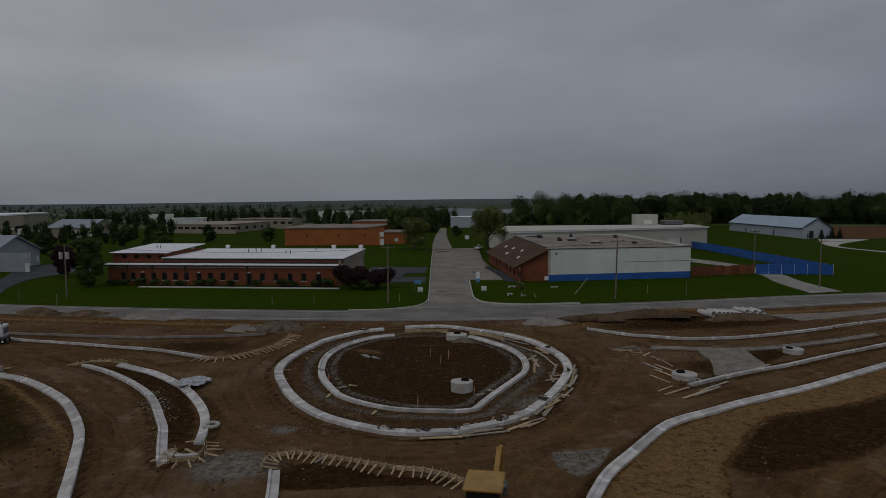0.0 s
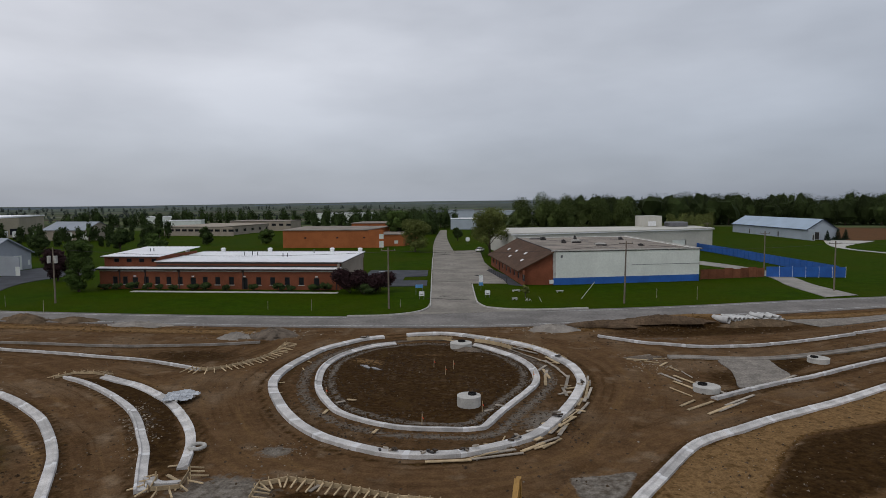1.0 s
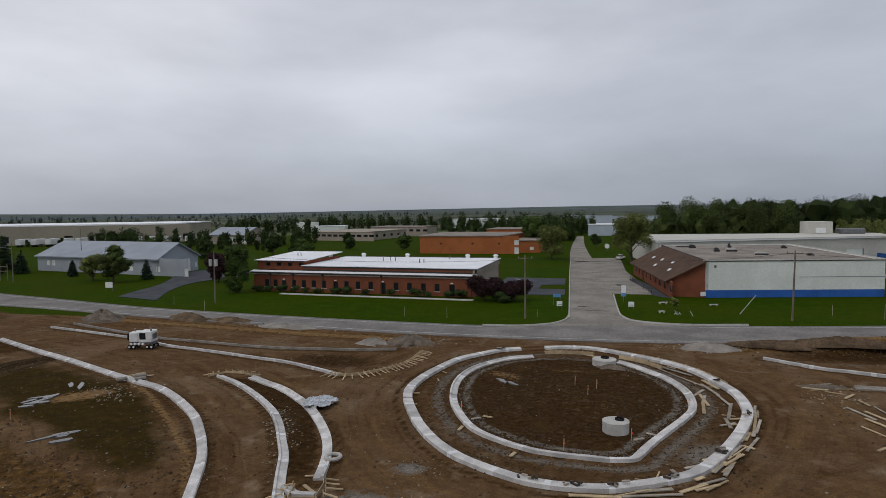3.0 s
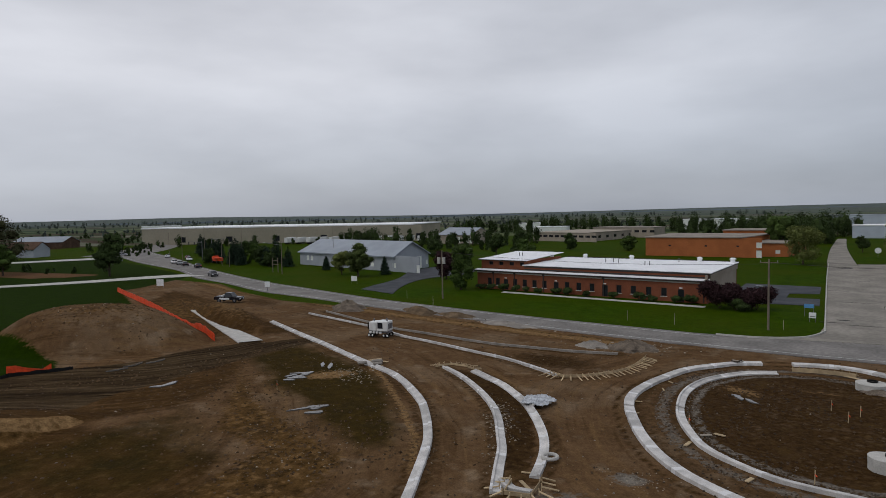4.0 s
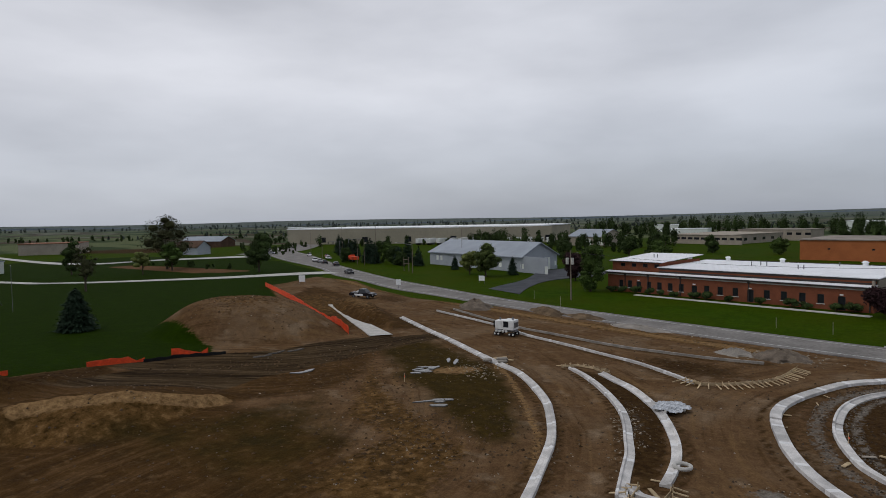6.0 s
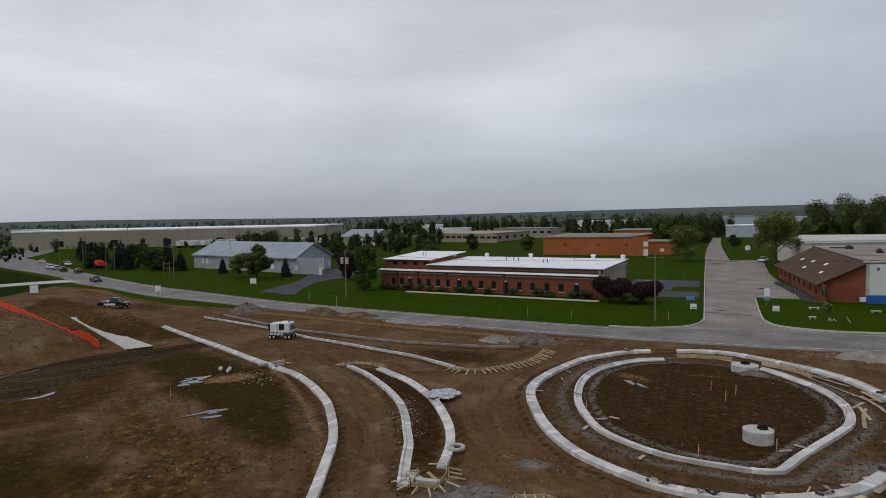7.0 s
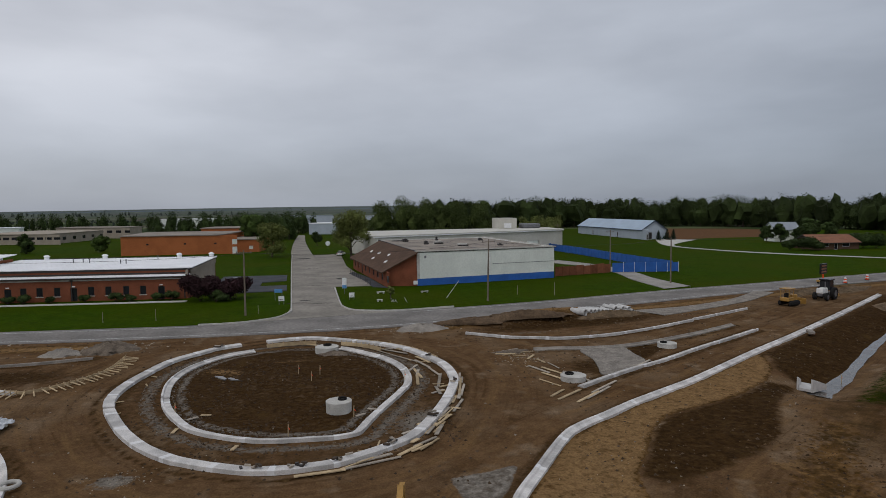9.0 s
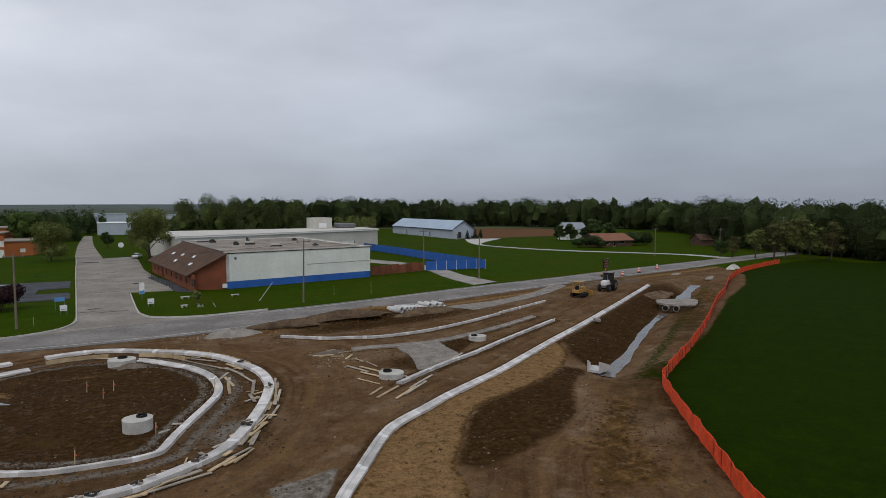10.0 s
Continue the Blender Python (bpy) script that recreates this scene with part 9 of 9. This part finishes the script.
# gravel against both kerb rings
rng = np.random.default_rng(12)
inner = spline(RING_IN, 0.06, True)
sides = normals(inner, True)
count = len(inner)
for nm, lo, hi in (("outside", 0.85, 1.8), ("inside", -1.5, -0.3)):
    off = rng.uniform(lo, hi, count)
    q = inner + sides * -off[:, None]
    base = np.array([(1, 0, 0), (0, 1, 0), (-1, 0, 0), (0, -1, 0), (0, 0, 0.7)], float)
    tri = np.array([(0, 1, 4), (1, 2, 4), (2, 3, 4), (3, 0, 4)])
    p = base[None] * (0.09 * rng.uniform(0.4, 1.2, (count, 1, 1))) * rng.uniform(0.6, 1.4, (count, 5, 3)) + np.stack([q[:, 0], q[:, 1], land(q[:, 0], q[:, 1])], -1)[:, None]
    me = bpy.data.meshes.new("kerb_gravel")
    me.from_pydata(p.reshape(-1, 3).tolist(), [], (tri[None] + 5 * np.arange(count)[:, None, None]).reshape(-1, 3).tolist())
    me.materials.append(mat("kerb_gravel_stone", (0.125, 0.105, 0.085), 0.9, island=0.6))
    tagged(new("kerb_gravel", me), "grey gravel " + nm + " the island kerb", "gravel", kind="stuff")


# ---- junction and yard clutter beyond the road ----
def signal_pole(x, y, h, reach, turn, label):
    ob = thing("signal_pole", label, "traffic light", (x, y, 0), turn, group="signal poles")
    bm = B()
    rod(bm, (0, 0, -0.2), (0, 0, h), 0.16, 0.1, 10)
    part("mast", bm, STEEL, ob)
    bm = B()
    rod(bm, (0, 0, h - 0.6), (reach, 0, h - 0.2), 0.09, 0.05, 8)
    part("arm", bm, STEEL, ob)
    for f in (0.55, 0.95):
        bm = B()
        box(bm, reach * f - 0.18, reach * f + 0.18, -0.15, 0.15, h - 1.5, h - 0.45, 0.04)
        part("signal_head", bm, DARK_TRIM, ob, "dark signal head")
    return ob


signal_pole(-209.7, 160.6, 7.5, 6, 200, "grey traffic-signal pole with a mast arm")
signal_pole(-233.2, 182.8, 7.5, 6, 20, "grey traffic-signal pole with a mast arm")
signal_pole(-238.7, 145.3, 7.0, 6, 290, "grey traffic-signal pole with a mast arm")
ob = thing("street_lamp", "grey street lamp with a long arm beside the road", "street lamp", (-134, 130.9, 0))
bm = B()
rod(bm, (0, 0, -0.2), (0, 0, 9.5), 0.14, 0.09, 8)
part("mast", bm, POLE_WOOD, ob)
bm = B()
rod(bm, (0, 0, 8.2), (-5.5, -1.0, 8.9), 0.06, 0.05, 8)
part("arm", bm, STEEL, ob)
bm = B()
box(bm, -6.3, -5.4, -1.25, -0.85, 8.8, 9.0, 0.05)
part("lamp_head", bm, CONCRETE_PALE, ob, "pale lamp head")
ob = thing("pole_frame", "low two-legged wooden meter frame by the road", "post", (-140.6, 134.5, 0))
for x in (-1.1, 1.1):
    bm = B()
    rod(bm, (x, 0, -0.2), (x, 0, 4.2), 0.11, 0.1, 8)
    part("leg", bm, POLE_WOOD, ob)
for z in (2.2, 3.4):
    bm = B()
    plank(bm, (-1.3, 0, z), (1.3, 0, z), 0.1, 0.16)
    part("crossbar", bm, POLE_WOOD, ob)
for k in range(14):
    x, y = -278.0 + 5.76 * k, 272.2 + 3.21 * k
    ob = thing("semi_trailer", "white box trailer parked at the long warehouse", "trailer", (x, y, 0), 112 + rk.uniform(-2, 2), group="parked trailers")
    bm = B()
    box(bm, -5.5, 5.5, -1.25, 1.25, 1.1, 3.9, 0.06)
    part("box_body", bm, WHITE_PAINT, ob)
    for wx in (-4.4, -3.2):
        bm = B()
        rod(bm, (wx, -1.2, 0.5), (wx, 1.2, 0.5), 0.5, 0.5, 12)
        part("axle_wheels", bm, RUBBER, ob)
    bm = B()
    box(bm, 3.2, 3.5, -0.9, 0.9, 0, 1.1)
    part("landing_leg", bm, STEEL, ob)
ob = thing("work_truck", "orange road-works truck at the junction", "truck", (-190, 152.4, 0.05), 160)
bm = B()
box(bm, -3, 1.2, -1.1, 1.1, 0.8, 2.0, 0.08)
part("bed", bm, ORANGE, ob)
bm = B()
box(bm, 1.3, 3.2, -1.1, 1.1, 0.6, 2.5, 0.25)
part("cab", bm, ORANGE, ob)
for wx in (-2, 2.2):
    wheel(ob, wx, -0.95, 0.48, 0.3)
    wheel(ob, wx, 0.95, 0.48, 0.3)
# litter and loose things on the corner lawn
for x, y, w, d, h, mt, lab in ((13.2, 116.8, 1.5, 0.5, 0.25, CONCRETE_PALE, "pale slatted bench on the lawn"), (21, 115.8, 1.4, 0.4, 0.2, CONCRETE_PALE, "pale plank bench on the lawn"), (11.8, 107.3, 0.9, 0.5, 0.25, CONCRETE_PALE, "pale stone bench on the lawn")):
    ob = thing("bench", lab, "bench", (x, y, float(land(x, y))), 12, group="low benches")
    bm = B()
    box(bm, -w / 2, w / 2, -d / 2, d / 2, h, h + 0.12, 0.02)
    part("seat", bm, mt, ob)
    for q in (-1, 1):
        bm = B()
        box(bm, q * w * 0.35 - 0.08, q * w * 0.35 + 0.08, -d / 2 + 0.05, d / 2 - 0.05, -0.1, h)
        part("leg", bm, mt, ob)
for k in range(9):
    x, y = 15.0 + rk.uniform(-1.8, 1.4), 105.8 + rk.uniform(-2.2, 2.2)
    ob = thing("garden_stake", "small pale garden stake in a flower bed", "stake", (x, y, float(land(x, y))), rk.uniform(0, 180), group="garden stakes")
    bm = B()
    plank(bm, (0, 0, -0.1), (rk.uniform(-0.4, 0.4), 0.1, rk.uniform(0.2, 0.6)), 0.08, 0.05)
    part("lath", bm, CONCRETE_PALE, ob)
tree(13.9, 109.6, 2.2, 1.6, LEAF_PALE, "small thin sapling on the corner lawn", 610, 0.3, 160, 0.1)
ob = thing("round_sign", "round white sign beside the street", "sign", (9.9, 245.1, 0))
bm = B()
rod(bm, (0, 0, -0.2), (0, 0, 2.0), 0.05, 0.05, 6)
part("post", bm, STEEL, ob)
bm = B()
rod(bm, (0, -0.04, 2.2), (0, 0.02, 2.2), 0.9, 0.9, 18)
part("disc", bm, SIGN_WHITE, ob)
bm = B()
slab(bm, [(11.7, 156.3), (14, 142.8), (15, 127.3), (15.6, 124.2), (12.9, 126.5), (12.6, 135), (10.4, 152.7)], -0.1, 0.05)
whole("wing_walk", bm, LOT, "dark paved walk along the brick wing", "path", kind="structure")
for k in range(10):
    p = Vector((12.7, 128.9, 0)).lerp(Vector((10.8, 152.7, 0)), k / 9)
    ob = thing("rail_post", "thin dark rail post beside the brick wing", "post", (p.x, p.y, 0), group="rail posts")
    bm = B()
    rod(bm, (0, 0, -0.1), (0, 0, 1.0), 0.05, 0.05, 6)
    part("post", bm, DARK_TRIM, ob)
# tar patches and worn stains on the street and its mouth
TAR = mat("tar_patch", (0.06, 0.057, 0.054), 0.9, scale=0.6, vary=0.4, fine=4, grain=0.3)
for x, y, rx, ry, seed in ((-1.4, 108.9, 1.6, 0.22, 1), (2.5, 107.6, 2.2, 0.2, 2), (0, 111.5, 0.9, 0.5, 3), (1.6, 131.6, 2.6, 0.16, 6), (-0.7, 148, 2.2, 0.2, 7), (3, 168.4, 2.6, 0.25, 8), (7.7, 142.5, 0.8, 1.2, 9), (0.5, 201.4, 2.2, 1.6, 10)):
    rt = random.Random(seed)
    bm = B()
    slab(bm, [(x + rx * math.cos(k * math.tau / 14) * rt.uniform(0.7, 1.2), y + ry * math.sin(k * math.tau / 14) * rt.uniform(0.7, 1.2)) for k in range(14)], 0.0, 0.04)
    whole("tar_patch", bm, TAR, "dark ragged tar patch on the concrete street", "road patch", kind="structure")
